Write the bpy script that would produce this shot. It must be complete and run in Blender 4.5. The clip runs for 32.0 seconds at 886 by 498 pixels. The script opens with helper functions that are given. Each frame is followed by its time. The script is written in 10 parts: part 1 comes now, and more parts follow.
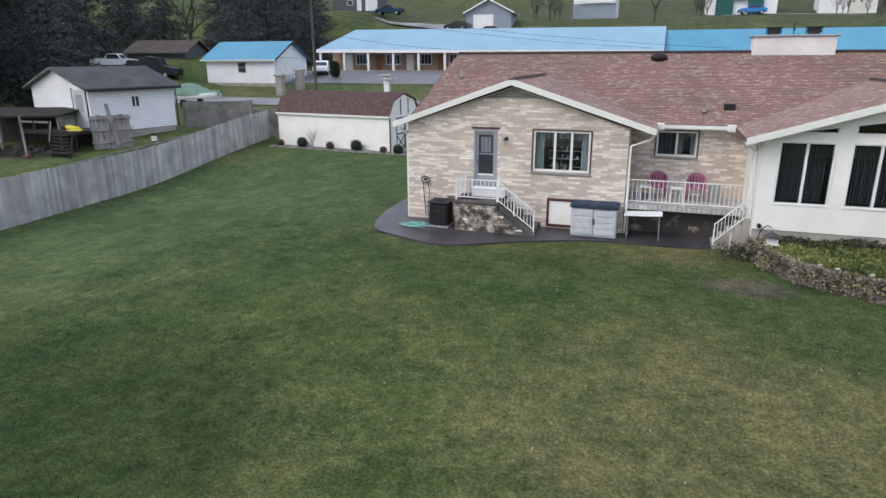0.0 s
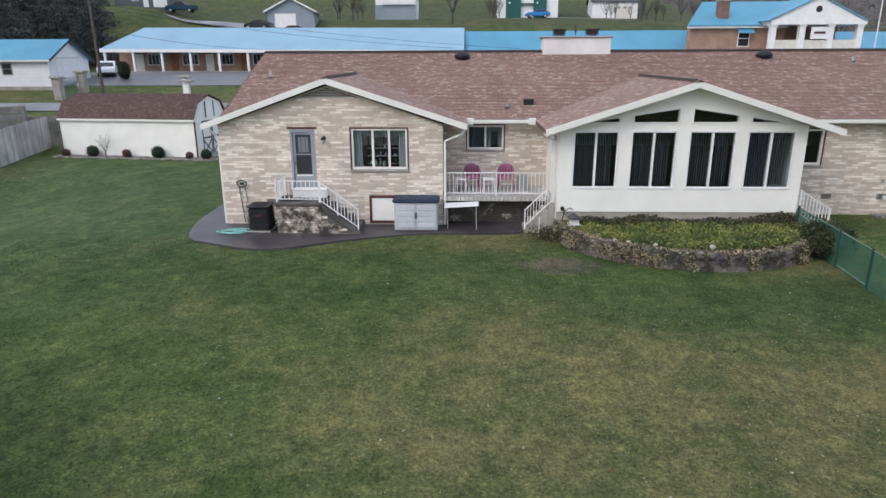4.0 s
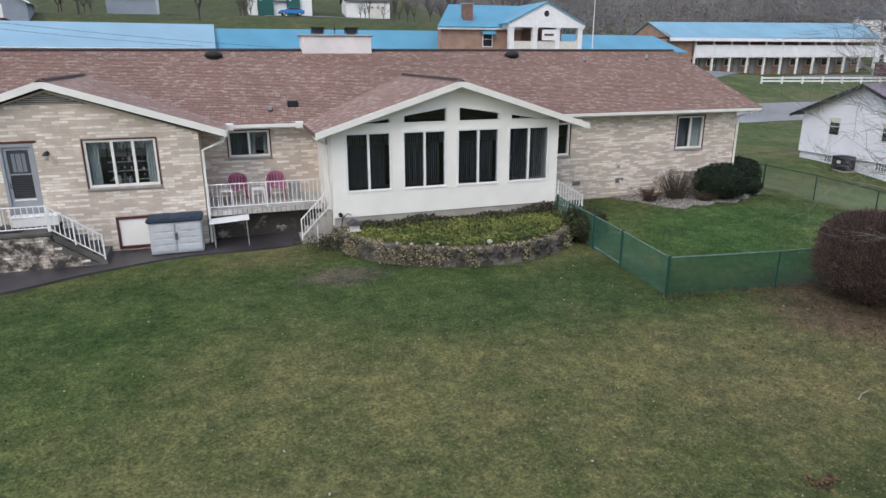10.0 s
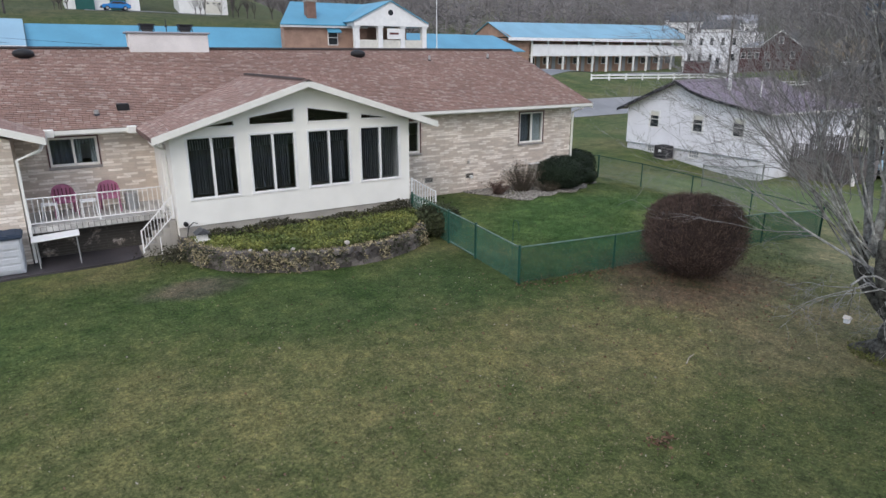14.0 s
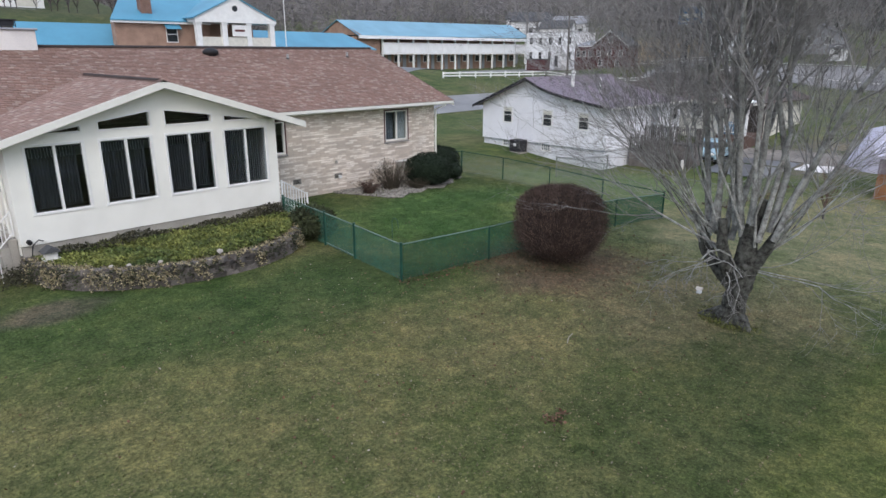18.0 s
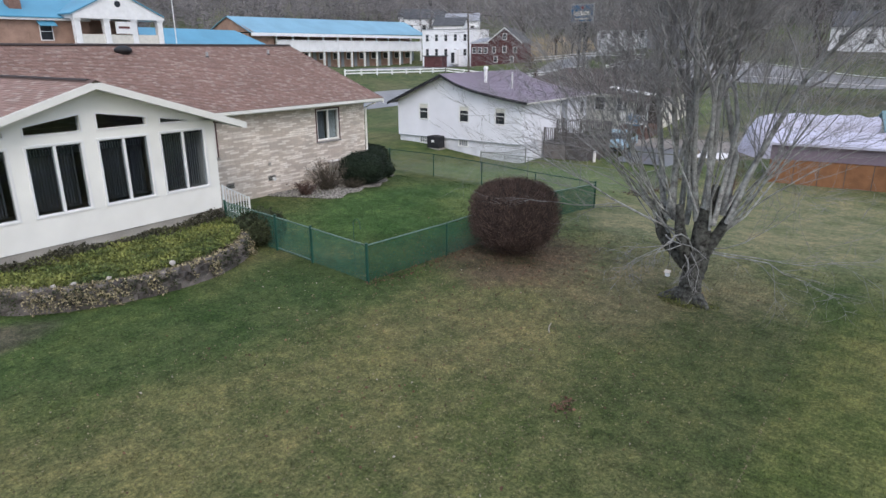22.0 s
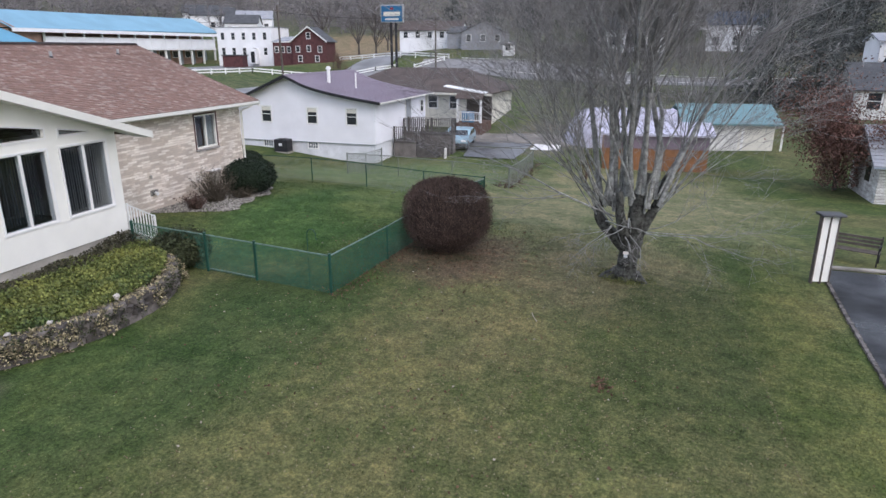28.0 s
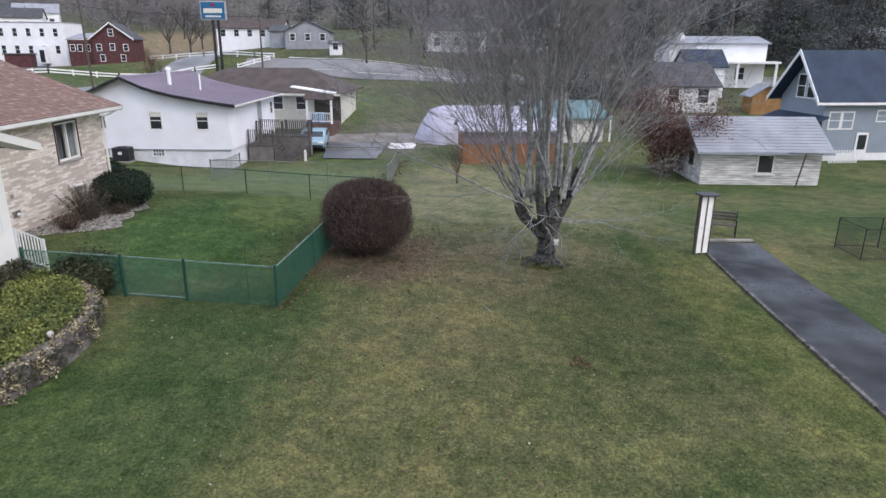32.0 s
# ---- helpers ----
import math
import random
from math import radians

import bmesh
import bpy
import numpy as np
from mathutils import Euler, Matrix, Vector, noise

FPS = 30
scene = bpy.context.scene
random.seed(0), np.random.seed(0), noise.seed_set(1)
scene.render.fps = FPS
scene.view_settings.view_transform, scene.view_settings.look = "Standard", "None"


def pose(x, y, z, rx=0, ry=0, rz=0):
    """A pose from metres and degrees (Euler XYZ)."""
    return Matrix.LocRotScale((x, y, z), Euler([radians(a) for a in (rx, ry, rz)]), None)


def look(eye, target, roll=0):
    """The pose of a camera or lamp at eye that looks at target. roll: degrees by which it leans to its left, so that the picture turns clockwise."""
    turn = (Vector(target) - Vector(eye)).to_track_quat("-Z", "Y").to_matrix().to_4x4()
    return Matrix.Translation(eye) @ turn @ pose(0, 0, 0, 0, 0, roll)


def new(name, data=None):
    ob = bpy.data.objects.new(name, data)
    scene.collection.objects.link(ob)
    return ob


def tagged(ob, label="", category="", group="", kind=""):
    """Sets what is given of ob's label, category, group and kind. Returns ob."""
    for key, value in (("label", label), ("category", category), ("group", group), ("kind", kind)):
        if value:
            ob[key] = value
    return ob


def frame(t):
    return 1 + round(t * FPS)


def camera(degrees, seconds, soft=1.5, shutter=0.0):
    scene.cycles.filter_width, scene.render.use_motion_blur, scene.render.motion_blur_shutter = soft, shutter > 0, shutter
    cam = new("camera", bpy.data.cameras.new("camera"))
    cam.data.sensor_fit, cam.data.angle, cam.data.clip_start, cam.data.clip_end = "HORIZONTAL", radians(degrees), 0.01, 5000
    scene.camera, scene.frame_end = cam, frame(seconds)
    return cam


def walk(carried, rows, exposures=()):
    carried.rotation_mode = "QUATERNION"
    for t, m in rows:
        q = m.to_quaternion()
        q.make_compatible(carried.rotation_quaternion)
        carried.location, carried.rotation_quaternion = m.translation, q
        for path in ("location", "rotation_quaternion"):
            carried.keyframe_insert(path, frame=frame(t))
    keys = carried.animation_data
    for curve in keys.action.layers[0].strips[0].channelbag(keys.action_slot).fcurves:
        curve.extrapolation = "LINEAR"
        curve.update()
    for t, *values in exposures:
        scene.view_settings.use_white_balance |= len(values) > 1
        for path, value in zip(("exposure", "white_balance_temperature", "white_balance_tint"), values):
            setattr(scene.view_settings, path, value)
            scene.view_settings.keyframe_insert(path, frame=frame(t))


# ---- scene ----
cam = camera(69.7, 32.0)
PATH = [
    (0, (8.066, -20.066, 5.358), (7.447, -18.253, 4.783), -0.2),
    (0.5, (8.009, -20.056, 5.283), (7.44, -18.225, 4.714), -0.1),
    (1, (7.952, -20.068, 5.274), (7.46, -18.215, 4.706), -0.2),
    (1.5, (7.945, -20.111, 5.311), (7.524, -18.241, 4.738), -0.1),
    (2, (7.958, -20.146, 5.301), (7.609, -18.262, 4.729), -0.1),
    (2.5, (7.955, -20.175, 5.313), (7.676, -18.28, 4.738), -0.1),
    (3, (7.942, -20.152, 5.296), (7.734, -18.248, 4.722), -0.1),
    (3.5, (7.94, -20.19, 5.314), (7.799, -18.279, 4.738), -0.2),
    (5.5, (7.912, -19.993, 5.286), (8.023, -18.081, 4.71), -0.1),
    (6, (7.93, -19.819, 5.286), (8.094, -17.911, 4.709), -0.1),
    (6.5, (7.942, -19.624, 5.296), (8.161, -17.722, 4.718), -0.1),
    (7, (7.935, -19.445, 5.313), (8.211, -17.55, 4.734), -0.1),
    (7.5, (7.992, -19.332, 5.298), (8.321, -17.445, 4.721), -0.2),
    (8, (7.983, -19.233, 5.32), (8.37, -17.358, 4.74), -0.1),
    (8.5, (7.978, -19.213, 5.32), (8.42, -17.35, 4.74), -0.1),
    (9, (7.98, -19.166, 5.303), (8.476, -17.318, 4.723), -0.1),
    (9.5, (7.955, -19.19, 5.336), (8.508, -17.358, 4.754), -0.1),
    (10, (7.976, -19.185, 5.322), (8.58, -17.369, 4.741), -0.1),
    (10.5, (7.966, -19.198, 5.318), (8.624, -17.401, 4.737), -0.2),
    (11, (7.981, -19.18, 5.324), (8.69, -17.403, 4.742), -0.1),
    (11.5, (7.975, -19.195, 5.327), (8.737, -17.439, 4.745), -0.1),
    (12, (7.989, -19.192, 5.331), (8.801, -17.46, 4.748), -0.1),
    (12.5, (8.0, -19.171, 5.342), (8.86, -17.463, 4.757), -0.1),
    (13, (8.005, -19.188, 5.328), (8.913, -17.505, 4.743), -0.1),
    (13.5, (8.016, -19.198, 5.35), (8.969, -17.541, 4.765), -0.1),
    (14, (8.02, -19.213, 5.353), (9.02, -17.583, 4.767), -0.0),
    (14.5, (8.03, -19.178, 5.338), (9.076, -17.577, 4.751), -0.0),
    (16.5, (7.841, -19.108, 5.364), (9.062, -17.638, 4.775), 0.0),
    (17, (7.759, -19.093, 5.366), (9.021, -17.658, 4.777), 0.0),
    (17.5, (7.677, -19.009, 5.378), (8.979, -17.61, 4.787), 0.0),
    (18, (7.572, -18.946, 5.379), (8.912, -17.585, 4.788), 0.1),
    (18.5, (7.503, -18.802, 5.36), (8.873, -17.471, 4.768), -0.0),
    (19, (7.389, -18.698, 5.356), (8.785, -17.394, 4.764), -0.1),
    (19.5, (7.261, -18.588, 5.368), (8.683, -17.314, 4.774), -0.1),
    (20, (7.121, -18.456, 5.373), (8.569, -17.211, 4.78), -0.1),
    (20.5, (6.976, -18.247, 5.379), (8.45, -17.033, 4.783), -0.1),
    (21, (6.825, -18.067, 5.362), (8.322, -16.883, 4.766), -0.1),
    (21.5, (6.684, -17.832, 5.361), (8.204, -16.679, 4.763), -0.3),
    (22, (6.529, -17.583, 5.357), (8.073, -16.462, 4.758), -0.2),
    (22.5, (6.374, -17.334, 5.347), (7.94, -16.244, 4.749), -0.2),
    (23, (6.165, -17.039, 5.368), (7.757, -15.986, 4.772), 0.1),
    (23.5, (6.044, -16.757, 5.36), (7.656, -15.735, 4.762), -0.0),
    (24, (5.903, -16.464, 5.362), (7.535, -15.477, 4.762), -0.1),
    (24.5, (5.75, -16.151, 5.355), (7.405, -15.202, 4.755), -0.1),
    (26.5, (5.134, -14.948, 5.387), (6.885, -14.193, 4.785), 0.1),
    (27, (5.006, -14.637, 5.394), (6.781, -13.939, 4.793), 0.1),
    (27.5, (4.872, -14.317, 5.39), (6.67, -13.68, 4.788), 0.1),
    (28, (4.742, -13.975, 5.412), (6.562, -13.403, 4.81), 0.1),
    (28.5, (4.612, -13.635, 5.402), (6.45, -13.128, 4.801), 0.1),
    (29, (4.501, -13.297, 5.407), (6.356, -12.857, 4.805), 0.2),
    (29.5, (4.394, -12.953, 5.401), (6.264, -12.579, 4.8), 0.2),
    (30, (4.323, -12.597, 5.411), (6.206, -12.289, 4.809), 0.2),
    (30.5, (4.24, -12.247, 5.394), (6.132, -12.006, 4.794), 0.3),
    (31, (4.185, -11.881, 5.416), (6.085, -11.708, 4.816), 0.3),
    (31.5, (4.137, -11.519, 5.449), (6.041, -11.415, 4.847), 0.3),
    (32, (4.089, -11.126, 5.463), (5.996, -11.089, 4.861), 0.4),
]
walk(cam, [(t, look(eye, target, roll)) for t, eye, target, roll in PATH], [(0, 0.06, 6430, 10), (8, 0.0, 6430, 10), (14, -0.02, 6400, 10), (20, 0.03, 6350, 10), (27, 0.12, 6300, 13), (32, 0.17, 6350, 13)])

# ---- light ----
SUN_EL, SUN_AZ = radians(42), radians(222)
world = bpy.data.worlds.new("world")
scene.world = world
world.use_nodes = True
wn = world.node_tree
sky = wn.nodes.new("ShaderNodeTexSky")
sky.sky_type, sky.sun_disc = "NISHITA", False
sky.sun_elevation, sky.sun_rotation = SUN_EL, SUN_AZ
sky.air_density, sky.dust_density, sky.ozone_density = 1.6, 4.0, 1.0
grey = wn.nodes.new("ShaderNodeMixRGB")
grey.inputs["Fac"].default_value = 0.72
grey.inputs["Color2"].default_value = (4.5, 4.9, 5.95, 1)
wn.links.new(sky.outputs["Color"], grey.inputs["Color1"])
wn.links.new(grey.outputs["Color"], wn.nodes["Background"].inputs["Color"])
wn.nodes["Background"].inputs["Strength"].default_value = 0.236
sun = bpy.data.lights.new("sun", "SUN")
sun.energy, sun.angle, sun.color = 0.8, radians(25), (1, 0.97, 0.93)
sun_ob = new("sun", sun)
sun_ob.matrix_world = look((0, 0, 60), (-math.sin(SUN_AZ) * 20, -math.cos(SUN_AZ) * 20, 60 - 18))


# ---- materials ----
def material(name, color, rough=0.8, var=0.25, scale=3.0, fine=40.0, bump=0.15, metal=0.0, island=0.0, other=None, bump_scale=None, spec=0.35, each=0.0):
    """A surface with colour that varies at two scales, optional change from piece to piece, and fine relief."""
    m = bpy.data.materials.new(name)
    m.use_nodes = True
    nt = m.node_tree
    N, L = nt.nodes, nt.links
    bsdf = N["Principled BSDF"]
    bsdf.inputs["Roughness"].default_value = rough
    bsdf.inputs["Metallic"].default_value = metal
    bsdf.inputs["Specular IOR Level"].default_value = spec
    geo = N.new("ShaderNodeNewGeometry")
    big, small = N.new("ShaderNodeTexNoise"), N.new("ShaderNodeTexNoise")
    big.inputs["Scale"].default_value, small.inputs["Scale"].default_value = scale, fine
    big.inputs["Detail"].default_value, small.inputs["Detail"].default_value = 4, 3
    L.new(geo.outputs["Position"], big.inputs["Vector"])
    L.new(geo.outputs["Position"], small.inputs["Vector"])
    add = N.new("ShaderNodeMath")
    add.operation = "MULTIPLY_ADD"
    L.new(small.outputs["Fac"], add.inputs[0])
    add.inputs[1].default_value = 0.5
    L.new(big.outputs["Fac"], add.inputs[2])
    ramp = N.new("ShaderNodeValToRGB")
    c = Vector(color)
    lo, hi = c * (1 - var), c * (1 + var)
    if other:
        hi = Vector(other)
        lo = c
    ramp.color_ramp.elements[0].position, ramp.color_ramp.elements[1].position = 0.55, 0.95
    ramp.color_ramp.elements[0].color, ramp.color_ramp.elements[1].color = (*lo, 1), (*hi, 1)
    L.new(add.outputs[0], ramp.inputs["Fac"])
    out = ramp.outputs["Color"]
    if island or each:
        hue = N.new("ShaderNodeHueSaturation")
        rng = N.new("ShaderNodeMapRange")
        if each:
            info = N.new("ShaderNodeObjectInfo")
            L.new(info.outputs["Random"], rng.inputs["Value"])
        else:
            L.new(geo.outputs["Random Per Island"], rng.inputs["Value"])
        amount = island or each
        rng.inputs["To Min"].default_value, rng.inputs["To Max"].default_value = 1 - amount, 1 + amount
        L.new(rng.outputs["Result"], hue.inputs["Value"])
        L.new(out, hue.inputs["Color"])
        out = hue.outputs["Color"]
    L.new(out, bsdf.inputs["Base Color"])
    if bump:
        b = N.new("ShaderNodeBump")
        b.inputs["Strength"].default_value, b.inputs["Distance"].default_value = bump, 0.02
        L.new(small.outputs["Fac"], b.inputs["Height"])
        L.new(b.outputs["Normal"], bsdf.inputs["Normal"])
    return m


M = {}


def mat(key, *args, **kw):
    M[key] = material(key, *args, **kw)
    return M[key]


# ---- building blocks ----
def box(bm, x0, x1, y0, y1, z0, z1):
    v = [bm.verts.new((x, y, z)) for z in (z0, z1) for x, y in ((x0, y0), (x1, y0), (x1, y1), (x0, y1))]
    for f in ((3, 2, 1, 0), (4, 5, 6, 7), (0, 1, 5, 4), (1, 2, 6, 5), (2, 3, 7, 6), (3, 0, 4, 7)):
        bm.faces.new([v[i] for i in f])
    return bm


def slab(bm, ring, d):
    """A flat ring of points pushed through by the vector d."""
    a = [bm.verts.new(p) for p in ring]
    b = [bm.verts.new(Vector(p) + Vector(d)) for p in ring]
    n = len(a)
    bm.faces.new(a[::-1])
    bm.faces.new(b)
    for i in range(n):
        bm.faces.new((a[i], a[(i + 1) % n], b[(i + 1) % n], b[i]))
    return bm


def tube(bm, p, q, r, s=None, n=8, cap=True):
    p, q = Vector(p), Vector(q)
    s = r if s is None else s
    w = (q - p).normalized()
    u = w.orthogonal().normalized()
    v = w.cross(u)
    rings = []
    for c, k in ((p, r), (q, s)):
        rings.append([bm.verts.new(c + k * (math.cos(6.28319 * i / n) * u + math.sin(6.28319 * i / n) * v)) for i in range(n)])
    for i in range(n):
        bm.faces.new((rings[0][i], rings[0][(i + 1) % n], rings[1][(i + 1) % n], rings[1][i]))
    if cap:
        bm.faces.new(rings[0][::-1])
        bm.faces.new(rings[1])
    return bm


def path_tube(bm, pts, r, n=8):
    """One bent tube through the points."""
    pts = [Vector(p) for p in pts]
    rings, u = [], None
    for k, c in enumerate(pts):
        w = (pts[min(len(pts) - 1, k + 1)] - pts[max(0, k - 1)]).normalized()
        if u is None:
            u = w.orthogonal().normalized()
        u = (u - w * u.dot(w)).normalized()
        v = w.cross(u)
        rings.append([bm.verts.new(c + (u * math.cos(6.28319 * i / n) + v * math.sin(6.28319 * i / n)) * r) for i in range(n)])
    for a, b in zip(rings, rings[1:]):
        for i in range(n):
            bm.faces.new((a[i], a[(i + 1) % n], b[(i + 1) % n], b[i]))
    bm.faces.new(rings[0][::-1])
    bm.faces.new(rings[-1])
    return bm


def bevelled(bm, w=0.01, seg=1):
    bmesh.ops.bevel(bm, geom=list(bm.edges), offset=w, segments=seg, affect="EDGES", clamp_overlap=True)
    return bm


def mesh_of(name, bm, m):
    bmesh.ops.recalc_face_normals(bm, faces=bm.faces)
    me = bpy.data.meshes.new(name)
    bm.to_mesh(me)
    bm.free()
    me.materials.append(m)
    return me


def part(name, bm, m, parent=None, label="", smooth=False):
    """One mesh object, as a part of parent or as a thing of its own."""
    me = mesh_of(name, bm, m)
    if smooth:
        me.polygons.foreach_set("use_smooth", [True] * len(me.polygons))
    ob = new(name, me)
    if parent:
        ob.parent = parent
    return tagged(ob, label)


def thing(name, at, label, category, group="", kind=""):
    ob = new(name)
    ob.matrix_world = at if isinstance(at, Matrix) else Matrix.Translation(at)
    ob.empty_display_size = 0.2
    return tagged(ob, label, category, group, kind)


def raw(name, verts, faces, m, parent=None):
    me = bpy.data.meshes.new(name)
    me.from_pydata(verts, [], faces)
    me.materials.append(m)
    ob = new(name, me)
    if parent:
        ob.parent = parent
    return ob


B = bmesh.new


# ---- surfaces ----
mat("render_white", (0.83, 0.822, 0.785), 0.75, 0.05, 1.2, 60, 0.06)
mat("trim_white", (0.77, 0.76, 0.72), 0.55, 0.05, 2, 80, 0.04)
mat("white_paint", (0.78, 0.78, 0.78), 0.5, 0.06, 2, 60, 0.05)
mat("siding_white", (0.82, 0.825, 0.85), 0.6, 0.06, 0.8, 30, 0.05)
mat("old_white", (0.78, 0.78, 0.77), 0.85, 0.2, 2.0, 25, 0.2, other=(0.56, 0.55, 0.53))
mat("peeling_white", (0.80, 0.80, 0.795), 0.9, 0.2, 1.0, 30, 0.3, other=(0.36, 0.34, 0.32), each=0.05)
grain = M["peeling_white"].node_tree
along = grain.nodes.new("ShaderNodeMapping")
along.inputs["Scale"].default_value = (2.2, 1.1, 7.0)
grain.links.new(grain.nodes.new("ShaderNodeNewGeometry").outputs["Position"], along.inputs["Vector"])
for node in grain.nodes:
    if node.bl_idname == "ShaderNodeTexNoise" and node.inputs["Scale"].default_value < 2:
        node.inputs["Detail"].default_value = 7
        grain.links.new(along.outputs["Vector"], node.inputs["Vector"])
mat("maroon", (0.085, 0.026, 0.03), 0.6, 0.2)
mat("sill_grey", (0.30, 0.28, 0.27), 0.9, 0.2, 4, 40, 0.2)
mat("mortar", (0.50, 0.44, 0.37), 0.95, 0.12)
mat("wet_drive", (0.10, 0.10, 0.108), 0.35, 0.3, 0.5, 30, 0.1)
mat("pale_concrete", (0.68, 0.655, 0.645), 0.9, 0.10, 1.6, 20, 0.08)
mat("concrete", (0.34, 0.32, 0.29), 0.9, 0.2, 1.2, 30, 0.25)
mat("dark_concrete", (0.10, 0.095, 0.09), 0.9, 0.35, 1.5, 30, 0.25)
mat("patio", (0.055, 0.050, 0.054), 0.4, 0.4, 0.9, 50, 0.15)
mat("asphalt", (0.017, 0.018, 0.020), 0.5, 0.6, 0.5, 90, 0.2)
mat("road_grey", (0.20, 0.20, 0.205), 0.65, 0.3, 0.25, 20, 0.1)
mat("lot_grey", (0.085, 0.085, 0.09), 0.5, 0.5, 0.14, 12, 0.1, other=(0.15, 0.15, 0.155))
mat("track_gravel", (0.205, 0.185, 0.165), 0.95, 0.35, 0.6, 14, 0.2)
mat("highway_grey", (0.19, 0.183, 0.183), 0.7, 0.35, 0.12, 20, 0.1)
na = M["asphalt"].node_tree
wet = na.nodes.new("ShaderNodeTexNoise")
wet.inputs["Scale"].default_value, wet.inputs["Detail"].default_value = 0.45, 5
na.links.new(na.nodes.new("ShaderNodeNewGeometry").outputs["Position"], wet.inputs["Vector"])
span = na.nodes.new("ShaderNodeMapRange")
span.inputs["From Min"].default_value, span.inputs["From Max"].default_value = 0.38, 0.62
span.inputs["To Min"].default_value, span.inputs["To Max"].default_value = 0.22, 0.8
na.links.new(wet.outputs["Fac"], span.inputs["Value"])
na.links.new(span.outputs["Result"], na.nodes["Principled BSDF"].inputs["Roughness"])
mat("black", (0.012, 0.012, 0.014), 0.6, 0.2)
mat("dark_metal", (0.03, 0.03, 0.035), 0.5, 0.25, metal=0.3)
mat("galvanised", (0.42, 0.43, 0.44), 0.45, 0.15, metal=0.6)
mat("interior", (0.10, 0.09, 0.08), 0.9, 0.2)
mat("curtain", (0.62, 0.65, 0.63), 0.9, 0.15, 6, 60, 0.1)
mat("blind", (0.095, 0.103, 0.118), 0.7, 0.2)
mat("door_grey", (0.30, 0.32, 0.35), 0.5, 0.05)
mat("screen", (0.045, 0.05, 0.06), 0.5, 0.1)
mat("door_lace", (0.20, 0.22, 0.25), 0.9, 0.1)
mat("blue_roof", (0.08, 0.265, 0.39), 0.55, 0.10, 0.3, 6, 0.05, spec=0.4)
# Paler than blue_roof: the sheen on the metal is put into the colour.
mat("sheen_blue_roof", (0.15, 0.315, 0.42), 0.5, 0.10, 0.3, 6, 0.05, spec=0.5)
mat("pale_blue_roof", (0.22, 0.365, 0.47), 0.55, 0.08, 0.3, 6, 0.05, spec=0.4)
mat("motel_brick", (0.33, 0.215, 0.165), 0.9, 0.2, 1, 12, 0.2)
mat("weathered_wood", (0.22, 0.205, 0.19), 0.9, 0.35, 2.0, 40, 0.3, island=0.28)
mat("chain_green", (0.010, 0.088, 0.054), 0.5, 0.2)
mat("post_green", (0.012, 0.062, 0.045), 0.5, 0.25)
mat("chain_grey", (0.20, 0.22, 0.20), 0.5, 0.2, metal=0.4)
mat("bark", (0.12, 0.118, 0.115), 0.95, 0.5, 6, 30, 0.8, other=(0.40, 0.41, 0.40))
mat("trunk_bark", (0.010, 0.009, 0.008), 0.95, 0.5, 9, 40, 0.9, other=(0.105, 0.108, 0.098))
# Grey is lifted so the far woods carry haze in their colour.
mat("hazy_far_wood", (0.165, 0.155, 0.158), 0.95, 0.3, 0.05, 2, 0.0)
mat("dark_twig", (0.075, 0.066, 0.064), 0.95, 0.3, 1, 10, 0.0)
mat("twig", (0.17, 0.163, 0.163), 0.9, 0.3, 4, 20, 0.2, other=(0.29, 0.285, 0.29))
# Darker twin of purple_leaf for the bush's shaded inside.
mat("bush_core_shade", (0.030, 0.019, 0.016), 0.85, 0.3, 3, 40, 0.2, island=0.5)
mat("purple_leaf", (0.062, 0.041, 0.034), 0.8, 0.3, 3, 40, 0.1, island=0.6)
mat("dark_green", (0.012, 0.022, 0.011), 0.85, 0.3, 3, 40, 0.2, island=0.5)
mat("ivy", (0.23, 0.245, 0.068), 0.75, 0.4, 1.1, 12, 0.1, island=0.55, other=(0.052, 0.085, 0.026))
mat("moss_green", (0.075, 0.085, 0.022), 0.9, 0.3, 3, 30, 0.1, island=0.5)
mat("ivy_dark", (0.045, 0.055, 0.025), 0.8, 0.3, 1.6, 30, 0.1, island=0.5)
mat("gravel", (0.205, 0.19, 0.17), 0.95, 0.2, 5, 30, 0.2, island=0.7)
mat("red_brown_roof", (0.115, 0.075, 0.063), 0.9, 0.25, 1, 25, 0.3)
mat("metal_purple", (0.19, 0.15, 0.19), 0.5, 0.12, 0.5, 10, 0.05)
mat("slate_roof", (0.032, 0.048, 0.078), 0.8, 0.2, 1, 25, 0.2)
mat("grey_roof", (0.075, 0.078, 0.085), 0.85, 0.25, 1, 25, 0.3)
mat("shop_roof", (0.118, 0.121, 0.124), 0.9, 0.25, 1, 25, 0.3)
mat("light_roof", (0.30, 0.31, 0.34), 0.85, 0.15, 1, 25, 0.2)
mat("grey_siding", (0.26, 0.30, 0.35), 0.7, 0.06, 1, 20, 0.1)
mat("orange_wood", (0.24, 0.115, 0.055), 0.8, 0.2, 2, 30, 0.15)
mat("purple_tarp", (0.47, 0.46, 0.56), 0.55, 0.12, 0.8, 6, 0.2)
mat("pole_wood", (0.10, 0.085, 0.075), 0.9, 0.3)
mat("box_grey", (0.50, 0.52, 0.56), 0.6, 0.1, 3, 30, 0.05)
mat("porch_tile", (0.46, 0.45, 0.43), 0.7, 0.2, 5, 40, 0.1, each=0.15)
mat("pale_rail", (0.12, 0.19, 0.165), 0.5, 0.3, 6, 40, 0.1)
mat("red_paint", (0.115, 0.032, 0.033), 0.7, 0.2)
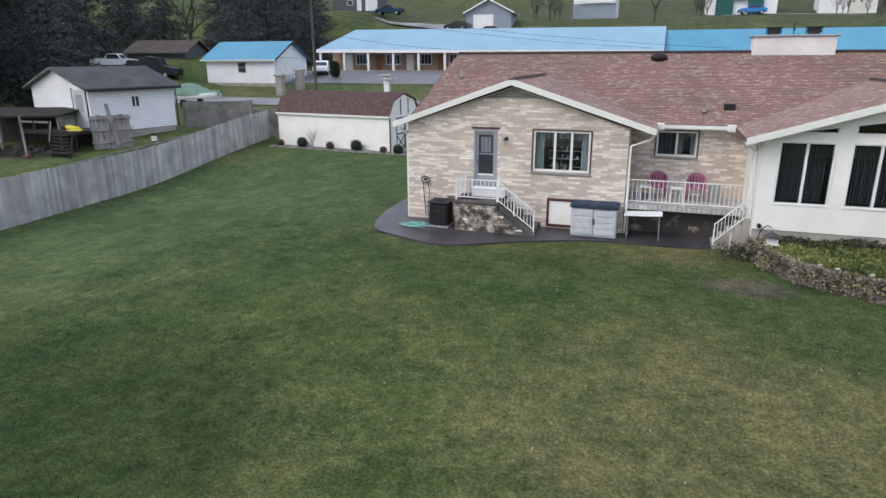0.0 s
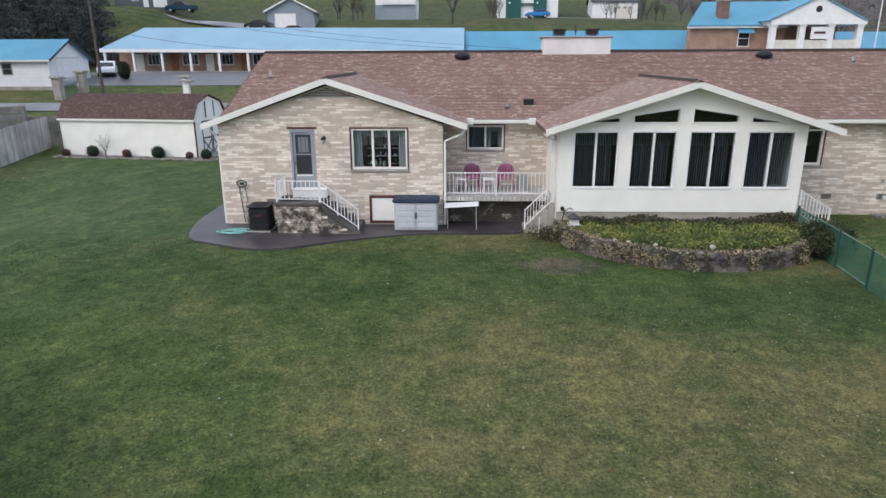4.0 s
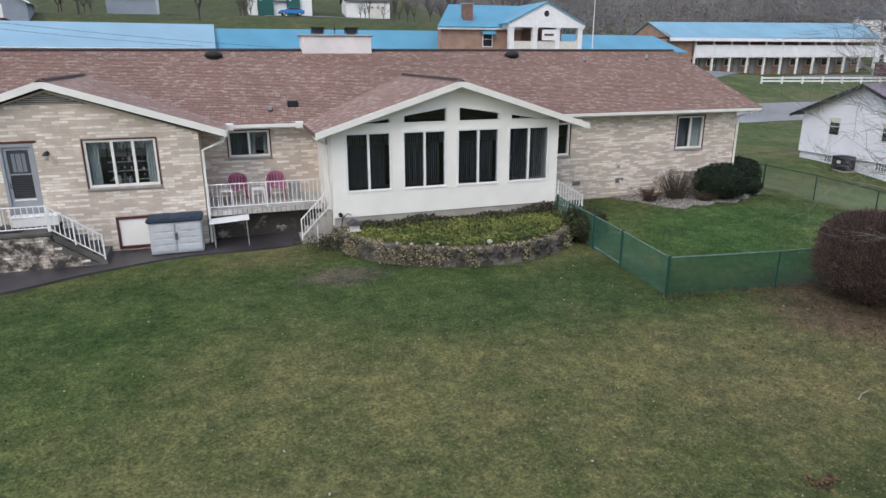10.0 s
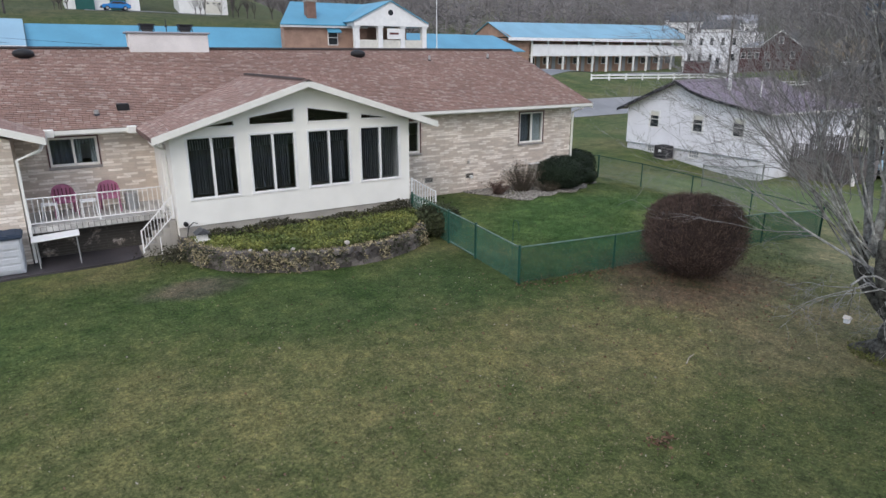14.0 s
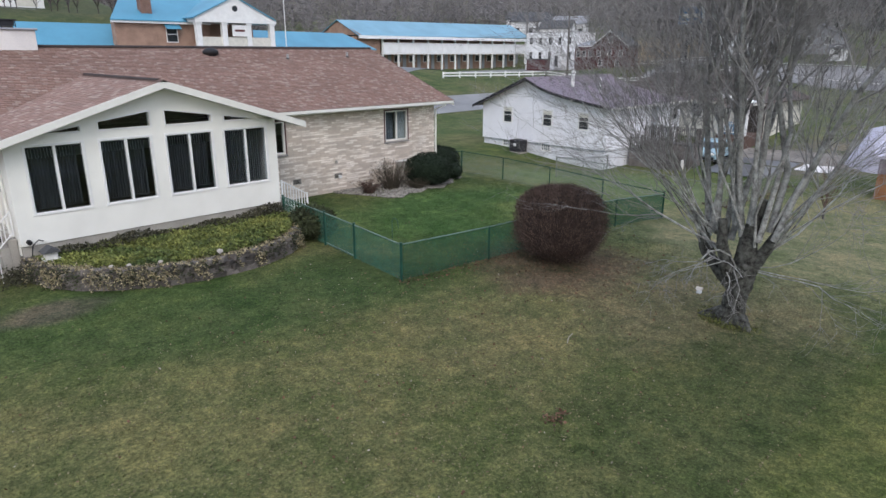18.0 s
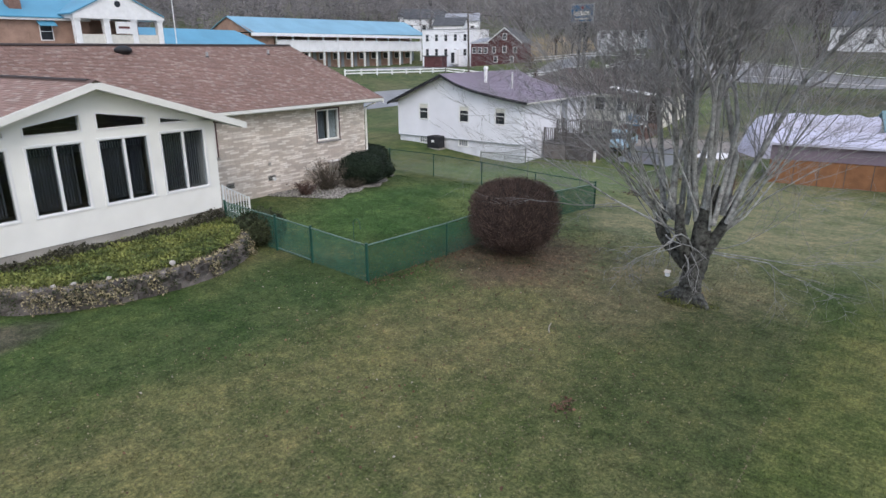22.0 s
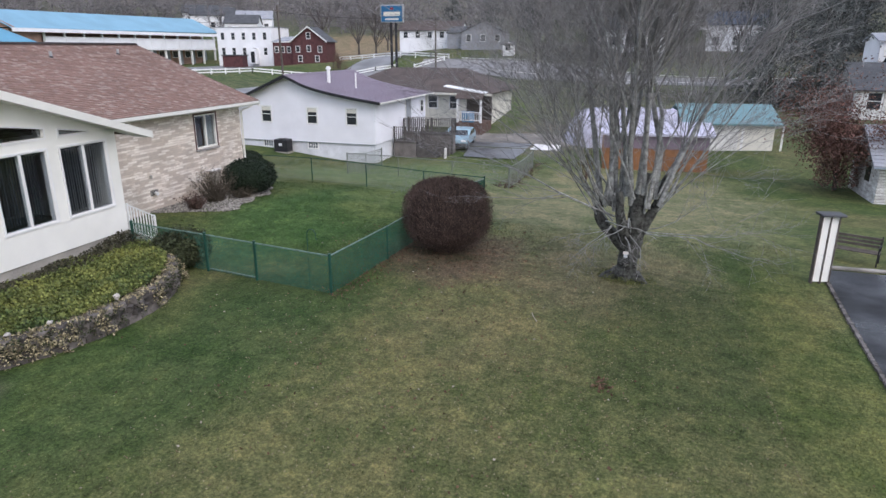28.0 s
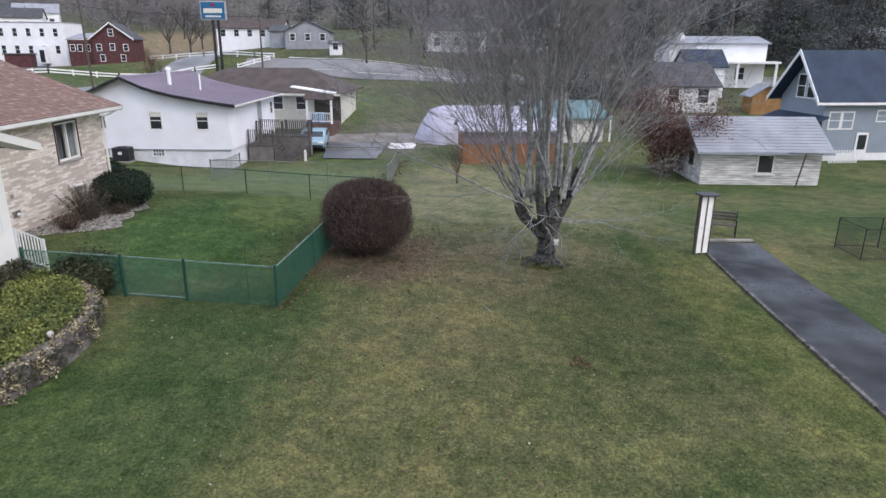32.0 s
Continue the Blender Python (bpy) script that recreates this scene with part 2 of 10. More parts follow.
mat("barn_red", (0.095, 0.040, 0.042), 0.85, 0.25, 2, 20, 0.2)


def brick_material(name, single):
    """Tan brick with runs of cream ones."""
    m = material(name, (0.40, 0.32, 0.22), 0.9, 0.12, 4, 60, 0.25)
    N, L = m.node_tree.nodes, m.node_tree.links
    pos = N.new("ShaderNodeNewGeometry").outputs["Position"]
    ramp = N.new("ShaderNodeValToRGB")
    ramp.color_ramp.interpolation = "CONSTANT"
    shades = ((0.0, (0.561, 0.486, 0.421)), (0.20, (0.622, 0.534, 0.456)), (0.36, (0.585, 0.498, 0.426)), (0.50, (0.669, 0.582, 0.500)), (0.58, (0.782, 0.707, 0.636)), (0.72, (0.861, 0.791, 0.722)), (0.88, (0.738, 0.657, 0.584)))
    while len(ramp.color_ramp.elements) < len(shades):
        ramp.color_ramp.elements.new(0.5)
    for e, (p, c) in zip(ramp.color_ramp.elements, shades):
        e.position, e.color = p, (*c, 1)
    if single:
        pick = N.new("ShaderNodeObjectInfo").outputs["Random"]
    else:
        pick = N.new("ShaderNodeNewGeometry").outputs["Random Per Island"]
    squash = N.new("ShaderNodeMapping")
    squash.inputs["Scale"].default_value = (1.0, 1.0, 2.4)
    L.new(pos, squash.inputs["Vector"])
    runs = N.new("ShaderNodeTexNoise")
    runs.inputs["Scale"].default_value, runs.inputs["Detail"].default_value = 2.1, 2
    L.new(squash.outputs["Vector"], runs.inputs["Vector"])
    push = N.new("ShaderNodeMapRange")
    push.inputs["From Min"].default_value, push.inputs["From Max"].default_value = 0.3, 0.7
    push.inputs["To Min"].default_value, push.inputs["To Max"].default_value = -0.20, 0.24
    L.new(runs.outputs["Fac"], push.inputs["Value"])
    add = N.new("ShaderNodeMath")
    add.use_clamp = True
    L.new(pick, add.inputs[0])
    L.new(push.outputs["Result"], add.inputs[1])
    L.new(add.outputs[0], ramp.inputs["Fac"])
    mix = N.new("ShaderNodeMixRGB")
    mix.blend_type = "MULTIPLY"
    mix.inputs["Fac"].default_value = 0.6
    stain = N.new("ShaderNodeTexNoise")
    stain.inputs["Scale"].default_value, stain.inputs["Detail"].default_value = 1.3, 6
    L.new(pos, stain.inputs["Vector"])
    rng = N.new("ShaderNodeMapRange")
    rng.inputs["From Min"].default_value, rng.inputs["From Max"].default_value = 0.3, 0.7
    rng.inputs["To Min"].default_value, rng.inputs["To Max"].default_value = 0.72, 1.14
    L.new(stain.outputs["Fac"], rng.inputs["Value"])
    L.new(ramp.outputs["Color"], mix.inputs["Color1"])
    L.new(rng.outputs["Result"], mix.inputs["Color2"])
    L.new(mix.outputs["Color"], N["Principled BSDF"].inputs["Base Color"])
    return m


M["brick"], M["brick_single"] = brick_material("brick", False), brick_material("brick_single", True)


def shingle_material(name, single, shades):
    m = material(name, shades[0], 0.95, 0.1, 3, 90, 0.3)
    N, L = m.node_tree.nodes, m.node_tree.links
    ramp = N.new("ShaderNodeValToRGB")
    while len(ramp.color_ramp.elements) < len(shades):
        ramp.color_ramp.elements.new(0.5)
    for i, c in enumerate(shades):
        e = ramp.color_ramp.elements[i]
        e.position, e.color = i / len(shades), (*c, 1)
    ramp.color_ramp.interpolation = "CONSTANT"
    if single:
        L.new(N.new("ShaderNodeObjectInfo").outputs["Random"], ramp.inputs["Fac"])
    else:
        L.new(N.new("ShaderNodeNewGeometry").outputs["Random Per Island"], ramp.inputs["Fac"])
    stain = N.new("ShaderNodeTexNoise")
    stain.inputs["Scale"].default_value, stain.inputs["Detail"].default_value = 0.5, 6
    L.new(N.new("ShaderNodeNewGeometry").outputs["Position"], stain.inputs["Vector"])
    rng = N.new("ShaderNodeMapRange")
    rng.inputs["From Min"].default_value, rng.inputs["From Max"].default_value = 0.3, 0.7
    rng.inputs["To Min"].default_value, rng.inputs["To Max"].default_value = 0.88, 1.08
    L.new(stain.outputs["Fac"], rng.inputs["Value"])
    mix = N.new("ShaderNodeMixRGB")
    mix.blend_type = "MULTIPLY"
    mix.inputs["Fac"].default_value = 0.8
    L.new(ramp.outputs["Color"], mix.inputs["Color1"])
    L.new(rng.outputs["Result"], mix.inputs["Color2"])
    L.new(mix.outputs["Color"], N["Principled BSDF"].inputs["Base Color"])
    return m


SHADES = ((0.238, 0.153, 0.126), (0.282, 0.181, 0.150), (0.261, 0.167, 0.138), (0.297, 0.195, 0.163), (0.249, 0.157, 0.130), (0.287, 0.186, 0.155), (0.268, 0.170, 0.141), (0.322, 0.238, 0.203), (0.244, 0.164, 0.139), (0.365, 0.276, 0.236))
M["barn_shingle"] = shingle_material("barn_shingle", False, ((0.100, 0.062, 0.056), (0.118, 0.074, 0.067), (0.106, 0.066, 0.060), (0.13, 0.084, 0.076), (0.102, 0.063, 0.057), (0.145, 0.10, 0.09)))
M["shingle"], M["shingle_single"] = shingle_material("shingle", False, SHADES), shingle_material("shingle_single", True, SHADES)
mat("roof_felt", (0.13, 0.078, 0.067), 0.95, 0.15)


def glass_material():
    m = bpy.data.materials.new("glass")
    m.use_nodes = True
    b = m.node_tree.nodes["Principled BSDF"]
    b.inputs["Base Color"].default_value = (0.55, 0.6, 0.65, 1)
    b.inputs["Roughness"].default_value = 0.03
    b.inputs["Transmission Weight"].default_value = 1.0
    b.inputs["IOR"].default_value = 1.45
    return m


M["glass"] = glass_material()


# ---- ground ----
def smooth(a, b, v):
    t = min(1.0, max(0.0, (v - a) / (b - a)))
    return t * t * (3 - 2 * t)


def gz(x, y):
    """The height of the ground."""
    z = -0.35 * smooth(1, 14, -y) * smooth(-16, -4, x) - 0.35 * smooth(10, 24, x) * smooth(-2, 6, -y)
    z -= 1.15 * smooth(24, 42, x) * (1 - 0.5 * smooth(20, 60, y))
    z -= 0.7 * smooth(3, 13, -x) * (1 - smooth(3, 15, y))
    z += 1.35 * smooth(16.2, 18.5, -x) * (1 - smooth(5, 30, y)) + 0.9 * smooth(16.2, 18.5, -x) * smooth(5, 30, y) * (1 - smooth(30, 40, y))
    z -= 0.45 * smooth(26, 42, x) * smooth(-6, 3, y) * (1 - smooth(20, 60, y))
    north = smooth(24, 58, y) * 3.7
    z += north
    r = math.hypot(x - 6, y + 15)
    z += (8 * smooth(70, 98, y) + 0.09 * max(0.0, y - 100)) * (1 - smooth(45, 85, x))
    z += 0.10 * min(75.0, max(0.0, x - 52)) * (1 - smooth(20, 55, y)) * (1 - 0.8 * smooth(4, 26, y) * (1 - smooth(98, 116, x)))
    z += 2.4 * smooth(40, 52, -x) * smooth(5, 25, y)
    z += smooth(35, 43, x) * (1 - smooth(60, 75, x)) * (0.5 * smooth(3, 13, y) * (1 - smooth(16, 30, y)) - 0.3 * smooth(-12, -2, y) * (1 - smooth(4, 13, y)))
    flat = smooth(74, 90, x) * smooth(44, 60, y) * (1 - smooth(94, 106, y)) * (1 - smooth(126, 150, x))
    z -= 1.25 * flat
    z += 0.115 * max(0.0, r - 130) * (1 - flat) * max(smooth(-40, 30, y + 0.4 * x - 20), smooth(60, 110, x)) * (1 - 0.6 * smooth(500, 900, r))
    return z


def ground_mesh():
    """One sheet, fine near the yard and coarse towards the horizon."""
    def steps(c, near, far, count):
        k = np.linspace(-1, 1, count)
        return c + near * k + far * np.sign(k) * np.abs(k) ** 5
    xs, ys = steps(8, 60, 1500, 181), steps(0, 60, 1500, 181)
    verts = [(x, y, gz(x, y)) for y in ys for x in xs]
    n = len(xs)
    faces = [(j * n + i, j * n + i + 1, (j + 1) * n + i + 1, (j + 1) * n + i) for j in range(n - 1) for i in range(n - 1)]
    return verts, faces


def lawn_material():
    m = material("lawn", (0.05, 0.075, 0.022), 0.95, 0.2, 0.12, 30, 0.5)
    N, L = m.node_tree.nodes, m.node_tree.links
    pos = N.new("ShaderNodeNewGeometry").outputs["Position"]

    def noise_of(scale, detail, rough=0.6):
        n = N.new("ShaderNodeTexNoise")
        n.inputs["Scale"].default_value, n.inputs["Detail"].default_value, n.inputs["Roughness"].default_value = scale, detail, rough
        L.new(pos, n.inputs["Vector"])
        return n.outputs["Fac"]

    def ramp_of(fac, stops):
        r = N.new("ShaderNodeValToRGB")
        while len(r.color_ramp.elements) < len(stops):
            r.color_ramp.elements.new(0.5)
        for e, (p, c) in zip(r.color_ramp.elements, stops):
            e.position, e.color = p, (*c, 1)
        L.new(fac, r.inputs["Fac"])
        return r.outputs["Color"]

    def mix_of(kind, fac, a, b):
        x = N.new("ShaderNodeMixRGB")
        x.blend_type = kind
        if isinstance(fac, float):
            x.inputs["Fac"].default_value = fac
        else:
            L.new(fac, x.inputs["Fac"])
        L.new(a, x.inputs["Color1"])
        L.new(b, x.inputs["Color2"])
        return x.outputs["Color"]

    base = ramp_of(noise_of(0.16, 5, 0.55), ((0.30, (0.038, 0.066, 0.018)), (0.46, (0.058, 0.083, 0.027)), (0.58, (0.080, 0.093, 0.036)), (0.72, (0.106, 0.105, 0.047))))

    def patch(cx, cy, rx, ry, soft, stretch, color, out, strength):
        """A patch of worn or recoloured ground round a place, with a ragged edge."""
        sub = N.new("ShaderNodeVectorMath")
        sub.operation = "SUBTRACT"
        sub.inputs[1].default_value = (cx, cy, 0)
        L.new(pos, sub.inputs[0])
        mul = N.new("ShaderNodeVectorMath")
        mul.operation = "MULTIPLY"
        mul.inputs[1].default_value = (1 / rx, 1 / ry, 0)
        L.new(sub.outputs[0], mul.inputs[0])
        ln = N.new("ShaderNodeVectorMath")
        ln.operation = "LENGTH"
        L.new(mul.outputs[0], ln.inputs[0])
        wob = N.new("ShaderNodeMath")
        wob.operation = "MULTIPLY_ADD"
        L.new(noise_of(stretch, 6, 0.7), wob.inputs[0])
        wob.inputs[1].default_value = soft
        L.new(ln.outputs["Value"], wob.inputs[2])
        rng = N.new("ShaderNodeMapRange")
        rng.interpolation_type = "SMOOTHSTEP"
        rng.inputs["From Min"].default_value, rng.inputs["From Max"].default_value = 0.45 + soft * 0.5, 1.1 + soft * 0.5
        rng.inputs["To Min"].default_value, rng.inputs["To Max"].default_value = strength, 0.0
        L.new(wob.outputs[0], rng.inputs["Value"])
        rgb = N.new("ShaderNodeRGB")
        rgb.outputs[0].default_value = (*color, 1)
        return mix_of("MIX", rng.outputs["Result"], out, rgb.outputs[0])

    base = patch(11.5, -11.0, 8.0, 5.0, 1.2, 0.5, (0.106, 0.106, 0.047), base, 0.66)
    base = patch(20.5, -10.8, 6.0, 4.2, 1.1, 0.5, (0.118, 0.116, 0.056), base, 0.62)
    base = patch(22.3, -8.7, 3.2, 2.8, 1.0, 0.9, (0.104, 0.073, 0.057), base, 0.75)
    base = patch(22.4, -13.4, 4.6, 3.6, 1.0, 0.8, (0.112, 0.104, 0.062), base, 0.72)
    base = patch(18.0, -15.2, 4.8, 2.6, 0.9, 0.5, (0.050, 0.064, 0.025), base, 0.75)
    base = patch(-1.2, -13.6, 5.6, 4.6, 0.9, 0.4, (0.026, 0.047, 0.014), base, 0.85)
    base = patch(24.0, -2.8, 6.5, 3.4, 0.5, 0.6, (0.050, 0.100, 0.030), base, 0.9)
    base = patch(26.5, -4.4, 3.2, 1.8, 0.6, 0.6, (0.085, 0.125, 0.040), base, 0.7)
    base = patch(-24.2, 4.4, 4.6, 2.4, 0.6, 0.8, (0.018, 0.016, 0.013), base, 0.9)
    base = patch(-8.0, 3.5, 12.5, 16.0, 0.7, 0.4, (0.046, 0.084, 0.033), base, 0.75)
    base = patch(5.0, -4.5, 12.0, 2.6, 0.7, 0.4, (0.040, 0.070, 0.022), base, 0.72)
    base = patch(10.5, -3.85, 1.5, 0.75, 0.7, 1.0, (0.100, 0.078, 0.070), base, 0.6)
    # Lawn past the tree is lightened: haze put into the colour.
    base = patch(36.0, -13.0, 14.0, 8.5, 0.9, 0.3, (0.150, 0.150, 0.085), base, 0.85)
    base = patch(29.0, -4.6, 4.2, 3.0, 0.6, 0.5, (0.105, 0.140, 0.050), base, 0.7)
    base = patch(17.0, -5.6, 2.4, 2.4, 0.6, 0.6, (0.036, 0.062, 0.020), base, 0.75)
    base = patch(15.5, -6.6, 6.0, 2.0, 0.7, 0.4, (0.037, 0.065, 0.022), base, 0.65)
    # The neighbour's lawn is lightened to carry haze as well.
    base = patch(38.0, -1.0, 7.5, 8.0, 0.5, 0.4, (0.095, 0.135, 0.053), base, 0.8)
    base = patch(80.0, -5.0, 34.0, 60.0, 0.4, 0.15, (0.085, 0.094, 0.055), base, 0.8)
    base = patch(56.0, -6.5, 8.0, 4.5, 0.8, 0.5, (0.125, 0.115, 0.095), base, 0.75)
    base = patch(66.0, 1.0, 9.0, 6.0, 0.8, 0.4, (0.090, 0.125, 0.048), base, 0.7)
    base = patch(77.0, -24.0, 6.0, 24.0, 0.7, 0.2, (0.050, 0.048, 0.036), base, 0.8)
    base = patch(124.0, -30.0, 30.0, 62.0, 0.5, 0.08, (0.072, 0.066, 0.055), base, 0.85)
    base = patch(20.0, 112.0, 110.0, 32.0, 0.6, 0.08, (0.052, 0.061, 0.033), base, 0.75)
    base = patch(17.0, -17.6, 9.0, 1.3, 0.7, 0.8, (0.092, 0.104, 0.034), base, 0.6)
    # Far hill ground: haze is put into these paler browns.
    base = patch(60.0, 330.0, 330.0, 200.0, 0.3, 0.01, (0.092, 0.082, 0.072), base, 0.9)
    base = patch(310.0, 40.0, 185.0, 320.0, 0.3, 0.02, (0.092, 0.084, 0.074), base, 0.9)
    base = patch(143.0, 50.0, 36.0, 26.0, 0.5, 0.05, (0.20, 0.155, 0.10), base, 0.85)
    tuft = ramp_of(noise_of(3.6, 10, 0.78), ((0.32, (0.48, 0.52, 0.47)), (0.50, (1, 1, 1)), (0.68, (1.70, 1.56, 1.50))))
    clump = ramp_of(noise_of(0.75, 7, 0.7), ((0.36, (0.58, 0.71, 0.56)), (0.50, (1, 1, 1)), (0.64, (1.42, 1.26, 1.25))))
    blade = ramp_of(noise_of(17, 8, 0.82), ((0.36, (0.38, 0.39, 0.38)), (0.5, (1, 1, 1)), (0.64, (2.0, 1.86, 1.78))))
    fleck = ramp_of(noise_of(46, 3, 0.7), ((0.60, (1, 1, 1)), (0.74, (2.6, 2.35, 2.1))))
    out = mix_of("MULTIPLY", 0.9, base, tuft)
    out = mix_of("MULTIPLY", 0.9, out, clump)
    out = mix_of("MULTIPLY", 0.85, out, blade)
    out = mix_of("MULTIPLY", 0.7, out, fleck)
    L.new(out, N["Principled BSDF"].inputs["Base Color"])
    N["Principled BSDF"].inputs["Specular IOR Level"].default_value = 0.15
    return m


M["lawn"] = lawn_material()
gv, gf = ground_mesh()
ground = raw("ground", gv, gf, M["lawn"])
ground.data.polygons.foreach_set("use_smooth", [True] * len(gf))
tagged(ground, "patchy winter lawn rolling out into fields and hillside", "ground", kind="structure")


# ---- the brick house ----
EAVE, SLOPE, RIDGE_Y, RIDGE_Z = 3.30, 0.385, 7.4, 5.52
house = thing("house", (0, 0, 0), "long tan brick ranch house with brown shingle roof and white trim", "house")


def wall_blocks(bm, u0, u1, z0, z1, v0, v1, holes, along="x"):
    """One solid wall between u0 and u1 that leaves the holes (u0, u1, z0, z1) open."""
    us = sorted(u for u in {u0, u1, *(h[0] for h in holes), *(h[1] for h in holes)} if u0 <= u <= u1)
    zs = sorted(z for z in {z0, z1, *(h[2] for h in holes), *(h[3] for h in holes)} if z0 <= z <= z1)
    made = {}

    def vert(i, k, s):
        if (i, k, s) not in made:
            v = v1 if s else v0
            made[i, k, s] = bm.verts.new((us[i], v, zs[k]) if along == "x" else (v, us[i], zs[k]))
        return made[i, k, s]

    def solid(i, k):
        if not (0 <= i < len(us) - 1 and 0 <= k < len(zs) - 1):
            return False
        mu, mz = (us[i] + us[i + 1]) / 2, (zs[k] + zs[k + 1]) / 2
        return not any(h[0] < mu < h[1] and h[2] < mz < h[3] for h in holes)

    for i in range(len(us) - 1):
        for k in range(len(zs) - 1):
            if not solid(i, k):
                continue
            for s in (0, 1):
                bm.faces.new([vert(i, k, s), vert(i + 1, k, s), vert(i + 1, k + 1, s), vert(i, k + 1, s)])
            for di, dk, a, c in ((-1, 0, (i, k), (i, k + 1)), (1, 0, (i + 1, k), (i + 1, k + 1)), (0, -1, (i, k), (i + 1, k)), (0, 1, (i, k + 1), (i + 1, k + 1))):
                if not solid(i + di, k + dk):
                    bm.faces.new([vert(*a, 0), vert(*c, 0), vert(*c, 1), vert(*a, 1)])
    return bm


def brick_rows(x0, x1, z0, top, holes, course=0.078, length=0.40, seed=1):
    """The places of the bricks of one face: x0, x1, z0, z1."""
    out, row, z = [], 0, z0
    while z < 4.6:
        x = x0 - (0.5 * length if row % 2 else 0)
        while x < x1:
            a, b = max(x0, x), min(x1, x + length - 0.010)
            if b - a > 0.04 and z + course < min(top(a), top(b)):
                spans = [(a, b)]
                for h in holes:
                    if z + course > h[2] and z < h[3]:
                        spans = [s for p, q in spans for s in ((p, min(q, h[0])), (max(p, h[1]), q)) if s[1] - s[0] > 0.03]
                out += [(p, q, z, z + course - 0.011) for p, q in spans]
            x += length
        z += course
        row += 1
    return out


def brick_mesh(name, rows, y, parent, seed=3, depth=0.012):
    rnd = random.Random(seed)
    verts, faces = [], []
    for a, b, c, d in rows:
        f = y - depth * rnd.uniform(0.6, 1.2)
        n = len(verts)
        verts += [(a, f, c), (b, f, c), (b, f, d), (a, f, d), (a, y, c), (b, y, c), (b, y, d), (a, y, d)]
        faces += [(n, n + 1, n + 2, n + 3), (n, n + 4, n + 5, n + 1), (n + 1, n + 5, n + 6, n + 2), (n + 2, n + 6, n + 7, n + 3), (n + 3, n + 7, n + 4, n)]
    return tagged(raw(name, verts, faces, M["brick"], parent), "tan and cream roman bricks", kind="stuff")


# left wing, recess and bedroom wing
W_DOOR, W_WIN, W_HATCH = (2.29, 3.09, 1.06, 3.16), (4.25, 6.03, 1.90, 3.18), (4.83, 6.0, 0.20, 0.96)
R_WIN, B_WIN, S_WIN = (7.92, 9.18, 2.26, 3.08), (24.76, 26.02, 1.77, 3.03), (19.35, 20.0, 1.75, 2.95)
WING_X, WING_TOP, WING_AP = 3.55, 3.36, 4.72
wing_top = lambda x: WING_AP - 0.22 - abs(x - WING_X) * 0.325
flat_top = lambda x: 3.2

wall_wing = part("wall", wall_blocks(B(), 0.0, 7.15, -0.8, 3.2, 0.0, 0.25, [W_DOOR, W_WIN, W_HATCH]), M["mortar"], house)
part("gable", slab(B(), [(0.0, 0.0, 3.2), (7.15, 0.0, 3.2), (7.15, 0.0, 3.3), (3.55, 0.0, 4.5), (0.0, 0.0, 3.3)], (0, 0.25, 0)), M["mortar"], house)
part("wall", wall_blocks(B(), 0.25, 12.0, -1.0, 3.3, 0.0, 0.25, [], "y"), M["mortar"], house)
wall_recess = part("wall", wall_blocks(B(), 7.15, 11.2, -0.8, 3.3, 2.0, 2.25, [R_WIN]), M["mortar"], house)
part("wall", wall_blocks(B(), 0.25, 2.0, -0.8, 3.3, 6.9, 7.15, [], "y"), M["mortar"], house)
wall_bed = part("wall", wall_blocks(B(), 17.4, 27.6, -1.2, 3.3, 2.0, 2.25, [B_WIN, S_WIN]), M["mortar"], house)
part("wall", wall_blocks(B(), 2.25, 12.8, -1.2, 3.3, 27.35, 27.6, [], "y"), M["mortar"], house)
part("gable", slab(B(), [(27.35, 2.0, 3.3), (27.35, 12.8, 3.3), (27.35, 7.4, 5.38)], (0.25, 0, 0)), M["mortar"], house)
part("wall", wall_blocks(B(), 0.0, 27.6, -1.2, 3.3, 12.55, 12.8, []), M["siding_white"], house)
part("floor", box(B(), 0.26, 27.3, 2.26, 12.5, 0.75, 1.02), M["interior"], house)
part("floor", box(B(), 0.26, 6.88, 0.26, 2.255, 0.75, 1.02), M["interior"], house)


def main_y(z):
    return 1.62 + (z - EAVE) / SLOPE


# roof slabs: the main gable roof
def roof_slab(bm, a, b, c, d, th=0.12):
    """A slab over the ring a b c d, hung down by its thickness."""
    return slab(bm, [Vector(p) - Vector((0, 0, th)) for p in (a, b, c, d)], (0, 0, th))


RX0, RX1 = -0.55, 28.35
EZ = EAVE + 0.02
part("roof", roof_slab(B(), (RX0, 1.55, EZ), (RX1, 1.55, EZ), (RX1, RIDGE_Y, RIDGE_Z), (RX0, RIDGE_Y, RIDGE_Z)), M["roof_felt"], house)
part("roof", roof_slab(B(), (RX1, 13.25, EZ), (RX0, 13.25, EZ), (RX0, RIDGE_Y, RIDGE_Z), (RX1, RIDGE_Y, RIDGE_Z)), M["roof_felt"], house)
part("ridge_cap", slab(B(), [(RX0, RIDGE_Y - 0.16, RIDGE_Z - 0.04), (RX0, RIDGE_Y, RIDGE_Z + 0.05), (RX0, RIDGE_Y + 0.16, RIDGE_Z - 0.04)], (RX1 - RX0, 0, 0)), M["red_brown_roof"], house)


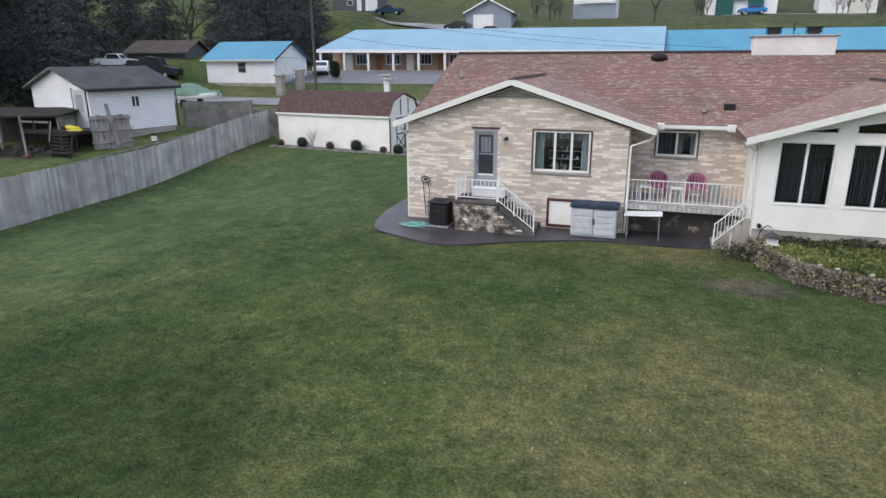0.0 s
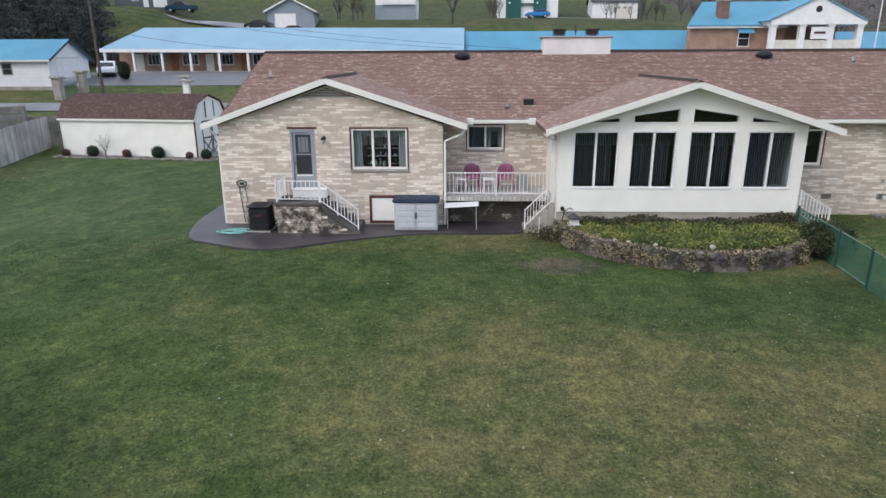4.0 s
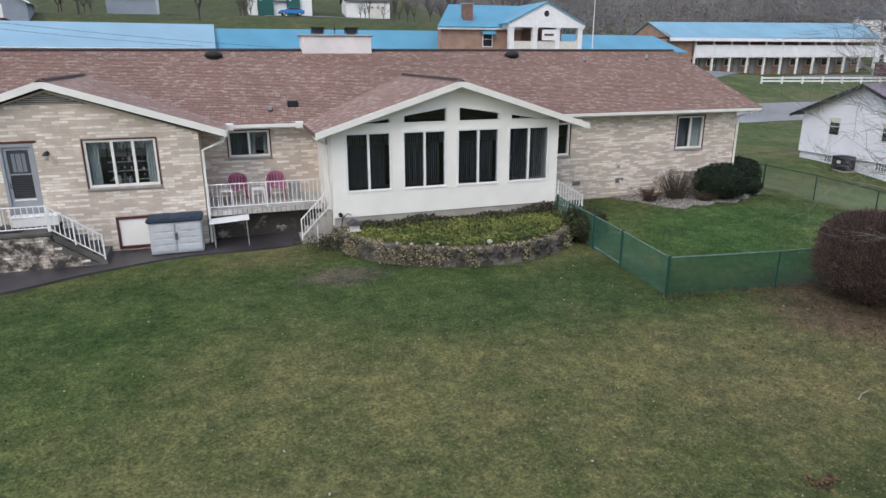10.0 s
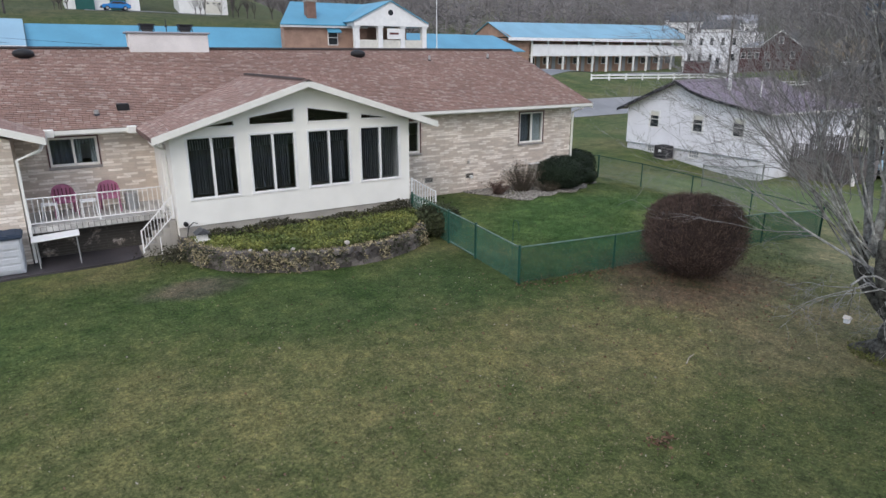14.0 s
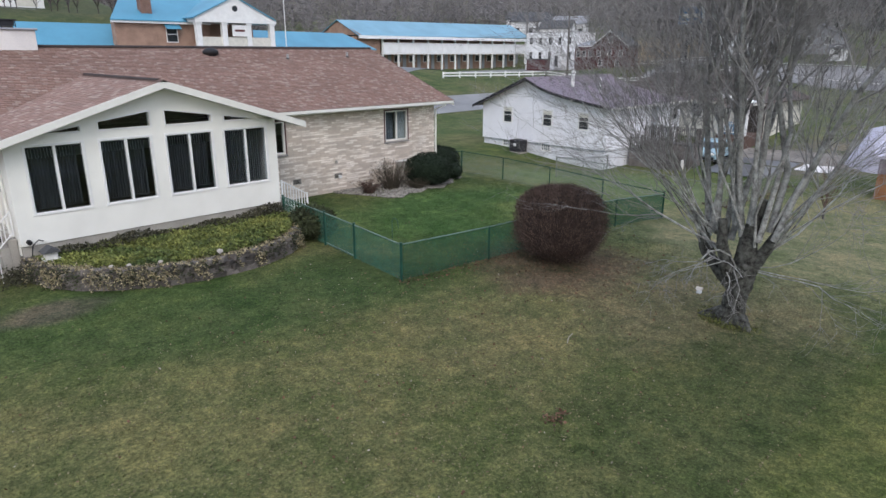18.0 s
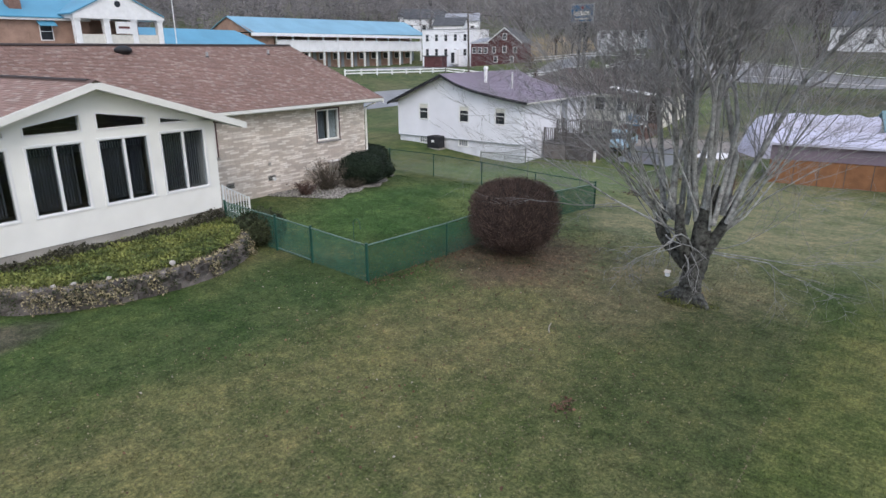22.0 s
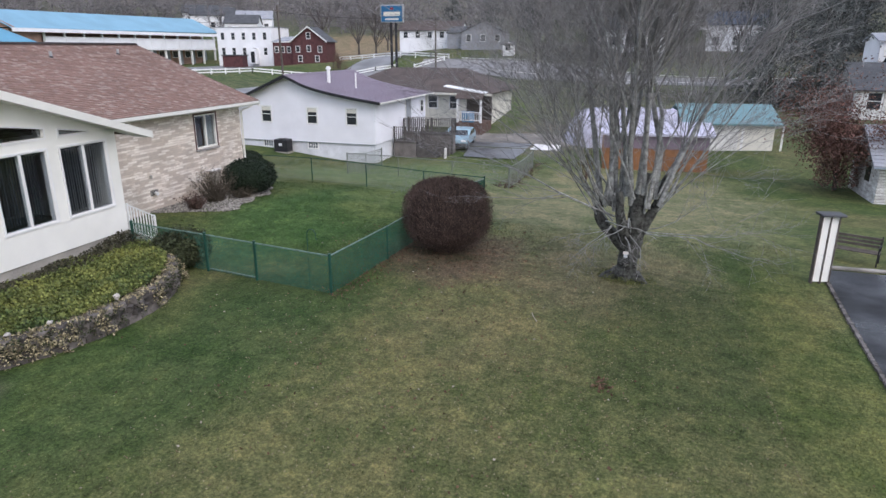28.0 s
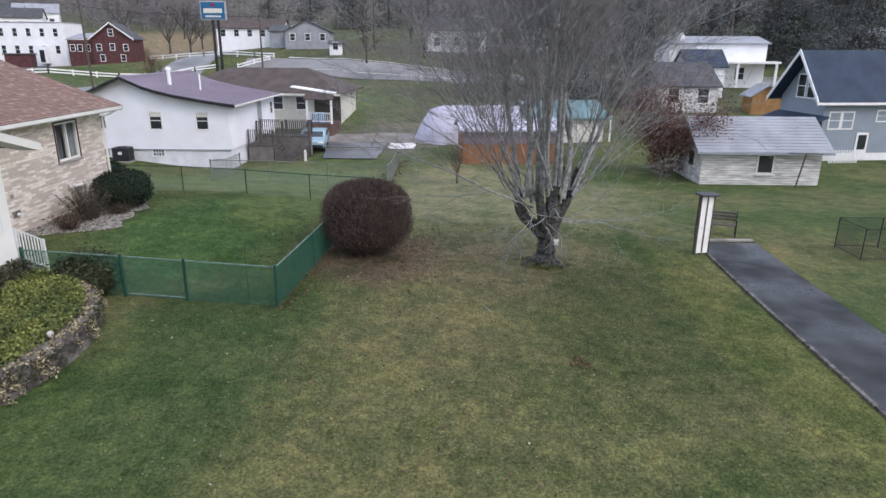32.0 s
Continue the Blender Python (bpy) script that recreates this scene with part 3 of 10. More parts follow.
def gable_roof(x0, xr, x1, y0, z_eave, z_ridge, y_back):
    """A cross gable that runs back into the main roof."""
    s0, s1 = (z_ridge - z_eave) / (xr - x0), (z_ridge - z_eave) / (x1 - xr)
    yb0, yr = main_y(z_eave), main_y(z_ridge) + 0.1
    part("roof", roof_slab(B(), (x0, y0, z_eave), (xr, y0, z_ridge), (xr, yr, z_ridge), (x0, y_back, z_eave)), M["roof_felt"], house)
    part("roof", roof_slab(B(), (xr, y0, z_ridge), (x1, y0, z_eave), (x1, y_back, z_eave), (xr, yr, z_ridge)), M["roof_felt"], house)
    for xa, za, xb, zb in ((x0, z_eave, xr, z_ridge), (xr, z_ridge, x1, z_eave)):
        part("fascia", slab(B(), [(xa, y0 - 0.03, za - 0.175), (xb, y0 - 0.03, zb - 0.175), (xb, y0 - 0.03, zb + 0.012), (xa, y0 - 0.03, za + 0.012)], (0, 0.028, 0)), M["trim_white"], house, "white fascia board")
        part("soffit", slab(B(), [(xa, y0, za - 0.16), (xb, y0, zb - 0.16), (xb, y0, zb - 0.135), (xa, y0, za - 0.135)], (0, 0.6, 0)), M["trim_white"], house)
    part("ridge_cap", slab(B(), [(xr - 0.14, y0 - 0.03, z_ridge - 0.03), (xr, y0 - 0.03, z_ridge + 0.04), (xr + 0.14, y0 - 0.03, z_ridge - 0.03)], (0, yr - y0, 0)), M["red_brown_roof"], house)


WING = (-0.45, 3.55, 7.92, -0.25, 3.33, 4.73)
SUNR = (10.2, 14.46, 18.72, -1.45, 3.29, 4.64)
gable_roof(*WING, 1.7)
gable_roof(*SUNR, 1.7)


# sunroom
SY = -1.0
SUN_X = [(11.12, 12.40), (12.82, 14.10), (14.52, 15.83), (16.21, 17.54)]
S_HOLES = [(a, b, 1.53, 3.18) for a, b in SUN_X]
sun_top = lambda x: 4.488 - abs(x - 14.46) * 0.317
part("wall", wall_blocks(B(), 10.68, 17.9, 0.765, 3.46, SY, SY + 0.18, S_HOLES), M["render_white"], house, "cream sunroom wall")
# gable above with four slanted panes between posts
T = [(11.62, 12.40), (12.84, 14.13), (14.55, 15.85), (16.25, 17.05)]
edges = [10.68] + [e for t in T for e in t] + [17.9]
lo = lambda x: 3.47 + max(0.0, 0.41 - 0.15 * abs(x - 14.34))
for i in range(0, len(edges), 2):
    a, b = edges[i], edges[i + 1]
    ring = [(a, SY, 3.46), (b, SY, 3.46), (b, SY, sun_top(b))]
    if a < 14.46 < b:
        ring.append((14.46, SY, sun_top(14.46)))
    part("gable_post", slab(B(), ring + [(a, SY, sun_top(a))], (0, 0.18, 0)), M["render_white"], house)
for a, b in T:
    part("gable_panel", slab(B(), [(a, SY, lo(a)), (b, SY, lo(b)), (b, SY, sun_top(b)), (a, SY, sun_top(a))], (0, 0.18, 0)), M["render_white"], house)
part("wall", wall_blocks(B(), SY + 0.18, 2.0, 0.5, 3.3, 10.68, 10.86, [(-0.35, 0.75, 1.05, 3.1)], "y"), M["render_white"], house)
part("wall", wall_blocks(B(), SY + 0.18, 2.0, 0.6, 3.3, 17.72, 17.9, [], "y"), M["render_white"], house)
part("foundation", slab(B(), [(10.70, SY + 0.03, -0.8), (17.88, SY + 0.03, -0.8), (17.88, SY + 0.03, 0.765), (10.70, SY + 0.03, 0.765)], (0, 0.2, 0)), M["concrete"], house, "stained block foundation")
part("foundation", box(B(), 17.70, 17.86, SY + 0.23, 2.0, -0.8, 0.62), M["concrete"], house)
part("foundation", box(B(), 10.72, 10.86, SY + 0.23, 2.0, -0.8, 0.52), M["concrete"], house)
part("floor", box(B(), 10.86, 17.7, SY + 0.2, 2.0, 0.62, 1.0), M["interior"], house)


def window(x0, x1, z0, z1, y, mullions, frame_m, trim_m=None, depth=0.12, bar=0.06, parent=house, label="window", trim=0.036, sill=True, back=0.07):
    """A window in a hole of a wall that faces -y: trim, frame, mullions, panes."""
    w = new("window")
    w.parent = parent
    tagged(w, label)
    if trim_m:
        bm = B()
        for a, b, c, d in ((x0 - trim, x1 + trim, z1, z1 + trim), (x0 - trim, x0, z0 - 0.01, z1), (x1, x1 + trim, z0 - 0.01, z1)):
            box(bm, a, b, y - 0.03, y + 0.05, c, d)
        part("trim", bm, trim_m, w, "maroon brick mould")
    bm = B()
    for a, b, c, d in ((x0, x1, z1 - bar, z1), (x0, x1, z0, z0 + bar), (x0, x0 + bar, z0 + bar, z1 - bar), (x1 - bar, x1, z0 + bar, z1 - bar)):
        box(bm, a, b, y + 0.0, y + depth, c, d)
    part("frame", bm, frame_m, w)
    xs = [x0 + bar] + [e for mx, mw in mullions for e in (mx - mw / 2, mx + mw / 2)] + [x1 - bar]
    for mx, mw in mullions:
        part("mullion", box(B(), mx - mw / 2, mx + mw / 2, y + 0.004, y + depth - 0.01, z0 + bar, z1 - bar), frame_m, w)
    for i in range(0, len(xs), 2):
        p = part("pane", box(B(), xs[i], xs[i + 1], y + back, y + back + 0.008, z0 + bar, z1 - bar), M["glass"], w)
        p.visible_shadow = False
    if sill:
        part("sill", bevelled(slab(B(), [(x0 - trim - 0.02, y - 0.065, z0 - 0.085), (x0 - trim - 0.02, y + 0.02, z0 - 0.085), (x0 - trim - 0.02, y + 0.02, z0 - 0.012), (x0 - trim - 0.02, y - 0.065, z0 - 0.03)], (x1 - x0 + 2 * trim + 0.04, 0, 0)), 0.006), M["sill_grey"], w, "grey masonry sill")
    if trim_m is None:
        bm = B()
        k, g = 0.05, 0.012
        for a, b, c, d in ((x0 - k, x1 + k, z1 + 0.001, z1 + k), (x0 - k - g, x1 + k + g, z0 - k, z0 - 0.001), (x0 - k, x0 - 0.001, z0, z1), (x1 + 0.001, x1 + k, z0, z1)):
            box(bm, a, b, y - 0.022, y + 0.01, c, d)
        part("casing", bevelled(bm, 0.004), M["white_paint"], w, "white painted casing")
    return w


window(*W_WIN, 0.0, [(4.93, 0.07), (5.45, 0.07)], M["trim_white"], M["maroon"], label="three-pane picture window with maroon trim")
window(*R_WIN, 2.0, [(8.55, 0.06)], M["trim_white"], M["maroon"], label="two-pane kitchen window")
window(*B_WIN, 2.0, [(25.42, 0.06)], M["trim_white"], M["maroon"], label="two-pane bedroom window")
window(*S_WIN, 2.0, [], M["trim_white"], M["maroon"], label="narrow window beside the sunroom")
for (a, b), h in zip(SUN_X, S_HOLES):
    window(*h, SY, [((a + b) / 2, 0.066)], M["white_paint"], None, bar=0.018, back=0.03, label="tall two-pane sunroom window", trim=0.03, sill=False)
for a, b in T:
    w = new("window")
    w.parent = house
    tagged(w, "slanted clerestory pane")
    p = part("pane", slab(B(), [(a, SY + 0.08, 3.475), (b, SY + 0.08, 3.475), (b, SY + 0.08, lo(b) - 0.005), (a, SY + 0.08, lo(a) - 0.005)], (0, 0.008, 0)), M["glass"], w)
    p.visible_shadow = False
    for ring in ([(a - 0.04, 3.425), (b + 0.04, 3.425), (b + 0.04, 3.469), (a - 0.04, 3.469)], [(a - 0.04, 3.47), (a - 0.001, 3.47), (a - 0.001, lo(a) + 0.03), (a - 0.04, lo(a) + 0.03)], [(b + 0.001, 3.47), (b + 0.04, 3.47), (b + 0.04, lo(b) + 0.03), (b + 0.001, lo(b) + 0.03)], [(a, lo(a) + 0.001), (b, lo(b) + 0.001), (b, lo(b) + 0.035), (a, lo(a) + 0.035)]):
        part("casing", slab(B(), [(x, SY - 0.02, z) for x, z in ring], (0, 0.019, 0)), M["white_paint"], w)


def curtain(x0, x1, z0, z1, y, m, waves, parent, name="curtain"):
    """A hanging cloth with folds."""
    bm = B()
    n = max(6, waves * 4)
    top = []
    for i in range(n + 1):
        x = x0 + (x1 - x0) * i / n
        yy = y + 0.03 * math.sin(6.283 * waves * i / n)
        top.append((bm.verts.new((x, yy, z0)), bm.verts.new((x, yy, z1))))
    for (a, b), (c, d) in zip(top, top[1:]):
        bm.faces.new((a, c, d, b))
    return part(name, bm, m, parent)


wc = thing("curtain", (0, 0, 0), "sheer pale green curtains behind the picture window", "curtain")
curtain(4.30, 4.58, 1.95, 3.13, 0.16, M["curtain"], 4, wc, "panel")
curtain(5.74, 6.0, 1.95, 3.13, 0.16, M["curtain"], 4, wc, "panel")
curtain(4.56, 5.76, 3.02, 3.13, 0.16, M["curtain"], 12, wc, "valance")
rack = thing("display_shelf", (0, 0, 0), "shelves of small ornaments and plants inside the picture window", "shelf")
for k, z in enumerate((2.02, 2.27, 2.52, 2.77)):
    part("shelf_board", box(B(), 4.70, 5.72, 0.34, 0.50, z - 0.018, z), M["box_grey"], rack)
for x in (4.71, 5.22, 5.70):
    part("upright", box(B(), x - 0.012, x + 0.012, 0.505, 0.53, 1.1, 2.95), M["pole_wood"], rack)
orn = random.Random(8)
for z in (2.02, 2.27, 2.52):
    for k in range(6):
        if orn.random() < 0.75:
            x, h, r = 4.79 + 0.165 * k + orn.uniform(-0.03, 0.03), orn.uniform(0.07, 0.17), orn.uniform(0.022, 0.05)
            pot = thing("ornament", (x, 0.42, z + 0.001), "small pot or figure on the window shelf", "ornament", "shelf ornaments")
            part("body", tube(B(), (0, 0, 0), (0, 0, h * 0.7), r * 0.8, r, 9), M[orn.choice(["white_paint", "ivy_dark", "porch_tile", "weathered_wood"])], pot)
            part("neck", tube(B(), (0, 0, h * 0.7), (0, 0, h), r * 0.6, r * 0.35, 9), M[orn.choice(["white_paint", "ivy_dark", "porch_tile"])], pot)
wc = thing("curtain", (0, 0, 0), "light curtains behind the kitchen window", "curtain")
# Lining added so the left pane reads grey, like its reflection.
curtain(7.98, 8.52, 2.32, 3.03, 2.18, M["door_lace"], 4, wc, "lining")
curtain(8.58, 8.74, 2.32, 3.03, 2.17, M["curtain"], 2, wc, "panel")
curtain(8.98, 9.13, 2.32, 3.03, 2.17, M["curtain"], 2, wc, "panel")
curtain(8.72, 9.0, 2.84, 3.03, 2.17, M["curtain"], 4, wc, "valance")
wc = thing("curtain", (0, 0, 0), "light curtains behind the bedroom window", "curtain")
curtain(24.82, 25.36, 1.83, 2.98, 2.19, M["door_lace"], 4, wc, "lining")
curtain(25.45, 25.97, 1.83, 2.98, 2.17, M["curtain"], 5, wc, "panel")

# vertical blinds in the sunroom
slat = None
for n, (a, b) in enumerate(SUN_X):
    vb = thing("vertical_blind", (0, 0, 0), "grey vertical blinds behind the sunroom window, drawn across", "blind", "sunroom blinds")
    part("head_rail", box(B(), a, b, SY + 0.24, SY + 0.3, 3.08, 3.14), M["blind"], vb)
    x0 = a + 0.09
    k = 0
    while x0 + 0.07 * k < b - 0.08:
        s = box(B(), -0.035, 0.035, -0.004, 0.004, 1.58, 3.08) if slat is None else None
        ob = part("slat", s, M["blind"], vb) if slat is None else new("slat", slat)
        slat = ob.data
        ob.parent = vb
        ob.matrix_basis = pose(x0 + 0.07 * k, SY + 0.27, 0, 0, 0, 38 + 9 * math.sin(k * 2.3 + n))
        k += 1

# gutters, downspouts and eave boards
def gutter(x0, x1):
    bm = B()
    prof = [(1.50, 3.315), (1.50, 3.21), (1.54, 3.17), (1.63, 3.17), (1.63, 3.20), (1.545, 3.20), (1.525, 3.225), (1.525, 3.315)]
    slab(bm, [(x0, y, z) for y, z in prof], (x1 - x0, 0, 0))
    part("gutter", bm, M["trim_white"], house, "white metal gutter")
    part("soffit", box(B(), x0, x1, 1.63, 2.0, 3.16, 3.19), M["trim_white"], house)


gutter(7.95, 10.2)
gutter(18.78, 28.4)
for x in (8.0, 10.1):
    part("leader_head", bevelled(box(B(), x - 0.13, x + 0.13, 1.44, 1.62, 3.14, 3.36), 0.02), M["trim_white"], house)
part("downspout", path_tube(B(), [(7.92, 1.5, 3.15), (7.75, 0.15, 2.98), (7.22, -0.06, 2.8), (7.22, -0.06, 0.1)], 0.045, 4), M["trim_white"], house)
part("downspout", path_tube(B(), [(10.3, -0.9, 3.05), (10.62, -0.5, 2.85), (10.62, -0.5, 0.6)], 0.04, 4), M["trim_white"], house)
part("downspout", path_tube(B(), [(27.9, 1.55, 3.15), (27.66, 1.95, 2.95), (27.66, 1.95, -0.3)], 0.045, 4), M["trim_white"], house)
part("downspout", path_tube(B(), [(-0.3, 0.1, 3.1), (-0.06, 0.08, 2.9), (-0.06, 0.08, 0.0)], 0.04, 4), M["trim_white"], house)
for sx in (RX0, RX1):
    for ya, za, yb, zb in ((1.5, EZ, RIDGE_Y, RIDGE_Z), (RIDGE_Y, RIDGE_Z, 13.3, EZ)):
        part("rake_board", slab(B(), [(sx, ya, za - 0.22), (sx, yb, zb - 0.22), (sx, yb, zb - 0.05), (sx, ya, za - 0.05)], (0.03 if sx > 0 else -0.03, 0, 0)), M["trim_white"], house)
        part("drip_edge", slab(B(), [(sx, ya, za - 0.048), (sx, yb, zb - 0.048), (sx, yb, zb + 0.008), (sx, ya, za + 0.008)], (0.035 if sx > 0 else -0.035, 0, 0)), M["red_brown_roof"], house)

# chimney on the ridge
ch = thing("chimney", (0, 0, 0), "wide whitewashed chimney with two black flue caps", "chimney")
part("flue_block", bevelled(box(B(), 10.97, 13.70, 7.05, 7.85, 5.2, 6.06), 0.012), M["pale_concrete"], ch)
part("cap", bevelled(box(B(), 10.88, 13.78, 6.98, 7.92, 6.06, 6.13), 0.02), M["light_roof"], ch, "thin grey slab cap")
for x in (11.65, 12.98):
    part("flue", box(B(), x - 0.15, x + 0.15, 7.3, 7.6, 6.13, 6.25), M["dark_concrete"], ch)
    bm = box(B(), x - 0.27, x + 0.27, 7.2, 7.7, 6.37, 6.41)
    for dx in (-0.22, 0.22):
        for yy in (7.24, 7.66):
            tube(bm, (x + dx, yy, 6.15), (x + dx, yy, 6.38), 0.015, n=5)
    box(bm, x - 0.20, x + 0.20, 7.26, 7.64, 6.2, 6.37)
    part("flue_cap", bm, M["dark_metal"], ch)
bm = tube(B(), (12.32, 7.45, 6.15), (12.32, 7.45, 6.6), 0.015, n=6)
tube(bm, (12.32, 7.45, 6.3), (12.32, 7.45, 6.36), 0.05, n=8)
part("finial", bm, M["dark_metal"], ch)


def on_roof(y):
    return EZ + (y - 1.55) * (RIDGE_Z - EZ) / (RIDGE_Y - 1.55)


for x in (7.7, 19.68):
    v = thing("roof_vent", (x, 6.7, on_roof(6.7)), "black dome roof vent on brown shingles", "vent", "roof vents")
    bm = bmesh.new()
    bmesh.ops.create_uvsphere(bm, u_segments=16, v_segments=8, radius=0.32, matrix=Matrix.Translation((0, 0, 0.10)) @ Matrix.Diagonal((1, 1, 0.55, 1)))
    part("dome", bm, M["black"], v, smooth=True)
    part("neck", tube(B(), (0, 0, -0.08), (0, 0, 0.1), 0.22, n=14), M["dark_metal"], v)
for x, y, h, r in ((0.35, 4.9, 0.28, 0.045), (9.3, 2.35, 0.16, 0.06), (22.9, 6.2, 0.22, 0.05), (26.2, 6.4, 0.22, 0.05)):
    v = thing("vent_pipe", (x, y, on_roof(y)), "short grey plumbing vent pipe on the roof", "pipe", "vent pipes")
    part("pipe", tube(B(), (0, 0, -0.05), (0, 0, h), r, n=10), M["galvanised"], v)
    part("flashing", tube(B(), (0, 0, -0.06), (0, 0, 0.05), r * 2.2, r * 1.2, n=10), M["dark_metal"], v)
v = thing("roof_vent", (10.05, 2.7, on_roof(2.7)), "square black roof vent near the gutter", "vent")
part("hood", bevelled(box(B(), -0.17, 0.17, -0.15, 0.15, -0.05, 0.17), 0.02), M["black"], v)

# louvred vent under the wing's gable and a lace valance in the picture window
gv_ = thing("gable_vent", (WING[1], -0.016, wing_top(WING[1]) - 0.06), "tan louvred triangular vent under the gable", "vent")
part("panel", slab(B(), [(-0.95, 0, -0.30), (0.95, 0, -0.30), (0, 0, -0.005)], (0, 0.012, 0)), M["dark_concrete"], gv_)
for k in range(5):
    z = -0.285 + 0.052 * k
    w = 0.95 * (-z - 0.03) / 0.30
    part("louvre", box(B(), -w, w, -0.02, 0.0, z, z + 0.024), M["concrete"], gv_)
va = thing("valance", (0, 0.2, 0), "white lace valance across the picture window", "curtain")
bm = B()
prev = None
n = 60
for i in range(n + 1):
    x = W_WIN[0] + 0.07 + (W_WIN[1] - W_WIN[0] - 0.14) * i / n
    y = 0.025 * math.sin(i * 1.1)
    cur = [bm.verts.new((x, y, W_WIN[3] - 0.05)), bm.verts.new((x, y * 1.4, W_WIN[3] - 0.24 - 0.035 * abs(math.sin(i * 0.55))))]
    if prev:
        bm.faces.new((prev[0], cur[0], cur[1], prev[1]))
    prev = cur
part("cloth", bm, M["curtain"], va)
for k, (x, h_, m_) in enumerate(((4.98, 0.16, "white_paint"), (5.12, 0.22, "concrete"), (5.24, 0.12, "box_grey"), (5.36, 0.2, "dark_green"))):
    j_ = thing("ornament", (x, 0.24, W_WIN[2] + 0.06), "small ornament on the window ledge", "ornament", "window ornaments")
    part("body", tube(B(), (0, 0, 0), (0, 0, h_), 0.05, 0.03, 10), M[m_], j_)
    part("neck", tube(B(), (0, 0, h_), (0, 0, h_ + 0.04), 0.02, 0.028, 10), M[m_], j_)


# ---- the outbuildings ----
def frame_of(p, q):
    """A pose at p whose x axis runs to q along the ground."""
    d = Vector((q[0] - p[0], q[1] - p[1], 0)).normalized()
    return Matrix.Translation(p) @ Matrix(((d.x, -d.y, 0, 0), (d.y, d.x, 0, 0), (0, 0, 1, 0), (0, 0, 0, 1)))


def gable_building(name, at, w, d, h, rise, wall_m, roof_m, label, over=0.4, base=0.0, ridge="x", base_m=None, roof_label="", sink=1.0, category="house", group=""):
    """A plain building: x 0..w, y 0..d, walls to h, ridge along x or y."""
    t = thing(name, at, label, category, group)
    if base:
        part("foundation", box(B(), 0.02, w - 0.02, 0.02, d - 0.02, -sink, base), base_m or M["concrete"], t)
    bm = box(B(), 0, w, 0, d, base - (0 if base else sink), h)
    part("wall", bm, wall_m, t)
    bm = B()
    if ridge == "x":
        for x in (0.0, w - 0.12):
            part("gable", slab(B(), [(x, 0.0, h), (x, d, h), (x, d / 2, h + rise * (d / (d + 2 * over)))], (0.12, 0, 0)), wall_m, t)
        z0 = h - over * rise / (d / 2)
        a = roof_slab(B(), (-over, -over, z0), (w + over, -over, z0), (w + over, d / 2, h + rise), (-over, d / 2, h + rise))
        part("roof", a, roof_m, t, roof_label)
        part("roof", roof_slab(B(), (w + over, d + over, z0), (-over, d + over, z0), (-over, d / 2, h + rise), (w + over, d / 2, h + rise)), roof_m, t, roof_label)
    else:
        for y in (0.0, d - 0.12):
            part("gable", slab(B(), [(0.0, y, h), (w, y, h), (w / 2, y, h + rise * (w / (w + 2 * over)))], (0, 0.12, 0)), wall_m, t)
        z0 = h - over * rise / (w / 2)
        part("roof", roof_slab(B(), (-over, -over, z0), (w / 2, -over, h + rise), (w / 2, d + over, h + rise), (-over, d + over, z0)), roof_m, t, roof_label)
        part("roof", roof_slab(B(), (w / 2, -over, h + rise), (w + over, -over, z0), (w + over, d + over, z0), (w / 2, d + over, h + rise)), roof_m, t, roof_label)
    return t


def wall_window(t, x, z, w, h, y=0.0, bars=(0.5,), cross=True, m=None, side="-y", dark=None):
    """A framed window standing proud on the wall y of t (or on x = y for side 'x')."""
    o = new("window")
    o.parent = t
    def bx(bm, a, b, c, d, e, f):
        if side == "-y":
            return box(bm, a, b, y - d, y - c, e, f)
        if side == "-x":
            return box(bm, y - d, y - c, a, b, e, f)
        return box(bm, y + c, y + d, a, b, e, f)
    bm = B()
    k = 0.09
    bx(bm, x - k, x + w + k, -0.02, 0.05, z - k, z)
    bx(bm, x - k, x + w + k, -0.02, 0.05, z + h, z + h + k)
    bx(bm, x - k, x, -0.02, 0.05, z, z + h)
    bx(bm, x + w, x + w + k, -0.02, 0.05, z, z + h)
    part("frame", bm, m or M["white_paint"], o)
    bm = B()
    bx(bm, x, x + w, -0.02, 0.012, z, z + h)
    part("pane", bm, dark or M["window_dark"], o)
    if cross:
        bm = B()
        bx(bm, x, x + w, 0.013, 0.035, z + h * 0.48, z + h * 0.52)
        part("meeting_rail", bm, m or M["white_paint"], o)
    return o


mat("window_dark", (0.03, 0.034, 0.04), 0.12, 0.2, bump=0.0, spec=0.6)

# white garden barn with a gambrel roof
barn = thing("barn", frame_of((-15.25, 15.75, -0.05), (-7.13, 14.75, 0)), "white garden barn with brown gambrel roof and white crossed doors", "shed")
part("wall", box(B(), 0, 8.18, 0, 3.6, -0.6, 2.1), M["render_white"], barn)
for x in (0.0, 8.06):
    part("gable", slab(B(), [(x, 0, 2.1), (x, 3.6, 2.1), (x, 3.1, 2.95), (x, 1.8, 3.33), (x, 0.5, 2.95)], (0.12, 0, 0)), M["render_white"], barn)
for a, b in (((-0.12, 2.1), (0.5, 2.98)), ((0.5, 2.98), (1.8, 3.38)), ((1.8, 3.38), (3.1, 2.98)), ((3.1, 2.98), (3.72, 2.1))):
    part("roof", slab(B(), [(-0.1, a[0], a[1]), (8.28, a[0], a[1]), (8.28, b[0], b[1]), (-0.1, b[0], b[1])], (0, 0, 0.07)), M["roof_felt"], barn)

# grey weathered privacy fence
FA, FB = Vector((-14.2, -9.0)), Vector((-16.85, 17.0))

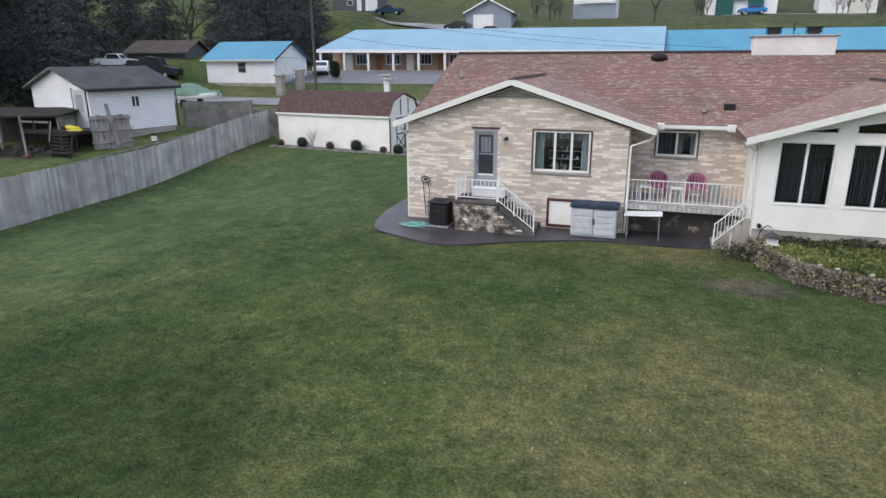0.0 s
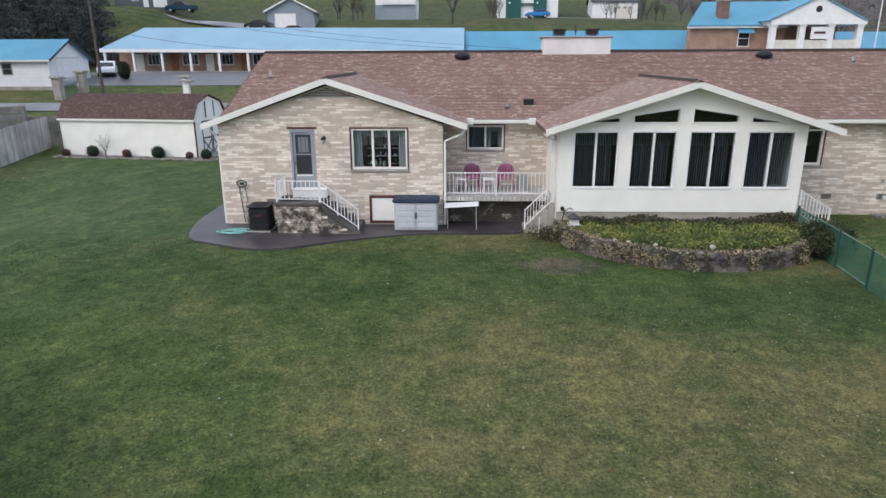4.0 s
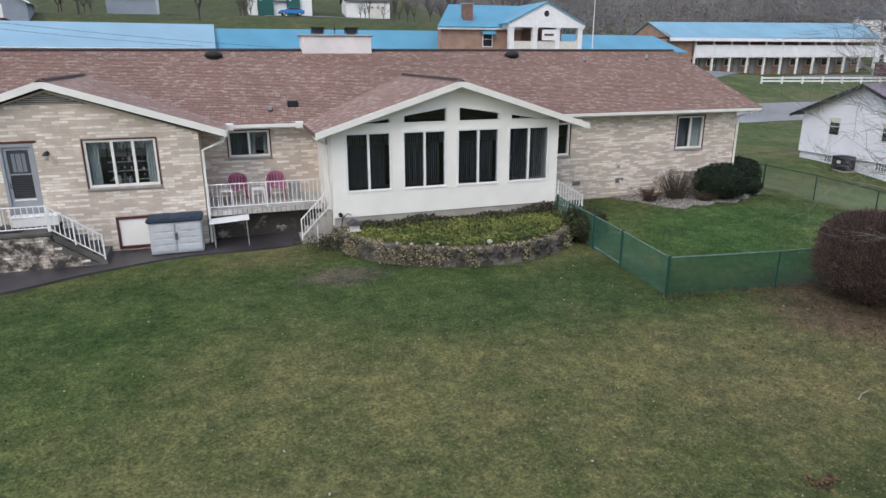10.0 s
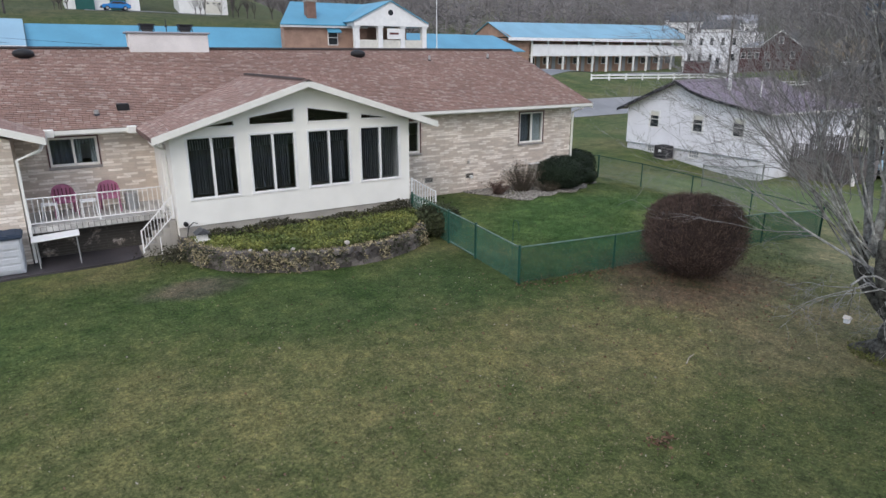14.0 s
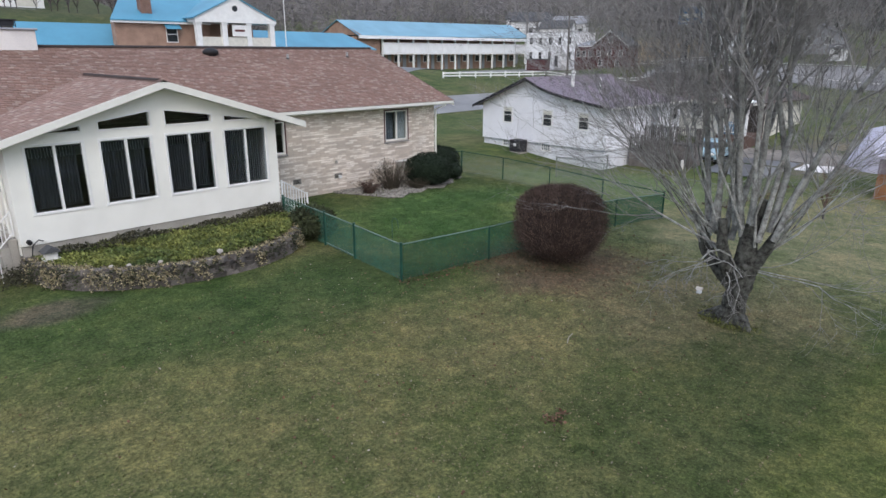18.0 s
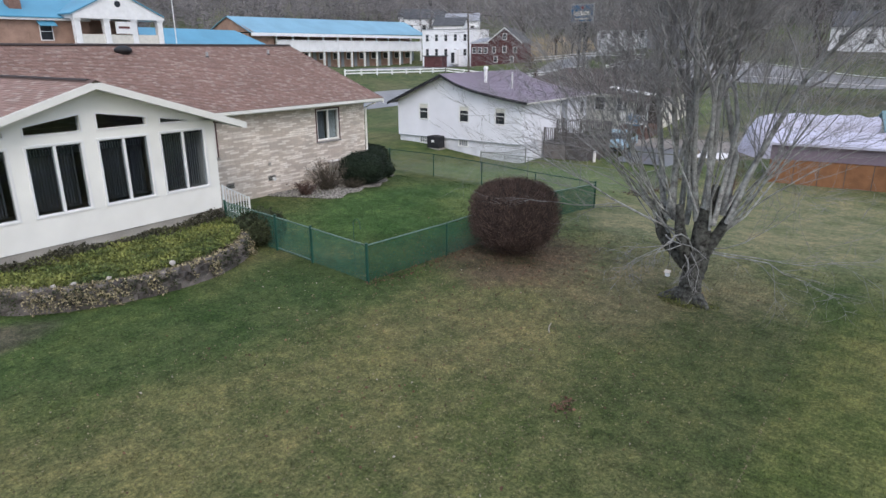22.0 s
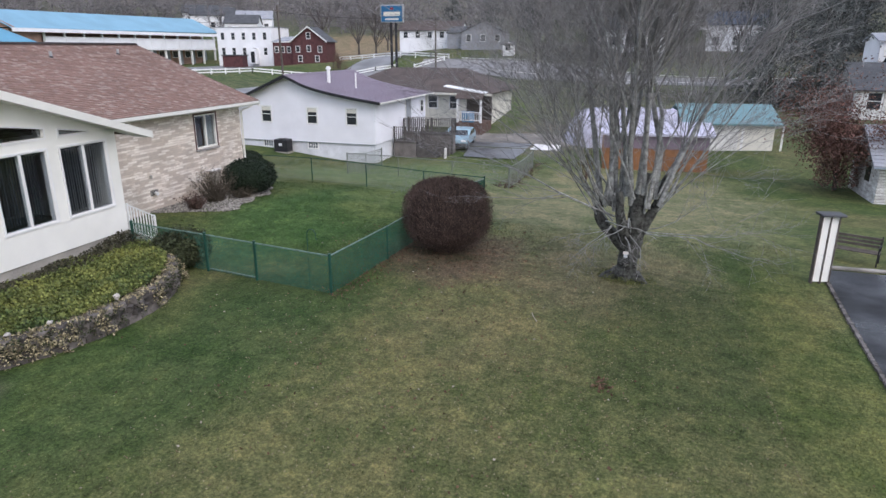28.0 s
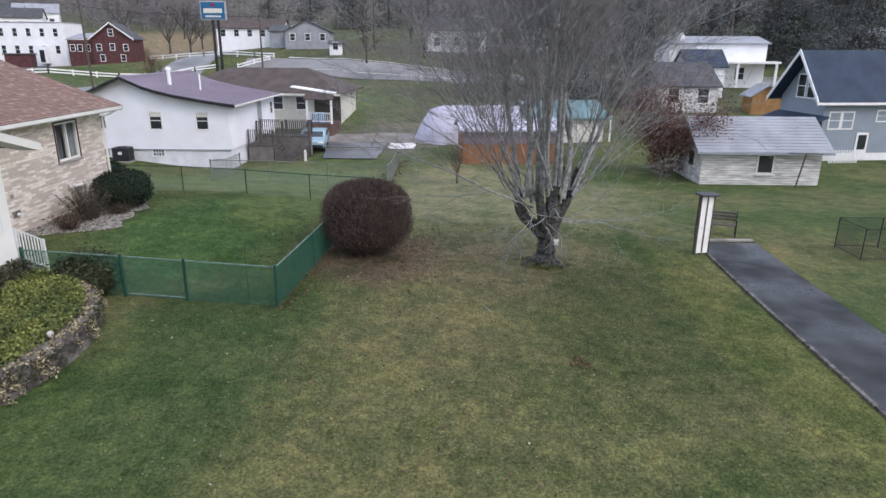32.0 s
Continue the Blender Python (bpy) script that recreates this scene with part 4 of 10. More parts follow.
# workshop over the fence
# Grey wall behind white boards: the gaps paint the lap shadows.
shop = gable_building("workshop", frame_of((-21.6, 7.3, 1.0), (-20.35, 12.3, 1.0)), 5.2, 6.0, 2.95, 1.0, M["box_grey"], M["shop_roof"], "white sided workshop with grey shingle roof", 0.35, 0.45, "x", category="workshop")

sdoor = part("door", box(B(), -0.05, 0.0, 0.25, 1.55, 0.75, 2.75), M["box_grey"], shop, "pale blue-grey door")
part("pane", box(B(), -0.062, -0.051, 0.55, 1.25, 1.55, 2.5), M["door_grey"], sdoor)
part("gable_siding", slab(B(), [(-0.004, 0.1, 2.96), (-0.004, 5.9, 2.96), (-0.004, 3.0, 3.84)], (-0.012, 0, 0)), M["siding_white"], shop)
part("door_frame", box(B(), -0.03, 0.0, 0.12, 0.249, 0.75, 2.85), M["dark_metal"], shop)
part("door_frame", box(B(), -0.03, 0.0, 1.551, 1.68, 0.75, 2.85), M["dark_metal"], shop)
sw = wall_window(shop, 2.45, 1.75, 0.42, 0.55, -0.017, m=M["white_paint"], cross=False)
part("mullion", box(B(), 2.64, 2.68, -0.065, -0.032, 1.75, 2.3), M["white_paint"], sw)
for k in range(17):
    z = 0.46 + 0.147 * k
    part("clapboard", slab(B(), [(0, -0.002, z), (5.2, -0.002, z), (5.2, -0.002, z + 0.131), (0, -0.002, z + 0.131)], (0, -0.016, 0)), M["siding_white"], shop)
    part("clapboard", slab(B(), [(-0.002, 0, z), (-0.002, 6.0, z), (-0.002, 6.0, z + 0.131), (-0.002, 0, z + 0.131)], (-0.016, 0, 0)), M["siding_white"], shop)
part("gutter", box(B(), -0.3, 5.5, -0.45, -0.36, 2.68, 2.8), M["dark_metal"], shop)
part("downspout", tube(B(), (5.3, -0.1, 0.4), (5.3, -0.1, 2.7), 0.04, n=6), M["dark_metal"], shop)

# garage with a blue metal roof
# The wall is darker than its boards, so gaps show as painted shadow lines.
garage = gable_building("garage", frame_of((-42.8, 44.0, 2.5), (-33.7, 44.0, 2.5)), 9.1, 7.0, 3.0, 1.8, M["box_grey"], M["blue_roof"], "white garage with blue metal roof", 0.45, 0.2, "x", category="garage")


part("garage_door", box(B(), 9.1, 9.15, 1.2, 5.4, 0.6, 2.9), M["white_paint"], garage)
for k in range(3):
    part("door_panel", box(B(), 9.151, 9.165, 1.35, 5.25, 0.75 + 0.7 * k, 1.35 + 0.7 * k), M["white_paint"], garage)
wall_window(garage, 4.4, 1.4, 0.9, 1.0, -0.016, m=M["concrete"])
for k in range(19):
    z = 0.2 + 0.147 * k
    part("clapboard", box(B(), 0, 9.1, -0.016, -0.002, z, z + 0.134), M["siding_white"], garage)
    for y0, y1 in ((0.0, 1.15), (5.45, 7.0)):
        part("clapboard", box(B(), 9.102, 9.116, y0, y1, z, z + 0.134), M["siding_white"], garage)
part("gable_siding", slab(B(), [(9.102, 0.0, 3.0), (9.102, 7.0, 3.0), (9.102, 3.5, 4.56)], (0.014, 0, 0)), M["siding_white"], garage)
part("eave_board", box(B(), -0.45, 9.55, -0.5, -0.46, 2.6, 2.75), M["trim_white"], garage)
for a, b in (((-0.45, 2.77), (3.5, 4.8)), ((3.5, 4.8), (7.45, 2.77))):
    part("rake_board", slab(B(), [(9.551, a[0], a[1] - 0.2), (9.551, b[0], b[1] - 0.2), (9.551, b[0], b[1]), (9.551, a[0], a[1])], (0.04, 0, 0)), M["dark_metal"], garage)
# barn details
part("eave_board", box(B(), -0.1, 8.28, -0.14, -0.1, 2.04, 2.15), M["trim_white"], barn)
part("corner_board", box(B(), 8.19, 8.22, -0.02, 0.1, -0.1, 2.05), M["maroon"], barn)
part("corner_board", box(B(), -0.03, 0.1, -0.02, -0.005, -0.1, 2.05), M["trim_white"], barn)
for y0 in (0.75, 1.82):
    d = part("door", box(B(), 8.185, 8.22, y0, y0 + 1.02, 0.05, 2.0), M["render_white"], barn)
    for a, b in (((y0, 0.1), (y0 + 1.0, 0.98)), ((y0 + 1.0, 0.1), (y0, 0.98))):
        part("brace", slab(B(), [(8.225, a[0], a[1] - 0.05), (8.225, b[0], b[1] - 0.05), (8.225, b[0], b[1] + 0.05), (8.225, a[0], a[1] + 0.05)], (0.02, 0, 0)), M["dark_concrete"], d)
    for z in (0.05, 1.0, 1.92):
        part("ledge", box(B(), 8.222, 8.24, y0, y0 + 1.0, z, z + 0.09), M["dark_concrete"], d)
    for y in (y0, y0 + 0.93):
        part("stile", box(B(), 8.222, 8.24, y, y + 0.08, 0.142, 1.918), M["dark_concrete"], d)
part("hayloft_door", box(B(), 8.185, 8.21, 1.35, 2.25, 2.2, 3.0), M["render_white"], barn)
for y in (1.3, 2.22):
    part("loft_trim", box(B(), 8.212, 8.23, y, y + 0.08, 2.15, 3.05), M["dark_concrete"], barn)
part("ramp", slab(B(), [(8.3, 0.7, 0.1), (8.3, 2.9, 0.1), (9.4, 2.9, -0.1), (9.4, 0.7, -0.1)], (0, 0, 0.06)), M["weathered_wood"], barn)


# ---- close to the house ----
rnd = random.Random(7)


def each(name, data, parent, at):
    ob = new(name, data)
    ob.parent = parent
    ob.matrix_basis = at if isinstance(at, Matrix) else Matrix.Translation(at)
    return ob


def blob(r, seed, squash=(1, 1, 1), sub=2, rough=0.25):
    """An uneven lump."""
    bm = B()
    bmesh.ops.create_icosphere(bm, subdivisions=sub, radius=r)
    off = Vector((seed * 3.1, seed * 1.7, seed * 2.3))
    for v in bm.verts:
        k = 1 + rough * noise.noise(v.co * (1.6 / r) + off)
        v.co = Vector((v.co.x * k * squash[0], v.co.y * k * squash[1], v.co.z * k * squash[2]))
    return bm


def leaves(name, places, size, m, parent, seed=1, up=0.3, wide=0.6):
    """Many small single leaves, each a bent pair of triangles, at (x, y, z) places."""
    r = np.random.RandomState(seed)
    p = np.asarray(places, float)
    n = len(p)
    d = r.normal(size=(n, 3))
    d[:, 2] = d[:, 2] * 0.6 + up
    d /= np.linalg.norm(d, axis=1)[:, None]
    s = np.cross(d, r.normal(size=(n, 3)))
    s /= np.linalg.norm(s, axis=1)[:, None] + 1e-9
    k = (size * r.uniform(0.6, 1.4, n))[:, None]
    v = np.stack([p, p + k * (0.5 * d + wide * 0.5 * s), p + k * d, p + k * (0.5 * d - wide * 0.5 * s)], 1).reshape(-1, 3)
    f = np.arange(4 * n).reshape(-1, 4)
    return tagged(raw(name, v.tolist(), f.tolist(), m, parent), kind="stuff")


# patio of dark worn concrete
def patio_edge(x):
    """The front edge, bowed round the entry and turned up along the west wall."""
    if x < 0:
        return 2.0 - 4.12 * math.sqrt(max(0.0, 1 - (x / 1.25) ** 2))
    return -0.95 - 1.85 * math.exp(-((x - 1.9) / 2.8) ** 2) + 0.04 * math.sin(x * 2.1)


bm = B()
prev = None
for x in [-1.25 * math.cos(math.pi / 2 * k / 14) for k in range(14)] + [-0.012, 0.0] + [10.45 * k / 36 for k in range(1, 37)]:
    yf = patio_edge(x)
    back = 3.3 if x < -0.01 else (-0.02 if x < 7.2 else 0.55)
    if x > 9.4:
        yf = max(yf, -0.9 + (x - 9.4) * 0.6)
    cur = [bm.verts.new((x, yf, gz(x, yf) - 0.1)), bm.verts.new((x, yf, 0.055)), bm.verts.new((x, back, 0.075))]
    if prev:
        bm.faces.new((prev[0], cur[0], cur[1], prev[1]))
        bm.faces.new((prev[1], cur[1], cur[2], prev[2]))
    prev = cur
tagged(part("patio", bm, M["patio"]), "dark worn concrete patio along the brick house", "patio", kind="structure")

# entry stoop with steps
stoop = thing("stoop", (0, 0, 0), "brick entry stoop with stained dark concrete slab and steps", "steps")
part("core", box(B(), 2.02, 3.42, -1.16, -0.012, -0.05, 0.94), M["dark_concrete"], stoop)
part("landing", bevelled(box(B(), 1.96, 3.46, -1.22, -0.012, 0.94, 1.05), 0.02), M["dark_concrete"], stoop, "mossy dark landing slab")
for i in range(4):
    z = 0.84 - 0.2 * i
    part("step", bevelled(box(B(), 3.462 + 0.28 * i, 3.455 + 0.28 * (i + 1), -1.13, -0.012, -0.05, z), 0.012), M["dark_concrete"], stoop)
part("side_wall", slab(B(), [(3.42, -1.16, 0.0), (4.45, -1.16, 0.0), (4.45, -1.16, 0.06), (3.42, -1.16, 0.80)], (0, 0.02, 0)), M["dark_concrete"], stoop)
part("stringer", slab(B(), [(3.462, -1.19, 0.98), (3.462, -1.19, 0.84), (4.42, -1.19, 0.12), (4.42, -1.19, -0.02), (4.62, -1.19, -0.02), (4.62, -1.19, 0.14)], (0, 0.055, 0)), M["dark_concrete"], stoop, "stained concrete stringer")


def stained_brick(name, low, high):
    """The brick, streaked with black damp and moss."""
    m = brick_material(name, False)
    N, L = m.node_tree.nodes, m.node_tree.links
    bsdf = N["Principled BSDF"]
    clean = bsdf.inputs["Base Color"].links[0].from_socket
    damp = N.new("ShaderNodeTexNoise")
    damp.inputs["Scale"].default_value, damp.inputs["Detail"].default_value, damp.inputs["Roughness"].default_value = 2.6, 8, 0.72
    L.new(N.new("ShaderNodeNewGeometry").outputs["Position"], damp.inputs["Vector"])
    edge = N.new("ShaderNodeMapRange")
    edge.inputs["From Min"].default_value, edge.inputs["From Max"].default_value = low, high
    L.new(damp.outputs["Fac"], edge.inputs["Value"])
    both = N.new("ShaderNodeMixRGB")
    L.new(edge.outputs["Result"], both.inputs["Fac"])
    L.new(clean, both.inputs["Color1"])
    both.inputs["Color2"].default_value = (0.055, 0.050, 0.044, 1)
    L.new(both.outputs["Color"], bsdf.inputs["Base Color"])
    return m


M["stained_brick"] = stained_brick("stained_brick", 0.40, 0.56)
M["damp_brick"] = stained_brick("damp_brick", 0.27, 0.44)
for x0, x1, top, seed in ((2.03, 3.41, lambda x: 0.94, 9), (3.42, 4.45, lambda x: 0.82 - 0.72 * (x - 3.42), 10)):
    facing = brick_mesh("facing", brick_rows(x0, x1, 0.0, top, [], seed=seed), -1.16, stoop, 5)
    facing.data.materials[0] = M["stained_brick"]
part("door_mat", box(B(), 2.15, 2.75, -1.0, -0.58, 1.052, 1.07), M["black"], stoop)


def rail_run(t, p, q, h, gap, m, post_r=0.018, bar_r=0.009, low=0.1, mids=()):
    """Posts at p and q, a top and a bottom rail and upright bars between."""
    p, q = Vector(p), Vector(q)
    up = Vector((0, 0, h))
    for f in (0.0, *mids, 1.0):
        c = p.lerp(q, f)
        part("post", box(B(), c.x - post_r, c.x + post_r, c.y - post_r, c.y + post_r, c.z, c.z + h + 0.03), m, t)
    part("top_rail", tube(B(), p + up, q + up, 0.018, n=6), m, t)
    part("bottom_rail", tube(B(), p + Vector((0, 0, low)), q + Vector((0, 0, low)), 0.016, n=6), m, t)
    n = int((q - p).length / gap)
    bar = None
    for i in range(1, n):
        c = p.lerp(q, i / n)
        if bar is None:
            bar = mesh_of("baluster", box(B(), -bar_r, bar_r, -bar_r, bar_r, low, h), m)
        each("baluster", bar, t, c)


r1 = thing("railing", (0, 0, 0), "white metal railing round the entry stoop", "railing", "white railings")
rail_run(r1, (2.05, -1.13, 1.05), (3.38, -1.13, 1.05), 0.66, 0.13, M["white_paint"])
rail_run(r1, (2.05, -0.1, 1.05), (2.05, -1.07, 1.05), 0.66, 0.15, M["white_paint"])
r2 = thing("handrail", (0, 0, 0), "white sloping metal stair rail", "railing", "white railings")
rail_run(r2, (3.42, -1.13, 1.0), (4.56, -1.13, 0.16), 0.68, 0.12, M["white_paint"], mids=(0.45,))

# storm door
door = new("door")
door.parent = house
tagged(door, "grey storm door with a screen")
bm = B()
for a, b, c, d in ((2.29, 2.36, 1.06, 3.16), (3.02, 3.09, 1.06, 3.16), (2.36, 3.02, 3.08, 3.16)):
    box(bm, a, b, -0.02, 0.1, c, d)
part("frame", bm, M["door_grey"], door, "pale grey frame")
part("lintel", box(B(), 2.22, 3.16, -0.025, 0.05, 3.165, 3.23), M["maroon"], door)
bm = wall_blocks(B(), 2.365, 3.015, 1.07, 3.075, 0.03, 0.07, [(2.44, 2.94, 1.72, 2.99)])
part("leaf", bm, M["door_grey"], door)
part("screen", box(B(), 2.44, 2.94, 0.056, 0.062, 1.72, 2.99), M["screen"], door)
part("rail", box(B(), 2.44, 2.94, 0.034, 0.055, 2.345, 2.375), M["door_grey"], door)
for a, b in ((2.53, 2.61), (2.63, 2.75), (2.77, 2.85)):
    part("curtain", box(B(), a, b, 0.048, 0.055, 2.42, 2.90), M["door_lace"], door)
part("inset", bevelled(box(B(), 2.43, 2.95, 0.022, 0.0295, 1.66, 1.70), 0.003), M["trim_white"], door)
part("handle", tube(B(), (2.42, 0.0, 2.0), (2.42, 0.0, 2.14), 0.012, n=6), M["dark_metal"], door)
for k in range(9):
    part("slat", box(B(), 2.45, 2.93, 0.046, 0.055, 1.76 + 0.064 * k, 1.785 + 0.064 * k), M["dark_metal"], door)
stepbox = thing("planter_box", (2.96, -0.34, 1.052), "low white planter box on the entry landing", "planter")
part("body", bevelled(box(B(), -0.55, 0.5, -0.16, 0.16, 0, 0.24), 0.015), M["white_paint"], stepbox)
part("rim", bevelled(box(B(), -0.58, 0.53, -0.185, 0.185, 0.241, 0.28), 0.012), M["white_paint"], stepbox)

# hatch, vents, wall lamp
h = thing("hatch", (0, 0, 0), "white wooden crawlspace hatch with maroon frame", "hatch")
bm = B()
for a, b, c, d in ((4.76, 6.07, 0.96, 1.04), (4.76, 6.07, 0.12, 0.20), (4.76, 4.83, 0.2, 0.96), (6.0, 6.07, 0.2, 0.96)):
    box(bm, a, b, -0.03, 0.05, c, d)
part("frame", bm, M["maroon"], h)
part("panel", box(B(), 4.83, 6.0, 0.0, 0.05, 0.2, 0.96), M["render_white"], h)
for x, z, y in ((1.38, 0.72, 0.0), (20.2, 0.55, 2.0), (22.1, 0.55, 2.0)):
    v = thing("foundation_vent", (x, y, z), "dark foundation vent in the brick wall", "vent", "foundation vents")
    part("plate", box(B(), 0, 0.36, -0.025, 0.01, 0, 0.19), M["concrete"], v)
    for k in range(4):
        part("louvre", box(B(), 0.03, 0.33, -0.034, -0.026, 0.025 + 0.042 * k, 0.045 + 0.042 * k), M["black"], v)
v = thing("dryer_vent", (22.33, 2.0, 0.62), "white dryer vent hood in the brick wall", "vent")
bm = tube(B(), (0, 0.0, 0), (0, -0.12, -0.02), 0.06, 0.07, 10)
part("hood", bm, M["white_paint"], v)
v = thing("socket_box", (22.2, 1.985, 1.2), "small weatherproof socket on the brick wall", "socket")
part("cover", bevelled(box(B(), -0.05, 0.05, -0.05, 0.0, -0.06, 0.06), 0.01), M["concrete"], v)
lamp = thing("wall_lamp", (3.39, 0.0, 2.85), "dark bronze porch lamp beside the door", "lamp")
part("back_plate", tube(B(), (0, 0, 0.04), (0, -0.03, 0.04), 0.055, n=10), M["dark_metal"], lamp)
part("arm", path_tube(B(), [(0, -0.03, 0.04), (0, -0.12, 0.10), (0, -0.19, 0.06)], 0.012, 6), M["dark_metal"], lamp)
part("hood", tube(B(), (0, -0.19, 0.0), (0, -0.19, 0.09), 0.095, 0.03, 12), M["dark_metal"], lamp)
part("globe", tube(B(), (0, -0.19, -0.11), (0, -0.19, 0.0), 0.045, 0.06, 10), M["box_grey"], lamp, "frosted glass globe", True)

# air conditioner
ac = thing("air_conditioner", (1.42, -0.78, 0.07), "black louvred air conditioning unit on the patio", "air conditioner")
part("base", bevelled(box(B(), -0.36, 0.36, -0.36, 0.36, 0, 0.05), 0.01), M["concrete"], ac)
part("coil", bevelled(box(B(), -0.31, 0.31, -0.31, 0.31, 0.05, 0.78), 0.06), M["black"], ac)
for k in range(13):
    part("louvre", bevelled(box(B(), -0.335, 0.335, -0.335, 0.335, 0.08 + 0.053 * k, 0.095 + 0.053 * k), 0.006), M["dark_metal"], ac)
part("top", bevelled(box(B(), -0.35, 0.35, -0.35, 0.35, 0.78, 0.84), 0.02), M["dark_metal"], ac)
part("fan_grille", tube(B(), (0, 0, 0.84), (0, 0, 0.86), 0.25, n=20), M["black"], ac)
part("badge", box(B(), -0.09, 0.09, -0.352, -0.339, 0.52, 0.56), M["red_paint"], ac)
part("service_pipe", path_tube(B(), [(0.33, 0.2, 0.2), (0.45, 0.5, 0.25), (0.45, 0.76, 0.25)], 0.02, 6), M["black"], ac)

# hose and its hanger
mat("hose", (0.22, 0.52, 0.47), 0.45, 0.15)
hose = thing("hose", (0.72, -1.15, 0.08), "coiled teal garden hose on the patio", "hose")
for k in range(7):
    pts = []
    a0, rr = rnd.uniform(0, 6), rnd.uniform(0.16, 0.44)
    ox, oy = rnd.uniform(-0.16, 0.16), rnd.uniform(-0.14, 0.14)
    for i in range(25):
        a = a0 + 6.283 * i / 24
        pts.append((ox + rr * 1.25 * math.cos(a), oy + rr * 0.55 * math.sin(a), 0.015 + 0.012 * k + 0.012 * math.sin(a * 3 + k)))
    part("coil", path_tube(B(), pts, 0.010, 6), M["hose"], hose)
hang = thing("hose_hanger", (0.62, 0.0, 1.42), "rusty hose hanger on the brick wall", "hanger")
part("hoop", path_tube(B(), [(0.16 * math.cos(i * 0.524), -0.07, 0.11 * math.sin(i * 0.524)) for i in range(13)], 0.022, 6), M["dark_concrete"], hang)
part("bracket", box(B(), -0.05, 0.05, -0.09, 0.0, -0.03, 0.03), M["dark_metal"], hang)
part("hose_end", path_tube(B(), [(0.1, -0.09, -0.05), (0.14, -0.05, -0.5), (0.05, -0.05, -0.9), (0.1, -0.06, -1.3)], 0.013, 6), M["dark_concrete"], hang)
part("pipe", path_tube(B(), [(-0.1, -0.05, -0.05), (-0.06, -0.04, -0.6), (0.0, -0.04, -1.3)], 0.012, 6), M["dark_metal"], hang)

# storage box
sb = thing("storage_box", (6.33, -0.45, 0.075), "grey plastic storage box with dark lid and double doors", "storage box")
part("body", bevelled(box(B(), -0.68, 0.68, -0.34, 0.34, 0, 0.9), 0.02), M["box_grey"], sb)
for s in (-1, 1):
    dx = 0.335 * s
    d = part("door", bevelled(box(B(), dx - 0.315, dx + 0.315, -0.375, -0.345, 0.06, 0.86), 0.01), M["box_grey"], sb)
    for k in range(4):
        part("panel", bevelled(box(B(), dx - 0.26, dx + 0.26, -0.392, -0.376, 0.11 + 0.185 * k, 0.245 + 0.185 * k), 0.007), M["box_grey"], d)
    part("handle", box(B(), 0.02 * s - 0.012, 0.02 * s + 0.012, -0.40, -0.376, 0.4, 0.6), M["grey_roof"], d)
lid = bevelled(slab(B(), [(-0.73, -0.42, 0.9), (0.73, -0.42, 0.9), (0.73, 0.37, 0.9), (-0.73, 0.37, 0.9)], (0, 0, 0.1)), 0.03, 2)
part("lid", lid, M["slate_roof"], sb, "faded slate blue lid")
for x in (-0.35, 0.1, 0.4):
    part("lid_rib", bevelled(box(B(), x, x + 0.2, -0.35, 0.3, 1.0, 1.02), 0.008), M["slate_roof"], sb)

# porch deck in the recess
deck = thing("porch", (0, 0, 0), "raised recessed porch with pale deck over a dark brick base", "porch")
part("slab", bevelled(box(B(), 7.16, 10.66, 0.08, 1.98, 0.90, 1.0), 0.01), M["concrete"], deck)
part("edge_board", box(B(), 7.16, 10.66, 0.05, 0.078, 0.84, 1.002), M["dark_concrete"], deck)
for k in range(25):
    part("edge_tile", box(B(), 7.17 + 0.1395 * k, 7.296 + 0.1395 * k, 0.036, 0.0495, 0.86, 0.995), M["porch_tile"], deck)
part("base", box(B(), 7.16, 10.66, 0.45, 0.7, -0.3, 0.9), M["dark_concrete"], deck)
brick_mesh("facing", brick_rows(7.17, 10.64, 0.05, lambda x: 0.9, [], seed=14), 0.45, deck, 8).data.materials[0] = M["damp_brick"]
for k in range(25):
    x = 7.17 + 0.1395 * k
    part("deck_board", box(B(), x, x + 0.131, 0.038, 1.97, 1.003, 1.02), M["porch_tile"], deck)
pr = thing("railing", (0, 0, 0), "white metal porch railing", "railing", "white railings")
rail_run(pr, (7.24, 0.12, 1.0), (10.5, 0.12, 1.0), 0.76, 0.125, M["white_paint"], mids=(0.5,))

mat("plum_plastic", (0.36, 0.13, 0.22), 0.45, 0.15)


